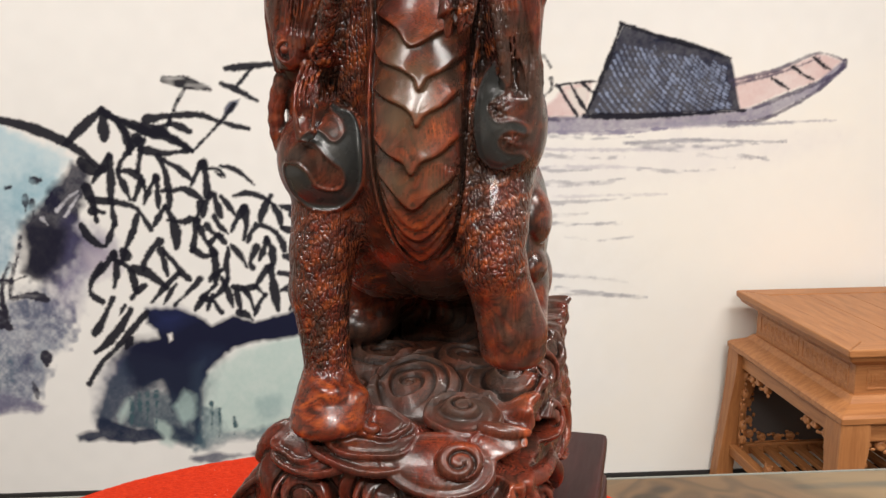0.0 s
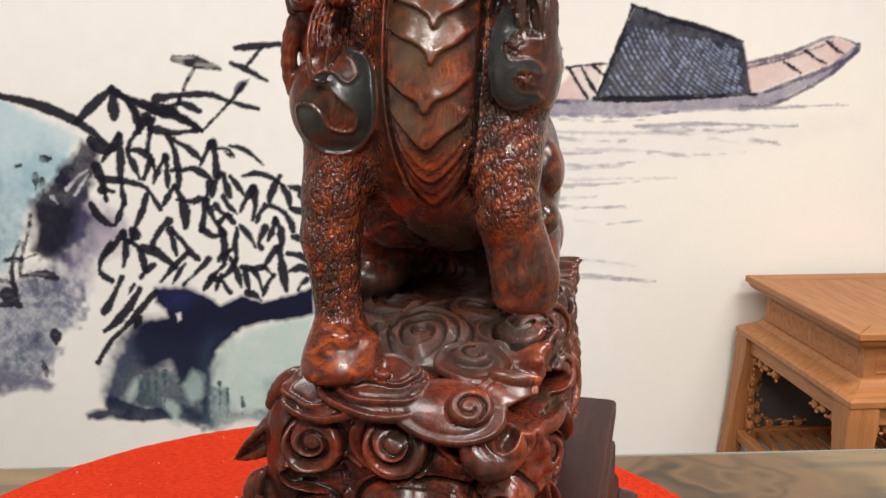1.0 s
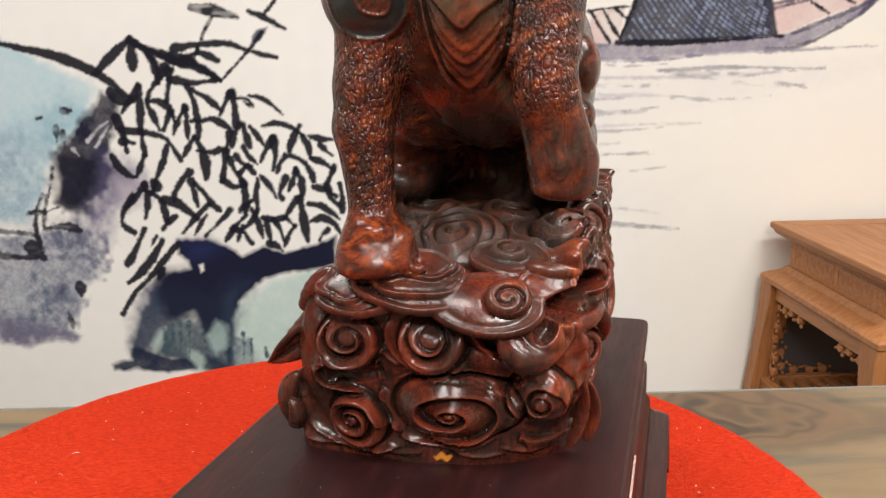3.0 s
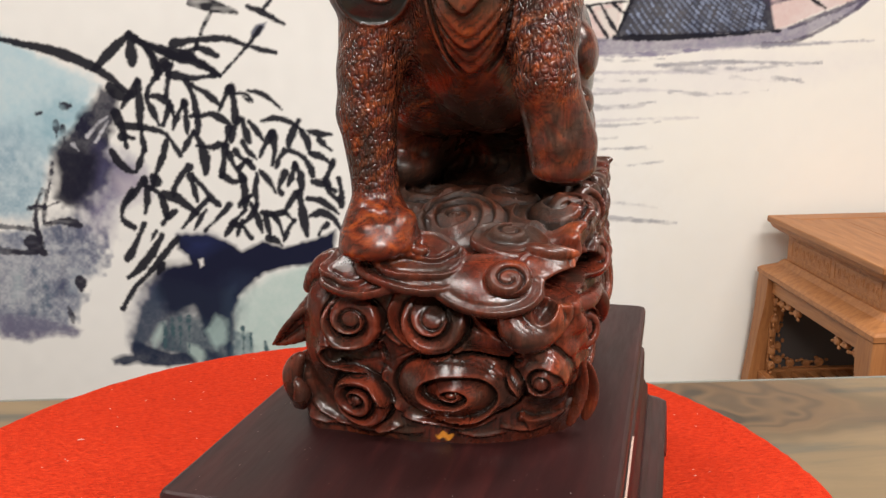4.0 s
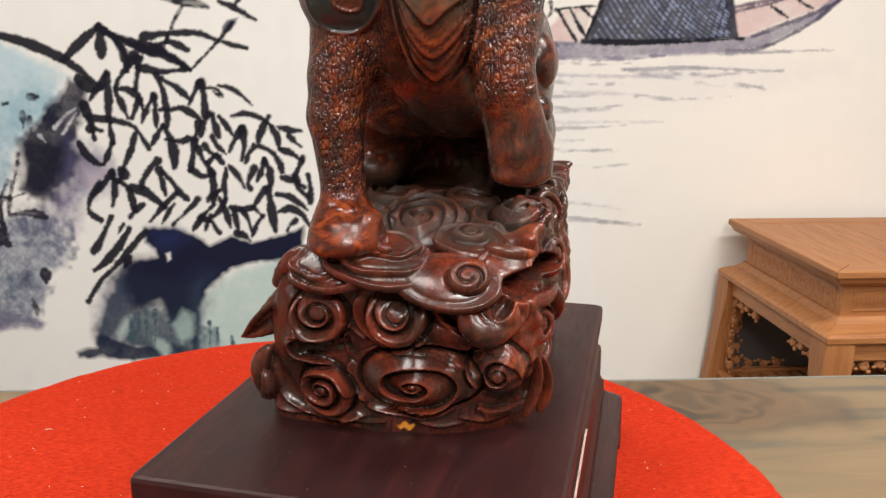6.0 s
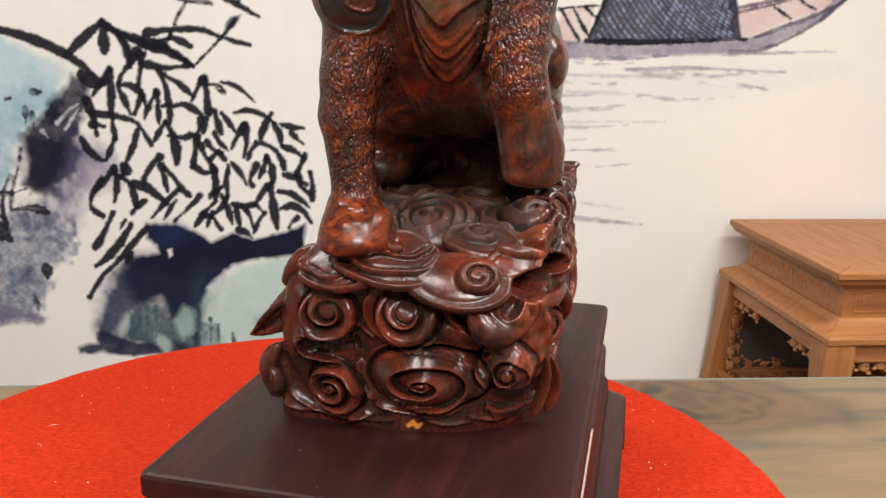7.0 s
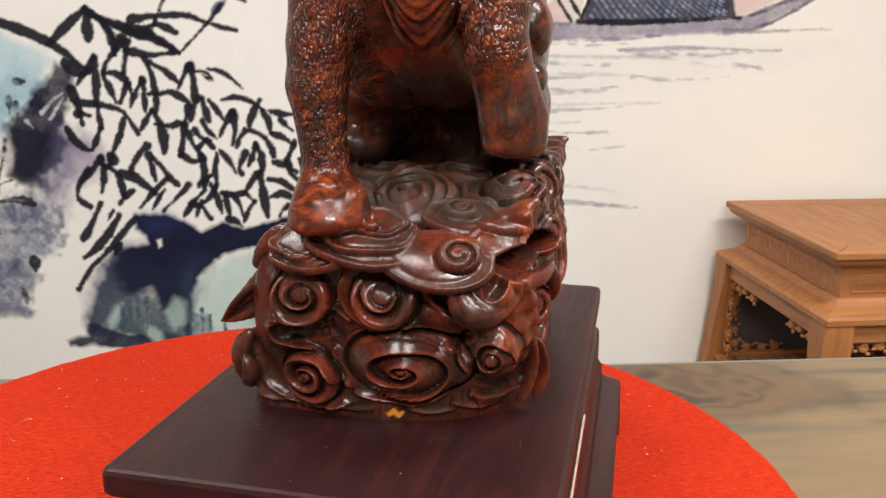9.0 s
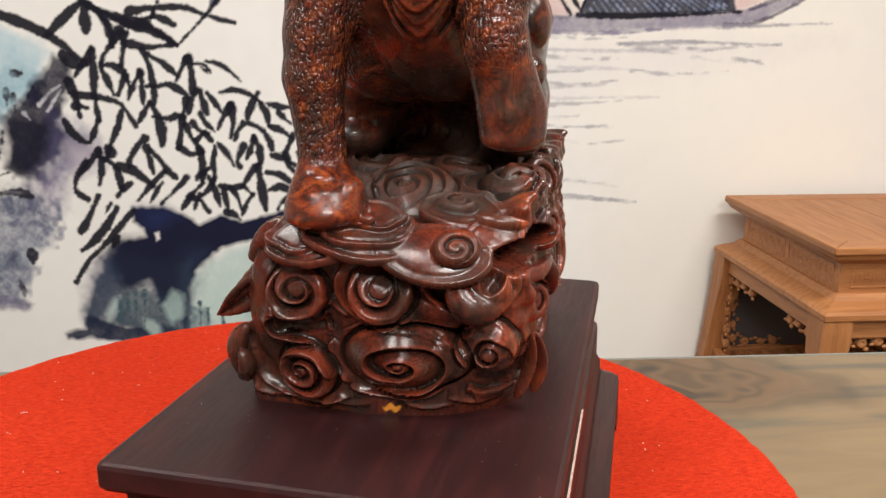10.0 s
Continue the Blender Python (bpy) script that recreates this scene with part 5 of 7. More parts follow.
        ln = self.line(np.vstack([p, p[:1]]).ravel())
        u, v = self.u[s[0]], self.v[:, s[1]]
        inside = np.zeros(d.shape, bool)
        for q, r in zip(ln, np.roll(ln, -1, 0)):
            if r[1] != q[1]:
                inside ^= ((q[1] > v) != (r[1] > v)) & (u < (r[0] - q[0]) * (v - q[1]) / (r[1] - q[1]) + q[0])
        depth = np.where(inside, d, -d)
        self.dark[s] = np.maximum(self.dark[s], dark * np.clip(0.5 + depth / 0.0010, 0, 1))
        self.h[s] += high * np.clip(depth / 0.004, 0, 1) ** 0.5 + rim * np.exp(-((depth + 0.0004) / rim_wide) ** 2)

    def coil(self, c, a, b, start=0.0, hand=1, turns=1.8, high=0.008, knob=0.16, sheet=False, level=None, moat=0.003, dome=0.4):
        """A cloud scroll that winds in to a small knob. Each turn steps up sharply at its outer edge and dishes inward; sheet: it swells inward and drops."""
        e = max(a, b) * 1.25
        i = np.clip(((np.array([c[0] - e, c[0] + e]) - self.u0) / self.step).astype(int), 0, self.u.size)
        j = np.clip(((np.array([c[1] - e, c[1] + e]) - self.v0) / self.step).astype(int), 0, self.v.size)
        s = (slice(*i), slice(*j))
        lu, lv = (self.u[s[0]] - c[0]) / a, (self.v[:, s[1]] - c[1]) / b
        r = np.hypot(lu, lv) + 1e-6
        turn = (np.arctan2(lv, lu) - radians(start)) * hand / (2 * np.pi)
        turn = turn - np.floor(turn)
        def edge(q):
            return knob + (1 - knob) * (1 - np.clip(q, 0, 1)) ** 1.25
        rim = edge(turn / turns)
        rim = np.where(turn > 0.5, rim + (1 - rim) * np.clip((turn - 0.5) / 0.5, 0, 1) ** 1.5, rim)
        ends = [rim] + [edge((turn + k) / turns) for k in range(int(math.ceil(turns)) + 2)]
        h = np.zeros_like(r)
        for k in range(len(ends) - 1):
            hi, lo = ends[k], ends[k + 1]
            q = np.clip((hi - r) / np.maximum(hi - lo, 0.015), 0, 1)
            if sheet:
                f = (0.22 + 0.78 * np.clip(q / 0.84, 0, 1) ** 1.3) * (1 - 0.95 * np.clip((q - 0.86) / 0.14, 0, 1))
            else:
                f = np.clip(q / 0.08, 0, 1) * (0.30 * (1 - q) + 0.75 * np.sin(np.pi * np.clip(0.14 + 0.86 * q, 0, 1)) ** 1.2)
            h = np.where((r <= hi) & (r > lo), f, h)
        ball = np.sqrt(np.clip(1 - (r / (knob * 1.15)) ** 2, 0, 1))
        h = np.maximum(h, ball * 1.0) * high * (0.55 + 0.45 * np.clip(r / 0.7, 0, 1)) + dome * high * np.clip(1 - r * r, 0, 1)
        out = (r - rim) * min(a, b)
        old = self.h[s] - moat * np.clip(1 - np.abs(out) / 0.0022, 0, 1)
        base = old if level is None else level
        w = np.clip(0.5 - out / 0.0012, 0, 1)
        self.h[s] = old * (1 - w) + (base + h) * w

    def at(self, u, v, other=None):
        """Height and darkness at places of the chart, or the values of another grid over it."""
        fu = np.clip((u - self.u0) / self.step, 0, self.u.size - 1.001)
        fv = np.clip((v - self.v0) / self.step, 0, self.v.size - 1.001)
        iu, iv = fu.astype(int), fv.astype(int)
        fu, fv = fu - iu, fv - iv
        def level(m):
            return (m[iu, iv] * (1 - fu) + m[iu + 1, iv] * fu) * (1 - fv) + (m[iu, iv + 1] * (1 - fu) + m[iu + 1, iv + 1] * fu) * fv
        return level(other) if other is not None else (level(self.h), level(self.dark))


def rock_front():
    """Clouds on the front of the rock, over x and z."""
    g = Relief(-0.14, 0.125, -0.004, 0.17)
    # the bulges below the carving
    def swell(x, z, a, b, h):
        g.h += h * np.exp(-((g.u - x) / a) ** 2 - ((g.v - z) / b) ** 2)
    swell(0.078, 0.055, 0.020, 0.026, 0.019)
    swell(0.010, 0.044, 0.040, 0.026, 0.003)
    swell(0.060, 0.012, 0.030, 0.012, 0.005)
    g.roll(-0.074, 0.0635, -0.052, 0.0640, -0.034, 0.0690, high=-0.0060, wide=0.0075)
    g.roll(0.034, 0.1010, 0.044, 0.0920, 0.058, 0.0900, high=-0.0070, wide=0.0075)
    g.roll(0.020, 0.0860, 0.036, 0.0790, 0.052, 0.0765, 0.074, 0.0800, high=0.0070, wide=0.0075)
    g.coil((0.0120, 0.0440), 0.0500, 0.0310, 20, 1, 2.3, 0.0150, 0.09, sheet=True, moat=0.006)
    g.coil((-0.0560, 0.0320), 0.0255, 0.0225, -40, 1, 2.0, 0.0120, 0.18, moat=0.005)
    g.coil((-0.0535, 0.0930), 0.0262, 0.0235, 235, 1, 1.70, 0.0135, 0.24, moat=0.005)
    g.coil((0.0025, 0.0975), 0.0270, 0.0265, 235, 1, 1.65, 0.0140, 0.25, moat=0.005)
    g.coil((0.0705, 0.0545), 0.0265, 0.0275, 95, 1, 1.45, 0.0130, 0.20, sheet=True, moat=0.005)
    g.lip(-0.080, 0.0715, -0.063, 0.0735, -0.0507, 0.0742, -0.0394, 0.0772, -0.0337, 0.0815, -0.031, 0.087, high=0.0071, soft=0.005)
    g.lip(-0.0300, 0.0290, -0.0367, 0.0395, -0.0427, 0.0475, -0.0529, 0.0530, -0.0655, 0.0548, -0.0755, 0.0565, -0.0792, 0.0636, -0.076, 0.0690, -0.068, 0.0707, high=0.0085, soft=0.005)
    g.lip(-0.0230, 0.1138, -0.0285, 0.1000, -0.0270, 0.0870, -0.0202, 0.0775, -0.0090, 0.0708, 0.0060, 0.0692, 0.0235, 0.0775, high=0.0071, soft=0.005)
    g.lip(0.0800, 0.0850, 0.0622, 0.0832, 0.0490, 0.0826, 0.0403, 0.0862, 0.0330, 0.0945, 0.0275, 0.1050, 0.0190, 0.1173, high=0.0076, soft=0.005)
    g.lip(0.0098, 0.0750, 0.0239, 0.0742, 0.0365, 0.0710, 0.0480, 0.0698, 0.0606, 0.0745, high=0.0061, soft=0.004)
    g.lip(0.0470, 0.0300, 0.0548, 0.0385, 0.0562, 0.0480, 0.0488, 0.0572, 0.0395, 0.0640, high=0.0075, soft=0.006)
    g.lip(0.0930, 0.0320, 0.0840, 0.0200, 0.0718, 0.0190, 0.0610, 0.0200, 0.0551, 0.0241, 0.0529, 0.0176, high=0.0071, soft=0.006)
    g.lip(-0.0349, 0.0552, -0.0383, 0.0497, -0.0357, 0.0389, -0.0317, 0.0290, -0.0243, 0.0225, high=0.0051, soft=0.006)
    g.lip(-0.0260, 0.0195, -0.0050, 0.0150, 0.0180, 0.0140, 0.0380, 0.0200, high=0.0061, soft=0.005)
    g.lip(-0.0960, 0.0210, -0.0800, 0.0110, -0.0600, 0.0080, -0.0400, 0.0085, -0.0240, 0.0120, high=0.0051, soft=0.005)
    g.lip(-0.0345, 0.0880, -0.0300, 0.0795, -0.0215, 0.0730, high=0.0044, soft=0.003)
    g.lip(-0.0360, 0.0600, -0.0390, 0.0680, -0.0365, 0.0775, high=0.0048, soft=0.003)
    g.lip(-0.0480, 0.0640, -0.0420, 0.0680, -0.0365, 0.0690, high=0.0031, soft=0.003)
    # incised lines that follow the sheets
    for k in range(3):
        g.roll(-0.030 + 0.003 * k, 0.0620 - 0.002 * k, -0.006, 0.0725 - 0.0022 * k, 0.024, 0.0715 - 0.0024 * k, 0.045, 0.0600 - 0.003 * k, high=-0.0012, wide=0.0011)
        g.roll(-0.075, 0.0400 - 0.004 * k, -0.068 + 0.002 * k, 0.0490 - 0.003 * k, -0.052, 0.0500 - 0.002 * k, -0.040, 0.0430 - 0.002 * k, high=-0.0012, wide=0.0011)
        g.roll(-0.076 + 0.003 * k, 0.1000, -0.070 + 0.003 * k, 0.1090 - 0.001 * k, -0.055, 0.1135 - 0.002 * k, -0.040, 0.1100 - 0.002 * k, high=-0.0012, wide=0.0011)
        g.roll(-0.022 + 0.003 * k, 0.0880, -0.012 + 0.002 * k, 0.0760 + 0.002 * k, 0.004, 0.0730 + 0.002 * k, 0.020, 0.0790 + 0.002 * k, high=-0.0012, wide=0.0011)
        g.roll(0.056 + 0.003 * k, 0.0330, 0.066, 0.0285 + 0.002 * k, 0.080, 0.0300 + 0.002 * k, high=-0.0012, wide=0.0011)
    for k in range(5):
        g.lip(-0.0720 + 0.004 * k, 0.0665 - 0.0020 * k, -0.060, 0.0660 - 0.0016 * k, -0.047, 0.0650 - 0.0012 * k, high=0.0010, soft=0.0012)
        g.lip(0.030 + 0.0035 * k, 0.0985 - 0.001 * k, 0.036 + 0.0030 * k, 0.0930, 0.043 + 0.003 * k, 0.0895, high=0.0014, soft=0.0013)
    for x0, x1, z0 in ((-0.100, -0.070, 0.006), (-0.075, -0.040, 0.0045), (-0.045, -0.010, 0.006), (0.010, 0.045, 0.0065), (0.040, 0.080, 0.010)):
        g.lip(x0, z0 + 0.003, (x0 + x1) / 2, z0, x1, z0 + 0.002, high=0.0030, soft=0.003)
    g.lip(0.052, 0.0620, 0.058, 0.0660, 0.062, 0.0720, high=0.0027, soft=0.003)
    return g


def rock_top():
    """Shallow whirls and sheet edges on the top of the rock, over x and y."""
    g = Relief(-0.11, 0.11, -0.03, 0.27)
    g.coil((0.002, 0.046), 0.036, 0.036, 20, 1, 4.2, 0.0048, 0.06, sheet=True, moat=0.0034, dome=0.0)
    g.coil((0.034, 0.094), 0.024, 0.026, 200, -1, 3.0, 0.0048, 0.16, sheet=True, moat=0.0034, dome=0.1)
    g.coil((-0.030, 0.092), 0.030, 0.024, 20, 1, 3.8, 0.0048, 0.10, sheet=True, moat=0.0034, dome=0.0)
    g.coil((0.000, 0.138), 0.036, 0.026, 90, -1, 3.4, 0.0048, 0.14, sheet=True, moat=0.0034, dome=0.1)
    g.coil((0.072, 0.062), 0.024, 0.024, 120, 1, 1.9, 0.0062, 0.18, sheet=True, moat=0.0034, dome=0.2)
    g.roll(-0.036, 0.060, -0.026, 0.054, -0.016, 0.056, high=-0.0050, wide=0.0050, ends=0.3)
    g.lip(-0.020, 0.008, 0.000, 0.000, 0.020, 0.006, 0.026, 0.020, high=0.0038, soft=0.004)
    g.lip(0.022, 0.012, 0.006, 0.010, -0.006, 0.016, high=0.0029, soft=0.003)
    g.lip(0.066, 0.044, 0.052, 0.046, 0.040, 0.058, 0.042, 0.074, high=0.0035, soft=0.004)
    g.lip(-0.042, 0.074, -0.020, 0.076, 0.000, 0.084, 0.012, 0.100, high=0.0035, soft=0.004)
    for k in range(6):
        g.lip(-0.050 + 0.004 * k, 0.020 + 0.006 * k, -0.036 + 0.004 * k, 0.018 + 0.005 * k, -0.026 + 0.003 * k, 0.010 + 0.004 * k, high=0.0016, soft=0.002)
        g.lip(0.020 + 0.006 * k, 0.030 - 0.003 * k, 0.028 + 0.005 * k, 0.040 - 0.002 * k, 0.040 + 0.004 * k, 0.044, high=0.0014, soft=0.002)
    return g


def body_front():
    """Chest plates, shoulder ornaments and combed hair, over x and z."""
    g = Relief(-0.1045, 0.1105, 0.166, 0.536)
    for uv in ([-0.003, 0.3902, 0.0146, 0.3800, 0.0245, 0.3700, 0.0398, 0.3785, 0.054, 0.3870],
               [-0.0015, 0.3720, 0.0060, 0.3625, 0.0197, 0.3572, 0.0272, 0.3522, 0.0300, 0.3462, 0.0336, 0.3527, 0.0421, 0.3576, 0.0515, 0.3680],
               [-0.0010, 0.3490, 0.0090, 0.3425, 0.0205, 0.3376, 0.0262, 0.3325, 0.0285, 0.3268, 0.0330, 0.3330, 0.0418, 0.3381, 0.0505, 0.3485],
               [-0.0005, 0.3220, 0.0107, 0.3120, 0.0205, 0.3068, 0.0245, 0.3000, 0.0300, 0.3068, 0.0398, 0.3115, 0.0497, 0.3226],
               [0.0010, 0.3030, 0.0128, 0.2900, 0.0235, 0.2798, 0.0335, 0.2875, 0.0440, 0.2960, 0.0480, 0.3022]):
        g.lip(*uv, high=0.0034, soft=0.0085, drop=0.0012, ends=0.06)
    for uv in ([0.0040, 0.2860, 0.0128, 0.2700, 0.0242, 0.2605, 0.0370, 0.2700, 0.0463, 0.2840], [0.0070, 0.2640, 0.0160, 0.2530, 0.0238, 0.2465, 0.0350, 0.2560, 0.0440, 0.2700]):
        g.lip(*uv, high=0.0024, soft=0.006, drop=0.0012)
        g.lip(*(q + (0.007 if k % 2 else 0.0004) for k, q in enumerate(uv)), high=0.0011, soft=0.004, drop=0.0012)
    for uv in ([-0.0040, 0.405, -0.0022, 0.372, -0.0010, 0.340, -0.0005, 0.310, 0.0020, 0.284, 0.0080, 0.262, 0.018, 0.246], [0.056, 0.405, 0.0528, 0.372, 0.0515, 0.340, 0.0503, 0.310, 0.0485, 0.284, 0.0440, 0.262, 0.032, 0.246]):
        g.roll(*uv, high=-0.0020, wide=0.0017, ends=0.05)
        g.roll(*(q + (0 if k % 2 else (-0.0026 if uv[0] < 0 else 0.0026)) for k, q in enumerate(uv)), high=0.0014, wide=0.0022, ends=0.05)
    # standing leg's shoulder: a dark kidney that winds round two light insets
    g.patch([-0.0370, 0.3475, -0.0345, 0.3405, -0.0290, 0.3364, -0.0213, 0.3334, -0.0151, 0.3258, -0.0115, 0.3159, -0.0114, 0.3042, -0.0150, 0.2903, -0.0230, 0.2798, -0.0322, 0.2752, -0.0450, 0.2765, -0.0550, 0.2839, -0.0590, 0.2940, -0.0590, 0.3025, -0.0500, 0.3035, -0.0433, 0.2988, -0.0391, 0.2910, -0.0318, 0.2877, -0.0249, 0.2885, -0.0215, 0.2946, -0.0227, 0.3010, -0.0268, 0.3052, -0.0317, 0.3101, -0.0370, 0.3156, -0.0430, 0.3190, -0.0375, 0.3232, -0.0325, 0.3207, -0.0291, 0.3174, -0.0253, 0.3171, -0.0225, 0.3214, -0.0230, 0.3252, -0.0260, 0.3304, -0.0305, 0.3335, -0.0350, 0.3390], rim=0.0014)
    # lifted leg's shoulder: a dark comma round two rosettes
    g.patch([0.0666, 0.3620, 0.0621, 0.3567, 0.0591, 0.3490, 0.0570, 0.3398, 0.0566, 0.3290, 0.0574, 0.3180, 0.0598, 0.3084, 0.0660, 0.3026, 0.0732, 0.3020, 0.0809, 0.3051, 0.0850, 0.3075, 0.0835, 0.3102, 0.0770, 0.3109, 0.0727, 0.3136, 0.0710, 0.3177, 0.0735, 0.3220, 0.0783, 0.3238, 0.0850, 0.3218, 0.0860, 0.3249, 0.0832, 0.3274, 0.0783, 0.3288, 0.0715, 0.3282, 0.0668, 0.3322, 0.0650, 0.3368, 0.0690, 0.3413, 0.0734, 0.3443, 0.0744, 0.3489, 0.0719, 0.3520, 0.0683, 0.3551], high=0.0012, rim=0.0012)
    for u, v, r in ((0.0713, 0.3368, 0.0056), (0.0781, 0.3176, 0.0050)):
        for k in range(6):
            a = 2 * math.pi * k / 6 + 0.3
            g.roll(u, v, u + r * 0.5 * math.cos(a), v + r * 0.5 * math.sin(a), u + r * math.cos(a + 0.4), v + r * math.sin(a + 0.4), high=0.0011, wide=0.0014, ends=0.1)
        g.roll(u - 0.0006, v, u + 0.0006, v, high=0.0012, wide=0.0018, ends=0.01)
    # combed hair
    g.comb([-0.055, 0.470, -0.064, 0.432, -0.060, 0.404, -0.064, 0.380], [-0.024, 0.470, -0.030, 0.430, -0.034, 0.402, -0.042, 0.376], 8)
    g.comb([0.0640, 0.420, 0.0690, 0.398, 0.0735, 0.378, 0.0765, 0.360, 0.0785, 0.342], [0.0800, 0.420, 0.0830, 0.398, 0.0865, 0.378, 0.0880, 0.360, 0.0875, 0.340], 5, 0.0016, 0.0017)
    g.comb([-0.0445, 0.364, -0.0475, 0.350, -0.0465, 0.336, -0.0430, 0.322], [-0.0290, 0.360, -0.0330, 0.348, -0.0350, 0.336, -0.0385, 0.323], 5, 0.0017, 0.0014)
    g.u0, g.v0 = -0.1000, 0.1702
    return g


FRONT, TOP, BODY = rock_front(), rock_top(), body_front()


def carve():
    c = Clay((-0.136, -0.078, -0.0011), (0.122, 0.280, 0.534), CLAY_STEP)
    # rock: a block whose front leans out and whose right corner is turned back
    def block(x, y, z):
        wob = 0.0030 * np.sin(75 * x + 1.3) * np.sin(62 * z + 0.5) + 0.0030 * np.sin(58 * y + 45 * z) + 0.0016 * np.sin(160 * x + 90 * z) * np.sin(140 * y) + 0.0014 * np.sin(310 * z + 120 * y) * np.sin(260 * y - 90 * z) * np.clip((x - 0.05) / 0.02, 0, 1)
        front = 0.008 - 0.018 * np.clip(z / 0.10, 0, 1) ** 0.8 + 0.46 * np.clip(x - 0.015, 0, 1) * np.clip(1.15 - z / 0.15, 0.1, 1)
        left = 0.108 - 0.20 * np.clip(z - 0.01, 0, 1)
        right = 0.079 + 0.012 * np.clip(z / 0.11, 0, 1) + 0.004 * np.sin(z * 21)
        fx, fz = np.broadcast_arrays(x[:, 0, :], z[:, 0, :])
        d = smooth_max(front - 0.001 - y - FRONT.at(fx, fz)[0][:, None, :] * np.clip((0.135 - z) / 0.02, 0, 1), -x - left, 0.022)
        d = smooth_max(d, x - right, 0.02)
        d = smooth_max(d, (z - 0.104 - 0.95 * (y + 0.014 - 0.06 * np.clip(x - 0.02, 0, 1))) * 0.75, 0.008)
        tx, ty = np.broadcast_arrays(x[:, :, 0], y[:, :, 0])
        d = smooth_max(d, z - 0.142 - 0.20 * np.minimum(np.clip(y - 0.01, 0, 1), 0.09 + 0.2 * np.clip((0.072 - x) / 0.03, 0, 1)) - TOP.at(tx, ty)[0][:, :, None], 0.006)
        d = np.maximum(d, y - 0.262)
        return (d + wob) * 0.9
    c.blend(block, (-0.136, -0.078, -0.01), (0.122, 0.280, 0.23), 0.002)
    # foot rim
    def foot(x, y, z):
        front = 0.006 + 0.5 * np.clip(x - 0.015, 0, 1) + 0.25 * np.clip(-0.06 - x, 0, 1)
        fx, fz = np.broadcast_arrays(x[:, 0, :], z[:, 0, :])
        front = front - 0.45 * FRONT.at(fx, fz)[0][:, None, :]
        d = smooth_max(smooth_max(front - y, -x - 0.112, 0.03), x - 0.084, 0.02) + 0.0022 * np.sin(95 * x + 30 * y)
        return np.maximum(np.maximum(d, z - 0.011 - 0.005 * np.sin(64 * x + 2.2)), y - 0.262)
    c.blend(foot, (-0.136, -0.06, -0.01), (0.122, 0.280, 0.03), 0.004)
    up = (0, 0, 1)
    F = (0.06, -1, 0.14)
    # bands that stand off the rock
    def fold(a, b, d, w0, w1, h, normal=F, n=17, k=0.0012):
        a, b, d = (np.array(v, float) for v in (a, b, d))
        line = [(1 - t) ** 2 * a + 2 * t * (1 - t) * b + t * t * d for t in np.linspace(0, 1, n)]
        swell = [0.35 + 0.65 * math.sin(math.pi * (i + 0.5) / n) ** 0.6 for i in range(n)]
        c.ribbon(line, normal, [g * q * 1.15 for g, q in zip(np.linspace(w0, w1, n), swell)], [h * q for q in swell], k)
    # a horn-shaped curl with a hollow inside
    c.ball((0.067, -0.006, 0.100), (0.018, 0.012, 0.017), 0.003, (0, 20, 0))
    fold((0.0500, -0.012, 0.106), (0.0570, -0.022, 0.074), (0.0845, 0.002, 0.0985), 0.0105, 0.0075, 0.0110, (0.22, -1, 0.0))
    fold((0.0845, 0.002, 0.0975), (0.0850, 0.000, 0.112), (0.0770, -0.003, 0.1200), 0.0050, 0.0026, 0.0070, (0.4, -1, 0.1))
    c.ball((0.0735, -0.0130, 0.1070), (0.0068, 0.0130, 0.0100), 0.0015, (0, 26, 0), True)
    # cloud petals along the upper front edge, each over the next
    S = (0, 0.80, 0.60)
    c.ball((-0.030, 0.014, 0.108), (0.048, 0.026, 0.020), 0.003)
    c.ball((0.020, 0.020, 0.114), (0.048, 0.028, 0.020), 0.003)
    c.cloud((-0.042, -0.012, 0.1235), (-0.14, -0.50, 0.86), S, 0.035, 0.0205, flat=True, relief=0.004, dome=0.003, thick=0.0036, lobes=0.025, start=0.2, k=0.0006)
    c.cloud((-0.0500, -0.008, 0.1285), (-0.10, -0.52, 0.85), S, 0.0270, 0.0180, flat=True, relief=0.004, dome=0.002, thick=0.0034, lobes=0.075, start=0.9, k=0.0006)
    c.cloud((-0.009, -0.010, 0.1305), (0.10, -0.50, 0.86), S, 0.042, 0.0240, flat=True, relief=0.004, dome=0.002, thick=0.0036, lobes=0.025, start=0.1, k=0.0006)
    c.cloud((-0.010, -0.010, 0.1365), (0.08, -0.54, 0.84), S, 0.034, 0.0190, flat=True, relief=0.004, dome=0.0015, thick=0.0034, lobes=0.040, start=0.4, k=0.0006)
    c.cloud((-0.005, -0.005, 0.1420), (0.08, -0.50, 0.86), S, 0.021, 0.0130, flat=True, relief=0.0035, dome=0.0015, thick=0.0034, lobes=0.05, start=0.6, k=0.0006)
    c.ball((-0.006, -0.0120, 0.1405), (0.0046, 0.0046, 0.0034), 0.0008)
    c.cloud((0.038, -0.016, 0.1220), (0.12, -0.74, 0.66), (0, 0.66, 0.74), 0.036, 0.0215, flat=True, relief=0.002, dome=0.0055, thick=0.0045, tail=0.12, toward=180, k=0.0006)
    c.scroll((0.0515, -0.0215, 0.1270), (0.14, -0.74, 0.66), (0, 0.66, 0.74), 0.0185, 0.0160, 55, 1, 2.00, 0.0046, 0.18, deep=0.004)
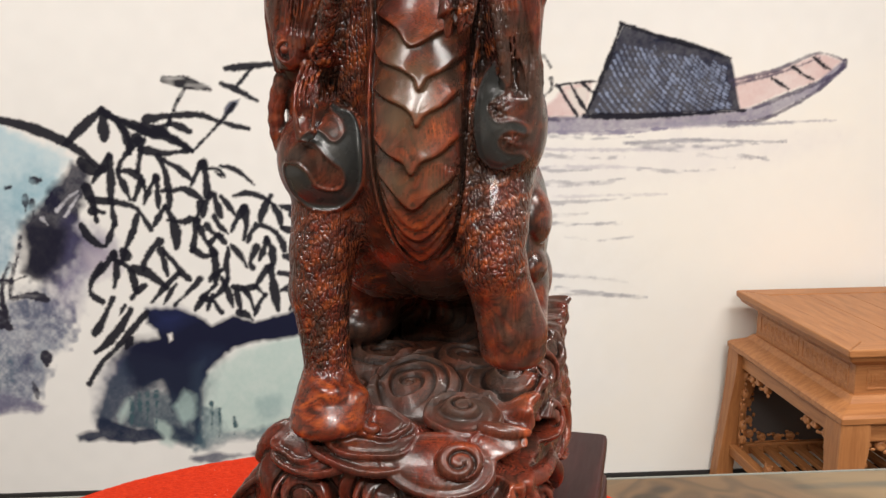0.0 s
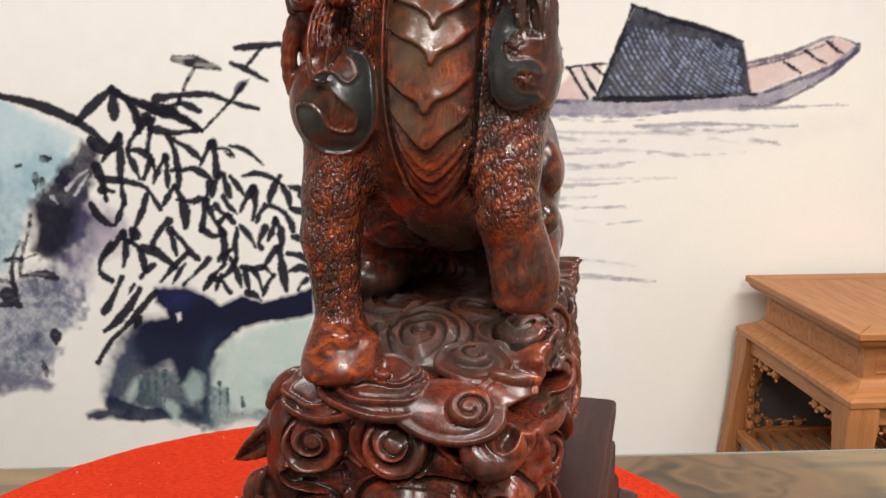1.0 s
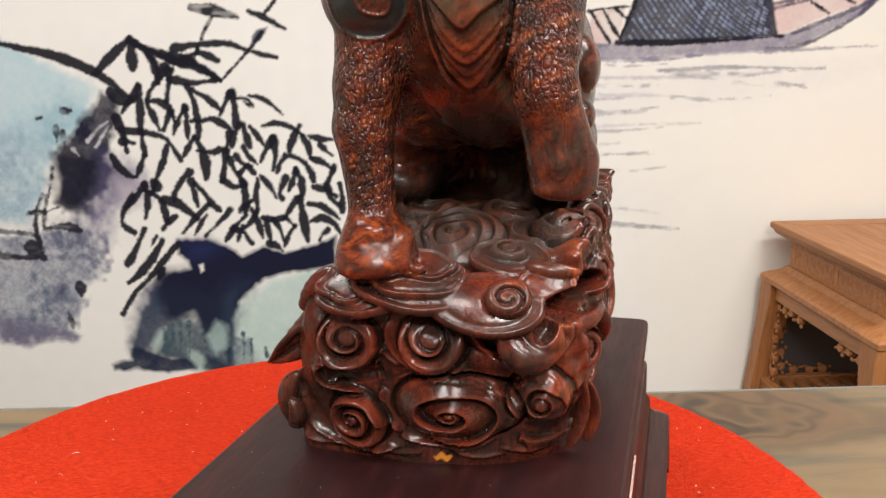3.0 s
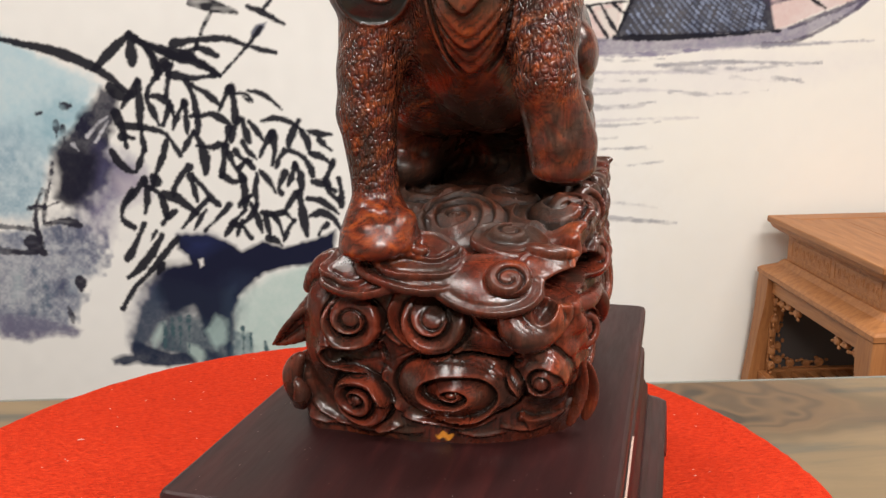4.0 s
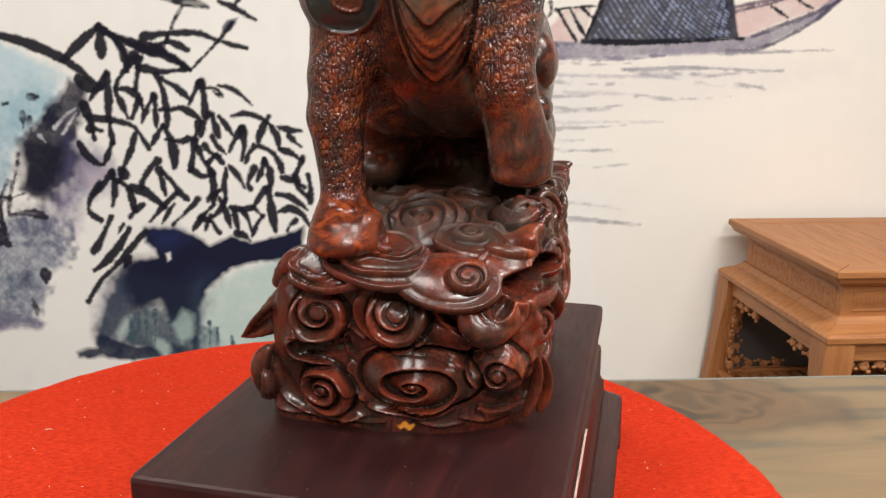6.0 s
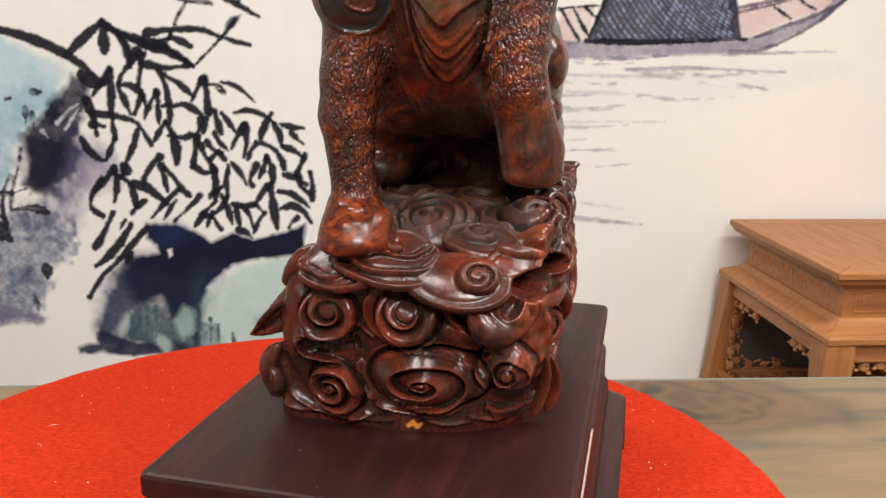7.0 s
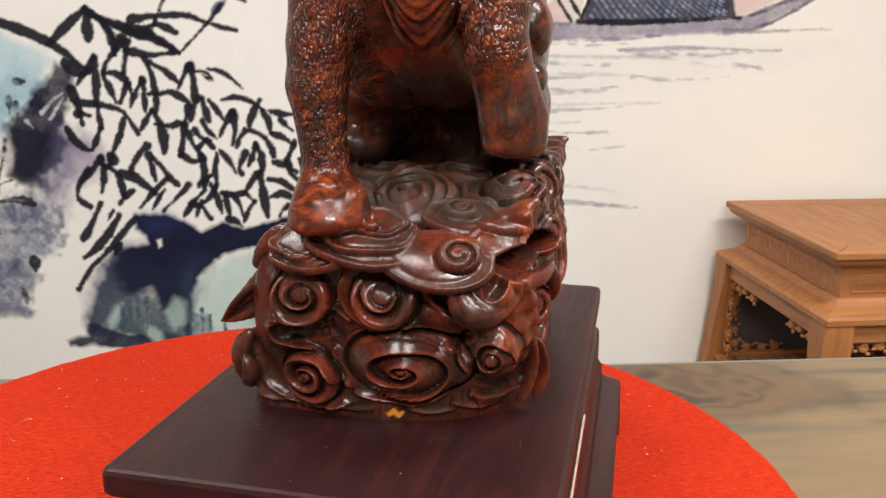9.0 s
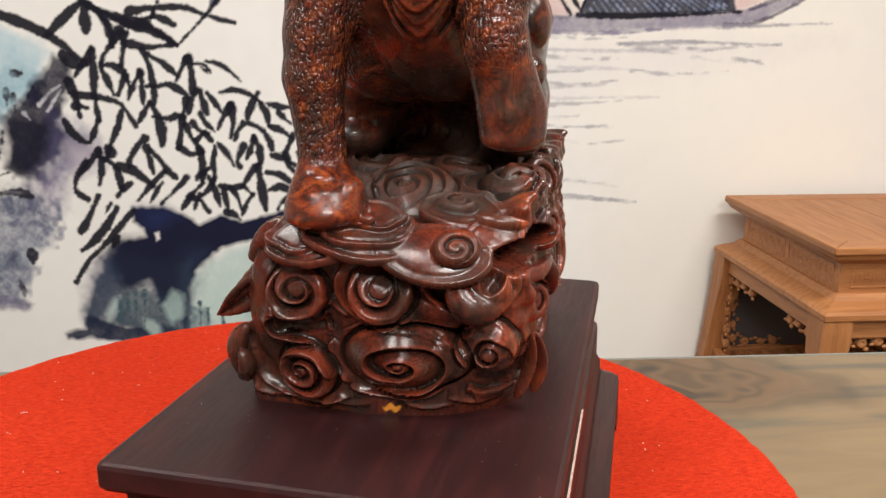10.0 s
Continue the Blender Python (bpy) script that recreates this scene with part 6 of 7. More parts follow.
    # a pointed leaf over a deep hollow at the corner
    c.cloud((0.073, 0.000, 0.1320), (0.26, -0.72, 0.62), (0, 0.62, 0.72), 0.0190, 0.0125, flat=True, relief=0.003, dome=0.004, thick=0.0036, lobes=0.06, start=0.3, tail=0.35, toward=-60)
    c.ball((0.094, 0.006, 0.1185), (0.028, 0.030, 0.0115), 0.002, (0, 0, 30), True)
    fold((0.060, 0.004, 0.142), (0.076, 0.000, 0.140), (0.090, 0.010, 0.138), 0.0045, 0.0030, 0.0036, (0.26, -0.72, 0.62))
    # top of the rock: shallow scrolls
    B = (0, 1, 0)
    c.cloud((0.045, 0.020, 0.1435), (0.10, -0.24, 1), B, 0.0265, 0.0235, flat=True, thick=0.0042, relief=0.003, dome=0.0010, lobes=0.03)
    c.scroll((0.045, 0.022, 0.1442), (0.10, -0.24, 1), B, 0.0171, 0.0150, 200, 1, 1.60, 0.0070, 0.26, deep=0.003)
    # the right-hand corner and side
    c.scroll((0.080, 0.058, 0.1480), (0.22, -0.66, 0.72), (0, 0.7, 0.7), 0.0214, 0.0246, 120, 1, 1.80, 0.0080, 0.24, [(-1.1, -0.6)])
    c.scroll((0.088, 0.092, 0.1500), (0.62, -0.50, 0.55), (0, 0.75, 0.5), 0.0182, 0.0225, 120, 1, 1.70, 0.0080, 0.26)
    c.scroll((0.085, 0.140, 0.1520), (0.70, -0.35, 0.6), (0, 0.8, 0.5), 0.0235, 0.0246, 60, -1, 1.80, 0.0080, 0.26)
    R = (1, -0.22, 0.1)
    c.scroll((0.095, 0.082, 0.122), (1, -0.3, 0.3), up, 0.0214, 0.0203, 200, 1, 1.80, 0.0085, 0.24, [(-1.3, 0.5)])
    c.scroll((0.086, 0.084, 0.056), R, up, 0.0235, 0.0246, 100, 1, 1.90, 0.0085, 0.24)
    c.scroll((0.083, 0.128, 0.030), R, up, 0.0289, 0.0257, 160, -1, 2.00, 0.0085, 0.22)
    c.scroll((0.090, 0.130, 0.088), R, up, 0.0289, 0.0300, 40, 1, 2.00, 0.0085, 0.22)
    c.scroll((0.090, 0.190, 0.070), R, up, 0.0353, 0.0385, 160, -1, 2.10, 0.0090, 0.2)
    c.scroll((0.092, 0.030, 0.0840), (0.62, -0.8, 0.15), up, 0.0190, 0.0210, 150, 1, 1.80, 0.0090, 0.30)
    c.scroll((0.086, 0.048, 0.0380), (0.75, -0.7, 0.1), up, 0.0161, 0.0203, 100, -1, 1.70, 0.0075, 0.26)
    fold((0.085, 0.030, 0.012), (0.098, 0.034, 0.040), (0.090, 0.026, 0.066), 0.0026, 0.0016, 0.0060, (0.7, -0.7, 0))
    fold((0.094, 0.046, 0.010), (0.103, 0.050, 0.032), (0.094, 0.040, 0.056), 0.0024, 0.0016, 0.0060, (0.8, -0.6, 0))
    fold((0.080, 0.012, 0.104), (0.098, 0.024, 0.098), (0.100, 0.060, 0.104), 0.0060, 0.0040, 0.0070, (0.7, -0.7, 0.2))
    fold((0.084, 0.020, 0.110), (0.092, 0.026, 0.090), (0.086, 0.020, 0.070), 0.0036, 0.0030, 0.0066, (0.7, -0.7, 0.2))
    fold((0.099, 0.050, 0.104), (0.104, 0.060, 0.092), (0.100, 0.066, 0.076), 0.0046, 0.0030, 0.0060, R)
    c.ball((0.095, 0.036, 0.1175), (0.032, 0.050, 0.0105), 0.002, (0, 0, 20), True)
    # left-hand side: a pointed petal, a curl and a drooping tongue that stand off the rock
    L = (-1, -0.35, 0.15)
    c.scroll((-0.092, 0.066, 0.082), L, up, 0.0289, 0.0246, 200, 1, 1.90, 0.0080, 0.24)
    c.scroll((-0.100, 0.074, 0.034), L, up, 0.0310, 0.0257, 30, -1, 2.00, 0.0080, 0.24)
    c.scroll((-0.090, 0.140, 0.075), (-1, 0, 0.2), up, 0.0407, 0.0428, 120, 1, 2.20, 0.0090, 0.2)
    c.scroll((-0.072, 0.085, 0.140), (-0.7, -0.3, 0.7), B, 0.0235, 0.0257, 60, -1, 1.90, 0.0070, 0.24)
    c.lock([(-0.086, 0.016, 0.096), (-0.100, 0.008, 0.086), (-0.126, 0.014, 0.059)], 0.0100, 0.0012, 0.0012)
    c.lock([(-0.090, 0.018, 0.080), (-0.102, 0.012, 0.066), (-0.123, 0.014, 0.059)], 0.0090, 0.0012, 0.0012)
    c.ball((-0.104, 0.022, 0.074), (0.010, 0.010, 0.016), 0.003, (0, 35, 0))
    fold((-0.090, 0.004, 0.094), (-0.104, -0.002, 0.086), (-0.122, 0.010, 0.062), 0.0018, 0.0010, 0.0030, (-0.6, -0.8, 0.2))
    c.ball((-0.100, 0.022, 0.034), (0.0125, 0.012, 0.020), 0.003, (0, -12, 0))
    fold((-0.102, 0.008, 0.054), (-0.117, 0.008, 0.040), (-0.104, 0.010, 0.016), 0.0058, 0.0064, 0.0066, (-0.6, -0.8, 0))
    fold((-0.108, 0.010, 0.016), (-0.096, 0.002, 0.026), (-0.103, 0.002, 0.038), 0.0050, 0.0030, 0.0056, (-0.6, -0.8, 0))
    c.lock([(-0.068, 0.006, 0.129), (-0.083, 0.002, 0.128), (-0.091, 0.006, 0.107)], 0.0065, 0.0055, 0.0015)
    # belly, haunches and hind legs
    c.ball((0.022, 0.078, 0.314), (0.060, 0.108, 0.108), 0.010)
    c.ball((0.018, 0.160, 0.256), (0.058, 0.085, 0.066), 0.014)
    c.ball((0.018, 0.190, 0.200), (0.066, 0.055, 0.052), 0.014)
    c.ball((0.058, 0.128, 0.252), (0.029, 0.062, 0.060), 0.005)
    c.ball((-0.046, 0.140, 0.246), (0.036, 0.062, 0.060), 0.008)
    c.limb((0.066, 0.150, 0.206), (0.072, 0.112, 0.184), 0.020, 0.017, 0.008)
    c.ball((0.073, 0.096, 0.182), (0.018, 0.024, 0.015), 0.005)
    c.limb((-0.050, 0.160, 0.206), (-0.050, 0.118, 0.186), 0.028, 0.022, 0.010)
    c.ball((-0.052, 0.104, 0.178), (0.024, 0.028, 0.017), 0.010)
    c.ball((-0.044, 0.136, 0.214), (0.036, 0.054, 0.044), 0.012)
    c.ball((0.079, 0.108, 0.262), (0.0125, 0.026, 0.021), 0.0015, (0, -8, 0))
    c.ball((0.079, 0.104, 0.226), (0.0105, 0.020, 0.0125), 0.0015)
    c.ball((0.000, 0.066, 0.272), (0.046, 0.070, 0.042), 0.008)
    c.ball((-0.016, 0.088, 0.252), (0.050, 0.066, 0.050), 0.008)
    c.ball((0.014, 0.040, 0.372), (0.070, 0.052, 0.090), 0.008)
    # breast
    c.ball((0.0265, 0.036, 0.330), (0.044, 0.080, 0.104), 0.004)
    # fore leg that stands
    c.limb((-0.036, 0.012, 0.300), (-0.0405, 0.000, 0.252), 0.027, 0.0205, 0.010)
    c.limb((-0.0405, 0.000, 0.252), (-0.0430, -0.002, 0.226), 0.0202, 0.0192, 0.005)
    c.limb((-0.0430, -0.002, 0.226), (-0.0400, 0.000, 0.180), 0.0186, 0.0146, 0.004)
    def paw(x, y, z):
        t = np.clip((0.180 - z) / 0.046, 0, 1.1)
        grow = np.sin(np.clip(t, 0, 1.1) * 1.75) ** 1.5
        px, py = (x + 0.0395 - 0.0050 * t) / (0.0142 + 0.0126 * grow), (y + 0.000 + 0.008 * t) / (0.0142 + 0.0130 * grow)
        q = (np.abs(px) ** 2.1 + np.abs(py) ** 2.1 + 1e-9) ** (1 / 2.1)
        d = smooth_max((q - 1) * 0.017, 0.1325 + 0.10 * (x + 0.05) - z, 0.012)
        return smooth_max(d, z - 0.190, 0.008)
    c.blend(paw, (-0.075, -0.05, 0.115), (0.005, 0.035, 0.200), 0.004)
    c.ball((-0.0345, -0.0170, 0.1640), (0.0120, 0.0080, 0.0070), 0.004)
    c.ball((-0.0175, -0.0060, 0.1570), (0.0060, 0.0100, 0.0080), 0.005)
    # fore leg that is lifted, its knee forward
    c.limb((0.064, 0.014, 0.322), (0.069, -0.010, 0.272), 0.028, 0.0215, 0.010)
    c.ball((0.0710, -0.0155, 0.252), (0.0192, 0.0195, 0.024), 0.005)
    c.limb((0.072, -0.012, 0.244), (0.0800, -0.007, 0.214), 0.0185, 0.0198, 0.005)
    def hoof(x, y, z):
        q = np.sqrt(((x - 0.0815) / 0.0200) ** 2 + ((y + 0.005) / 0.0210) ** 2)
        return smooth_max(smooth_max((q - 1) * 0.019, 0.1885 + 0.10 * (y + 0.005) - z, 0.009), z - 0.216, 0.010)
    c.blend(hoof, (0.05, -0.04, 0.17), (0.115, 0.03, 0.23), 0.006)
    # shoulders
    c.ball((-0.036, 0.006, 0.309), (0.0330, 0.034, 0.036), 0.003)
    c.ball((0.074, 0.004, 0.330), (0.0250, 0.034, 0.038), 0.003)
    # neck, mane and the underside of the head
    c.ball((0.022, 0.030, 0.462), (0.056, 0.062, 0.052), 0.010)
    c.ball((0.026, -0.012, 0.470), (0.038, 0.046, 0.030), 0.010)
    for s_ in (-1, 1):
        c.ball((0.024 + s_ * 0.046, 0.030, 0.496), (0.010, 0.012, 0.018), 0.005, (0, s_ * 20, 0))
        c.ball((0.026 + s_ * 0.020, -0.030, 0.492), (0.010, 0.008, 0.008), 0.004)
    c.ball((0.026, 0.062, 0.405), (0.060, 0.084, 0.080), 0.010)
    c.ball((0.030, -0.014, 0.456), (0.036, 0.040, 0.034), 0.004)
    c.lock([(0.000, -0.050, 0.430), (-0.012, -0.052, 0.402), (-0.026, -0.030, 0.372)], 0.0070, 0.0045, 0.002)
    for i in range(7):
        s = i / 6
        c.lock([(0.050 + 0.018 * s, -0.062 + 0.006 * s, 0.440), (0.056 + 0.014 * s, -0.066 + 0.006 * s, 0.400), (0.054 + 0.010 * s, -0.058 + 0.004 * s, 0.378 + 0.006 * s)], 0.0036, 0.0020, 0.0007, 6)
    c.ball((-0.040, 0.006, 0.395), (0.022, 0.018, 0.044), 0.006)
    c.ball((-0.048, 0.012, 0.345), (0.018, 0.018, 0.030), 0.006)
    c.ball((0.078, 0.000, 0.390), (0.0165, 0.020, 0.045), 0.006)
    c.ball((-0.050, -0.006, 0.412), (0.020, 0.016, 0.052), 0.004)
    c.ball((-0.050, 0.000, 0.372), (0.013, 0.016, 0.022), 0.004)
    c.ball((0.088, -0.008, 0.352), (0.0095, 0.014, 0.030), 0.003)
    c.ball((0.084, -0.010, 0.392), (0.013, 0.014, 0.036), 0.004)
    rng = random.Random(11)
    for i in range(15):
        s = i / 14
        c.lock([(-0.058 + 0.034 * s, -0.006 - 0.022 * s, 0.450), (-0.074 + 0.034 * s, -0.010 - 0.020 * s, 0.410), (-0.062 + 0.022 * s + rng.uniform(-0.002, 0.002), -0.010 - 0.014 * s, 0.362 + 0.010 * s + rng.uniform(-0.003, 0.004))], 0.0030, 0.0022, 0.0005, 7)
    for i in range(8):
        s = i / 7
        c.lock([(-0.040 + 0.012 * s, -0.020 - 0.004 * s, 0.366), (-0.044 + 0.013 * s, -0.036, 0.346), (-0.041 + 0.009 * s, -0.0325, 0.322 + 0.002 * s)], 0.0023, 0.0013, 0.0005, 6)
    for i in range(10):
        s = i / 9
        c.lock([(0.068 + 0.022 * s, -0.026 + 0.012 * s, 0.420), (0.076 + 0.020 * s, -0.032 + 0.014 * s, 0.384), (0.078 + 0.014 * s, -0.024 + 0.012 * s, 0.352 + 0.008 * s)], 0.0036, 0.0018, 0.0007, 6)
    for i in range(6):
        s = i / 5
        c.lock([(0.084 + 0.008 * s, -0.020 + 0.012 * s, 0.372), (0.094 + 0.006 * s, -0.022 + 0.012 * s, 0.356), (0.087 + 0.004 * s, -0.018 + 0.010 * s, 0.332)], 0.0030, 0.0014, 0.0006, 5)
    c.cloud((-0.052, -0.018, 0.374), (-0.35, -1, 0), up, 0.0125, 0.0120, 1.3, 1, 0.012, 0.005, 0.004, knob=0.3)
    c.cloud((-0.027, -0.030, 0.370), (0, -1, 0.1), up, 0.0080, 0.0080, 1.1, -1, 0.012, 0.005, 0.004, knob=0.35)
    c.lock([(-0.058, -0.002, 0.364), (-0.072, -0.004, 0.342), (-0.066, -0.002, 0.316)], 0.0060, 0.0040, 0.002)
    c.lock([(0.094, -0.004, 0.440), (0.098, -0.006, 0.395), (0.083, -0.012, 0.377)], 0.0062, 0.0048, 0.002)
    # ornament pressed into the front of the body
    j = int(np.searchsorted(c.ax[1], 0.035))
    k = int(np.searchsorted(c.ax[2], 0.215))
    gx, gz = np.meshgrid(c.ax[0], c.ax[2][k:], indexing="ij")
    c.f[:, :j, k:] -= BODY.at(gx, gz)[0][:, None, :].astype(np.float32)
    return c


def ramp01(v, a, b):
    return np.clip((v - a) / (b - a), 0, 1)


def build_statue():
    clay = carve()
    co, quads = clay.skin()
    me = bpy.data.meshes.new("carved_statue")
    me.vertices.add(len(co))
    me.vertices.foreach_set("co", co.astype(np.float32).ravel())
    me.loops.add(quads.size)
    me.loops.foreach_set("vertex_index", quads.astype(np.int32).ravel())
    me.polygons.add(len(quads))
    me.polygons.foreach_set("loop_start", np.arange(0, quads.size, 4, dtype=np.int32))
    me.update(calc_edges=True)
    me.validate()
    me.shade_smooth()
    x, y, z = co.T
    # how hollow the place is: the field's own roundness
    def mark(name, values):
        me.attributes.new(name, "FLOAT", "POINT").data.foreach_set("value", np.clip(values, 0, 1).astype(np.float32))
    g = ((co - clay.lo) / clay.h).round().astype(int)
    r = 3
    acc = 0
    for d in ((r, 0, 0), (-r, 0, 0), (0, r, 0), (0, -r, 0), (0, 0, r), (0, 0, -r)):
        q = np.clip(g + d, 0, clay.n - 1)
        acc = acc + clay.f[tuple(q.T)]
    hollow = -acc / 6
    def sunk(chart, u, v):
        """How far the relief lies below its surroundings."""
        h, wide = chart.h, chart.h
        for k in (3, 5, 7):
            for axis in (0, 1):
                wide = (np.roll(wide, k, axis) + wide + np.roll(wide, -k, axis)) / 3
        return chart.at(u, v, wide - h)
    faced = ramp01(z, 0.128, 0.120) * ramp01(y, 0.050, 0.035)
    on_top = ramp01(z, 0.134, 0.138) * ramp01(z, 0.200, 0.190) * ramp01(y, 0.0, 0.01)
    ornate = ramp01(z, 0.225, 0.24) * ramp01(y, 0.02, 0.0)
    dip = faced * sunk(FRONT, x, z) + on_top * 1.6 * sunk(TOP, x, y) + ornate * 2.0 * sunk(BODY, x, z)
    # hollow places are marked for the painted shade and residue
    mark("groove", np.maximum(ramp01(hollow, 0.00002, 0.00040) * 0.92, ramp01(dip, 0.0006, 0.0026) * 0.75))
    mark("warm", np.maximum(ramp01(z, 0.190, 0.175) * ramp01(z, 0.130, 0.138) * ramp01(np.hypot(x + 0.036, y + 0.004), 0.036, 0.030), 0.5 * ramp01(z, 0.30, 0.27) * ramp01(z, 0.225, 0.24) * ramp01(y, 0.03, 0.0)))
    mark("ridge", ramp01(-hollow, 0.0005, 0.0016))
    mark("upper", ramp01(z, 0.13, 0.18))
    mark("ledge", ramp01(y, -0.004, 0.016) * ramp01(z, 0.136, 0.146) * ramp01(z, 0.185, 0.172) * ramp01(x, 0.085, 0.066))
    def near(line, rad):
        d = np.full(len(co), 9.0)
        for p in line:
            d = np.minimum(d, np.sqrt(((co - np.array(p)) ** 2).sum(1)))
        return ramp01(d, rad, rad * 0.8)
    dark = BODY.at(x, z)[1] * ramp01(y, 0.030, 0.022) * ramp01(z, 0.215, 0.225)
    dark = np.maximum(dark, ramp01(z, 0.205, 0.215) * ramp01(z, 0.295, 0.285) * ramp01(y, 0.05, 0.06) * ramp01(x, 0.052, 0.058) * (1 - near([(0.086, 0.10, 0.262), (0.086, 0.10, 0.25), (0.086, 0.10, 0.272), (0.086, 0.095, 0.226)], 0.020)))
    # middle of the breast, where the olive tone and painted sheen go
    mark("olive_sheen", ramp01(np.abs(x - 0.028), 0.026, 0.008) * ramp01(z, 0.275, 0.30) * ramp01(z, 0.395, 0.365) * ramp01(y, 0.0, -0.02))
    mark("ebony", dark)
    leg = ramp01(z, 0.172, 0.180) * ramp01(z, 0.285, 0.270) * ramp01(y, 0.045, 0.03) * ramp01(x, -0.006, -0.014)
    knee = ramp01(z, 0.232, 0.248) * ramp01(z, 0.315, 0.30) * ramp01(y, 0.03, 0.015) * ramp01(x, 0.044, 0.052)
    side = np.maximum(ramp01(x, 0.0, -0.006) * ramp01(x, -0.040, -0.030), ramp01(x, 0.053, 0.058) * ramp01(x, 0.082, 0.070))
    flank = ramp01(z, 0.27, 0.29) * ramp01(y, 0.05, 0.03) * side * ramp01(z, 0.425, 0.40)
    shoulder = ramp01(np.hypot(x + 0.036, z - 0.309), 0.033, 0.036)
    mark("pitted", np.maximum(np.maximum(leg, knee), flank * shoulder) * (1 - dark))
    chip = ramp01(np.sqrt(((x - 0.003 + 0.4 * (z - 0.005)) / 1.9) ** 2 + ((z - 0.0050 - 0.0012 * np.sin(900 * x)) / 0.75) ** 2), 0.0036, 0.0030) * (y < 0.05)
    mark("chip", chip)
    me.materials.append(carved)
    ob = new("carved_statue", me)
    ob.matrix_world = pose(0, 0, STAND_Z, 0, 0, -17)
    tagged(ob, "varnished dark red rosewood carving of a mythical beast on scrolled clouds", "statue")


CLAY_STEP = 0.0009
build_statue()


# ---- the carved side table by the wall ----
def fret_strip(length, width):
    """Pierced carving of small leaf curls along a stick; x: away from the leg, z: along it."""
    c = Clay((-0.006, -0.010, -0.006), (width + 0.016, 0.010, length + 0.006), 0.0022)
    n = max(2, round(length / 0.052))
    F = (0, -1, 0)
    c.limb((0.002, 0, 0), (0.002, 0, length), 0.0035, 0.0035, 0.002)
    for i in range(n):
        z = (i + 0.5) * length / n
        reach = width * (1.0 if i in (0, n - 1) else 0.62 + 0.2 * (i % 2))
        c.scroll((reach * 0.55, 0, z), F, (0, 0, 1), reach * 0.5, 0.021, 200 if i % 2 else 160, 1 if i % 2 else -1, 1.2, 0.0065, 0.30, [(-1.1, -0.9 if i % 2 else 0.9)], 0.004)
        c.ball((reach * 0.95, 0, z + 0.016), (0.006, 0.0045, 0.008), 0.002)
        c.ball((reach * 0.7, 0, z - 0.02), (0.005, 0.0045, 0.007), 0.002)
    co, q = c.skin()
    me = bpy.data.meshes.new("fretwork")
    me.from_pydata(co.tolist(), [], q.tolist())
    me.shade_smooth()
    me.materials.append(stool_wood_up)
    return me


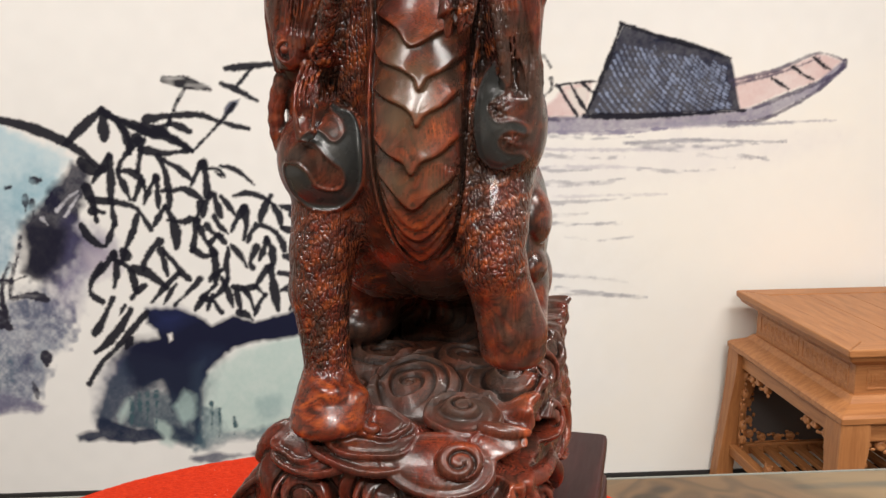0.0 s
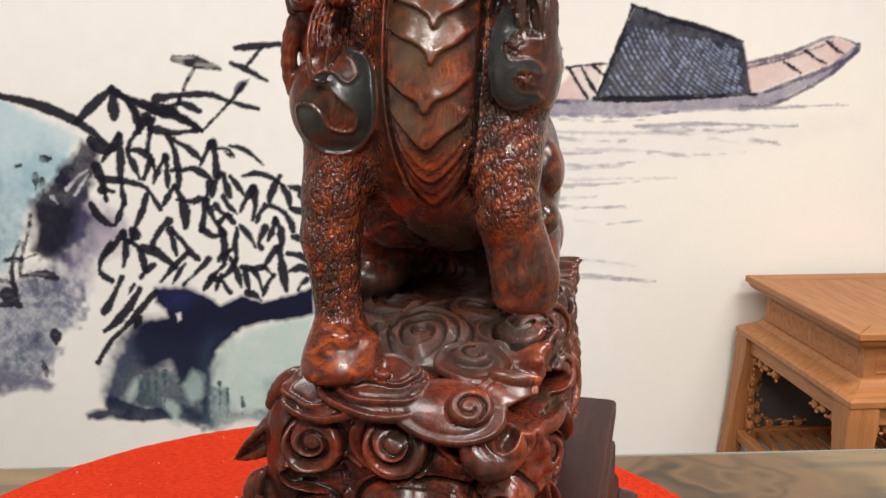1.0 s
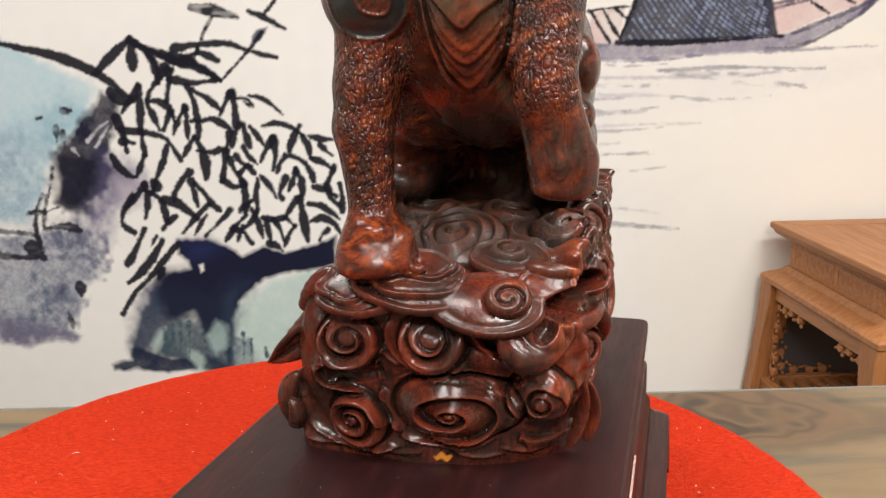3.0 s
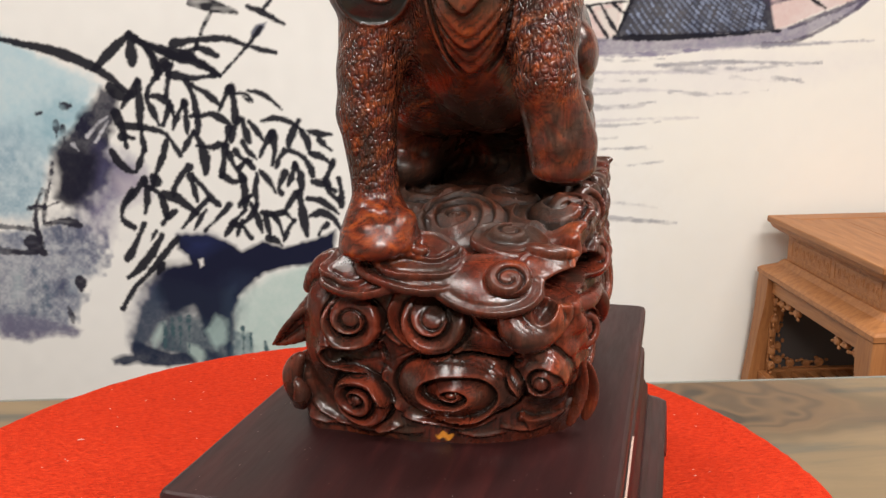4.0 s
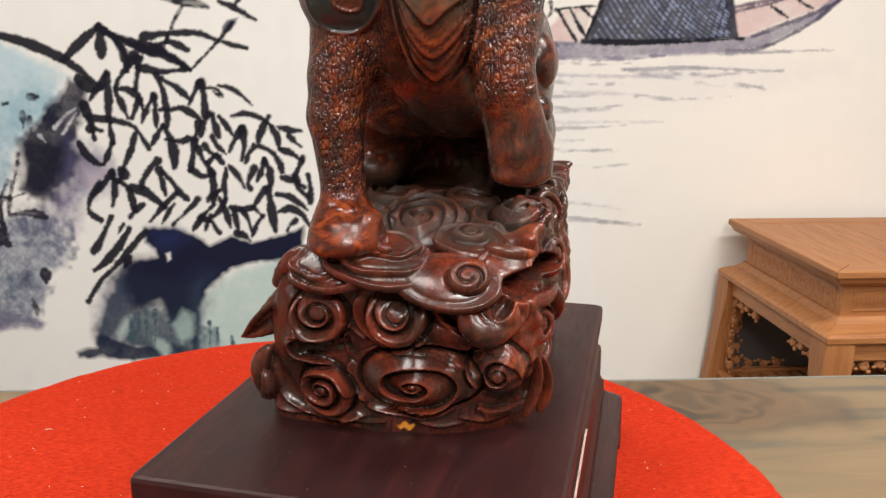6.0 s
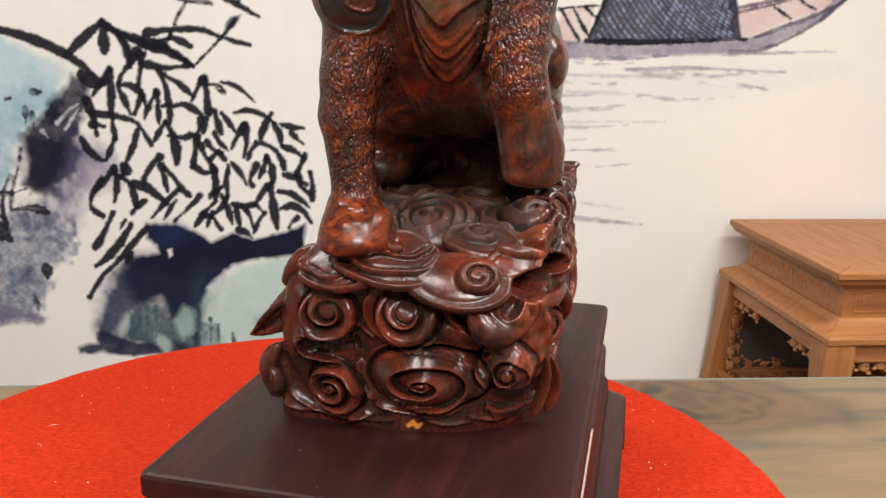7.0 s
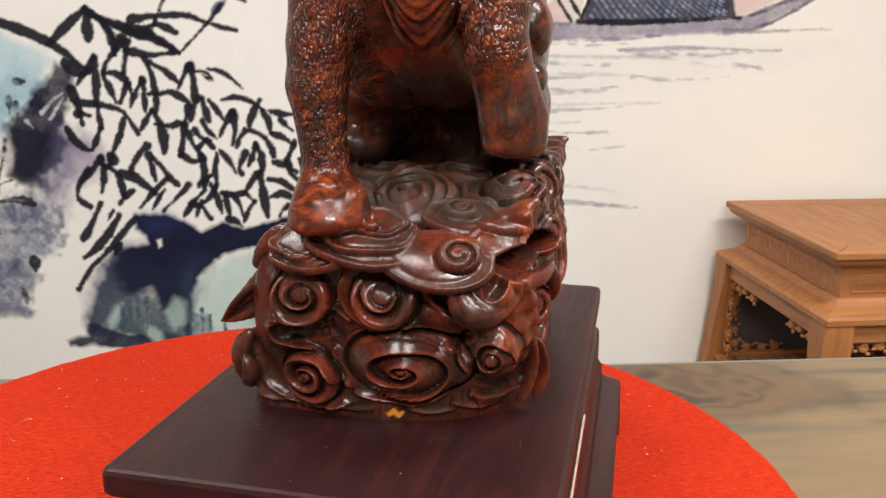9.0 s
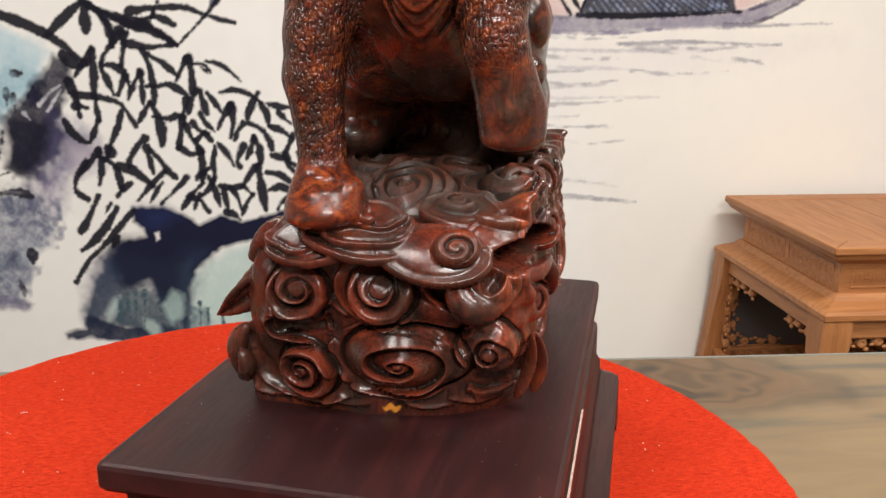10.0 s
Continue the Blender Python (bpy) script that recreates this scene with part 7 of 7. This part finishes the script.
def build_stool():
    X, Y = 0.66, 0.672
    t = thing("side_table", "carved light brown wooden side table against the mural wall", "side table", pose(1.1400, 1.4500, 0, 0, 0, 1.1))
    # top: mitred frame round a sunk panel
    e = 0.075
    top = 0.757
    def frame_piece(pts, mat_):
        bm = prism(pts, top - 0.020, top, 2, 0.0035)
        return part("top_frame", bm, mat_, t)
    frame_piece([(0, 0), (X, 0), (X - e, e), (e, e)], stool_wood)
    frame_piece([(0, Y), (e, Y - e), (X - e, Y - e), (X, Y)], stool_wood)
    frame_piece([(0, 0.0008), (e - 0.0006, e + 0.0004), (e - 0.0006, Y - e - 0.0004), (0, Y - 0.0008)], stool_wood_deep)
    frame_piece([(X, 0.0008), (X, Y - 0.0008), (X - e + 0.0006, Y - e - 0.0004), (X - e + 0.0006, e + 0.0004)], stool_wood_deep)
    k = 4
    for i in range(k):
        x0, x1 = e + (X - 2 * e) * i / k, e + (X - 2 * e) * (i + 1) / k
        part("top_board", box(x0 + 0.0006, x1 - 0.0006, e + 0.001, Y - e - 0.001, top - 0.016, top - 0.0022, 0.0012), stool_wood_deep, t)
    under = ring_of_profile(0, X, 0, Y, [(-0.050, 0.7010), (-0.030, 0.712), (-0.014, 0.722), (-0.008, 0.733), (-0.004, top - 0.0204)], 0.004)
    part("top_moulding", under, stool_wood, t)
    # sunk waist with carved panels
    i0 = 0.052
    part("waist", ring_of_profile(0, X, 0, Y, [(-i0, 0.622), (-i0, 0.7008)], 0.003), stool_wood, t)
    def panel(axis, at, a0, a1):
        z0, z1 = 0.634, 0.694
        bm = bmesh.new()
        def slab(p0, p1, q0, q1, proud):
            if axis == "x":
                box(at - proud, at + 0.002, p0, p1, q0, q1, 0.0012, 1, bm)
            else:
                box(p0, p1, at - proud, at + 0.002, q0, q1, 0.0012, 1, bm)
        slab(a0, a1, z0, z0 + 0.006, 0.0022), slab(a0, a1, z1 - 0.006, z1, 0.0022)
        slab(a0, a0 + 0.006, z0 + 0.0061, z1 - 0.0061, 0.0022), slab(a1 - 0.006, a1, z0 + 0.0061, z1 - 0.0061, 0.0022)
        n = 9
        for j in range(n):
            c0 = a0 + 0.012 + (a1 - a0 - 0.024) * j / n
            w = (a1 - a0 - 0.024) / n - 0.006
            lift = 0.010 if j % 2 else 0.0
            slab(c0, c0 + w, z0 + 0.013 + lift, z0 + 0.018 + lift, 0.0018)
            slab(c0, c0 + 0.005, z0 + 0.0181 + lift, z0 + 0.042 + lift * 0.5, 0.0018)
            slab(c0 + 0.0052, c0 + w, z0 + 0.037 + lift * 0.5, z0 + 0.042 + lift * 0.5, 0.0018)
            slab(c0 + w * 0.55, c0 + w * 0.55 + 0.005, z0 + 0.024 + lift, z0 + 0.0368 + lift * 0.5, 0.0018)
        part("carved_panel", bm, stool_wood, t, "panel carved with a key fret")
    panel("x", i0, i0 + 0.03, Y / 2 - 0.01)
    panel("x", i0, Y / 2 + 0.01, Y - i0 - 0.03)
    panel("y", i0, i0 + 0.03, X / 2 - 0.01)
    panel("y", i0, X / 2 + 0.01, X - i0 - 0.03)
    # sloping shoulder and the rails below it
    part("shoulder_moulding", ring_of_profile(0, X, 0, Y, [(0.008, 0.562), (0.014, 0.568), (0.014, 0.582), (0.006, 0.589), (-0.030, 0.606), (-0.044, 0.6218)], 0.004), stool_wood, t)
    part("rail", box(0.006, 0.030, 0.058, Y - 0.058, 0.512, 0.5658, 0.003), stool_wood_deep, t)
    part("rail", box(X - 0.030, X - 0.006, 0.058, Y - 0.058, 0.512, 0.5658, 0.003), stool_wood_deep, t)
    part("rail", box(0.058, X - 0.058, 0.006, 0.030, 0.512, 0.5658, 0.003), stool_wood, t)
    part("rail", box(0.058, X - 0.058, Y - 0.030, Y - 0.006, 0.512, 0.5658, 0.003), stool_wood, t)
    # legs: swelling below the shoulder, then thin, with an outward hoof
    levels = [(0.0, -0.023, 0.055), (0.03, -0.035, 0.061), (0.08, -0.041, 0.059), (0.15, -0.038, 0.055), (0.22, -0.032, 0.055), (0.30, -0.025, 0.057), (0.38, -0.019, 0.061), (0.44, -0.015, 0.069), (0.49, -0.013, 0.077), (0.53, -0.012, 0.079), (0.5658, -0.010, 0.075)]
    for sx in (0, 1):
        for sy in (0, 1):
            bm = bmesh.new()
            rows = []
            for z, o, w in levels:
                a, b = o, o + w
                sq = [(a + 0.004, a), (b, a), (b, b), (a, b), (a, a + 0.004)]
                rows.append([bm.verts.new((X - p if sx else p, Y - q if sy else q, z)) for p, q in sq])
            for lo, hi in zip(rows, rows[1:]):
                for j in range(5):
                    bm.faces.new((lo[j], lo[(j + 1) % 5], hi[(j + 1) % 5], hi[j]))
            bm.faces.new(rows[0])
            bm.faces.new(rows[-1])
            part("leg", bm, stool_wood_up, t)
    # pierced carving inside each opening
    tall, wide = fret_strip(0.27, 0.040), fret_strip(0.15, 0.036)
    def fret(me, m):
        o = new("fretwork", me)
        o.parent = t
        o.matrix_local = m
        o["label"] = "pierced leaf carving"
    for y, x in ((0.018, None), (Y - 0.018, None)):
        fret(tall, pose(0.046, y, 0.238))
        fret(tall, pose(X - 0.046, y, 0.238, 0, 0, 180))
        fret(wide, pose(0.238, y, 0.237, 0, -90, 0))
        fret(wide, pose(0.088, y, 0.511, 0, 90, 0))
        fret(wide, pose(X - 0.24, y, 0.511, 0, 90, 0))
    for x in (0.018, X - 0.018):
        fret(wide, pose(x, Y - 0.238, 0.237) @ pose(0, 0, 0, 0, 0, 90) @ pose(0, 0, 0, 0, -90, 0))
        fret(tall, pose(x, 0.046, 0.238, 0, 0, 90))
        fret(tall, pose(x, Y - 0.046, 0.238, 0, 0, -90))
        fret(wide, pose(x, 0.24, 0.511) @ pose(0, 0, 0, 0, 0, -90) @ pose(0, 0, 0, 0, 90, 0))
        fret(wide, pose(x, Y - 0.088, 0.511) @ pose(0, 0, 0, 0, 0, -90) @ pose(0, 0, 0, 0, 90, 0))
    # A dark sheet takes the place of shade on the wall behind the table.
    part("shade_sheet", box(0.030, X - 0.030, Y - 0.012, Y - 0.004, 0.237, 0.511, 0.001), shade_grey, t, "dark grey sheet standing in for shade on the wall behind")
    # slatted shelf near the floor
    part("shelf_rail", box(0.026, X - 0.026, -0.004, 0.026, 0.200, 0.236, 0.003), stool_wood, t)
    part("shelf_rail", box(0.026, X - 0.026, Y - 0.026, Y + 0.004, 0.200, 0.236, 0.003), stool_wood, t)
    part("shelf_rail", box(-0.004, 0.0258, 0.026, Y - 0.026, 0.200, 0.236, 0.003), stool_wood_deep, t)
    part("shelf_rail", box(X - 0.0258, X + 0.004, 0.026, Y - 0.026, 0.200, 0.236, 0.003), stool_wood_deep, t)
    n = 11
    for j in range(n):
        x = 0.062 + (X - 0.150) * j / (n - 1)
        part("slat", box(x, x + 0.026, 0.0262, Y - 0.0262, 0.212, 0.228, 0.002), stool_wood_deep, t)


build_stool()


# ---- lint and wood dust ----
def build_lint():
    m, n, b = mat("pale_lint", 0.9)
    v = noise_tex(n, coords(n), 90, 2)
    n.links.new(ramp(n, v, [(0.4, (0.55, 0.40, 0.30)), (0.6, (0.85, 0.78, 0.70))]), b.inputs["Base Color"])
    rng = random.Random(21)
    bm = bmesh.new()
    def speck(x, y, z, length, wide, turn):
        c, s = math.cos(turn), math.sin(turn)
        bend = rng.uniform(-0.3, 0.3) * length
        pts = [(-length / 2, 0), (0, bend), (length / 2, 0)]
        rows = []
        for px, py in pts:
            rows.append([bm.verts.new((x + c * px - s * (py + o), y + s * px + c * (py + o), z + h)) for o, h in ((-wide, 0.0), (0, wide), (wide, 0.0))])
        for lo, hi in zip(rows, rows[1:]):
            for j in range(2):
                bm.faces.new((lo[j], lo[j + 1], hi[j + 1], hi[j]))
    made = 0
    while made < 105:
        a, r = rng.uniform(0, 2 * math.pi), 0.45 * math.sqrt(rng.random())
        x, y = -0.081 + r * math.cos(a), 0.186 + r * math.sin(a)
        u, v_ = x * 0.956 - y * 0.292, x * 0.292 + y * 0.956
        if -0.175 < u < 0.165 and -0.13 < v_ < 0.39:
            continue
        long = rng.random() < 0.06
        speck(x, y, CLOTH_Z + 0.0003, rng.uniform(0.005, 0.009) if long else rng.uniform(0.0010, 0.0026), rng.uniform(0.0002, 0.0005), rng.uniform(0, 3.1))
        made += 1
    tagged(link_mesh("lint", bm, m), "pale lint and wood shavings on the red felt", "lint", kind="stuff")
    bm = bmesh.new()
    for _ in range(130):
        u, v_ = rng.uniform(-0.145, 0.12), rng.uniform(-0.095, 0.05) if rng.random() < 0.7 else rng.uniform(-0.09, 0.30)
        if -0.12 < u < 0.10 and v_ > -0.005:
            continue
        x, y = u * 0.956 + v_ * 0.292, -u * 0.292 + v_ * 0.956
        speck(x, y, STAND_Z + 0.0002, rng.uniform(0.0002, 0.0006), rng.uniform(0.00006, 0.00014), rng.uniform(0, 3.1))
    tagged(link_mesh("dust", bm, m), "pale wood dust scattered on the dark stand", "dust", kind="stuff")


build_lint()
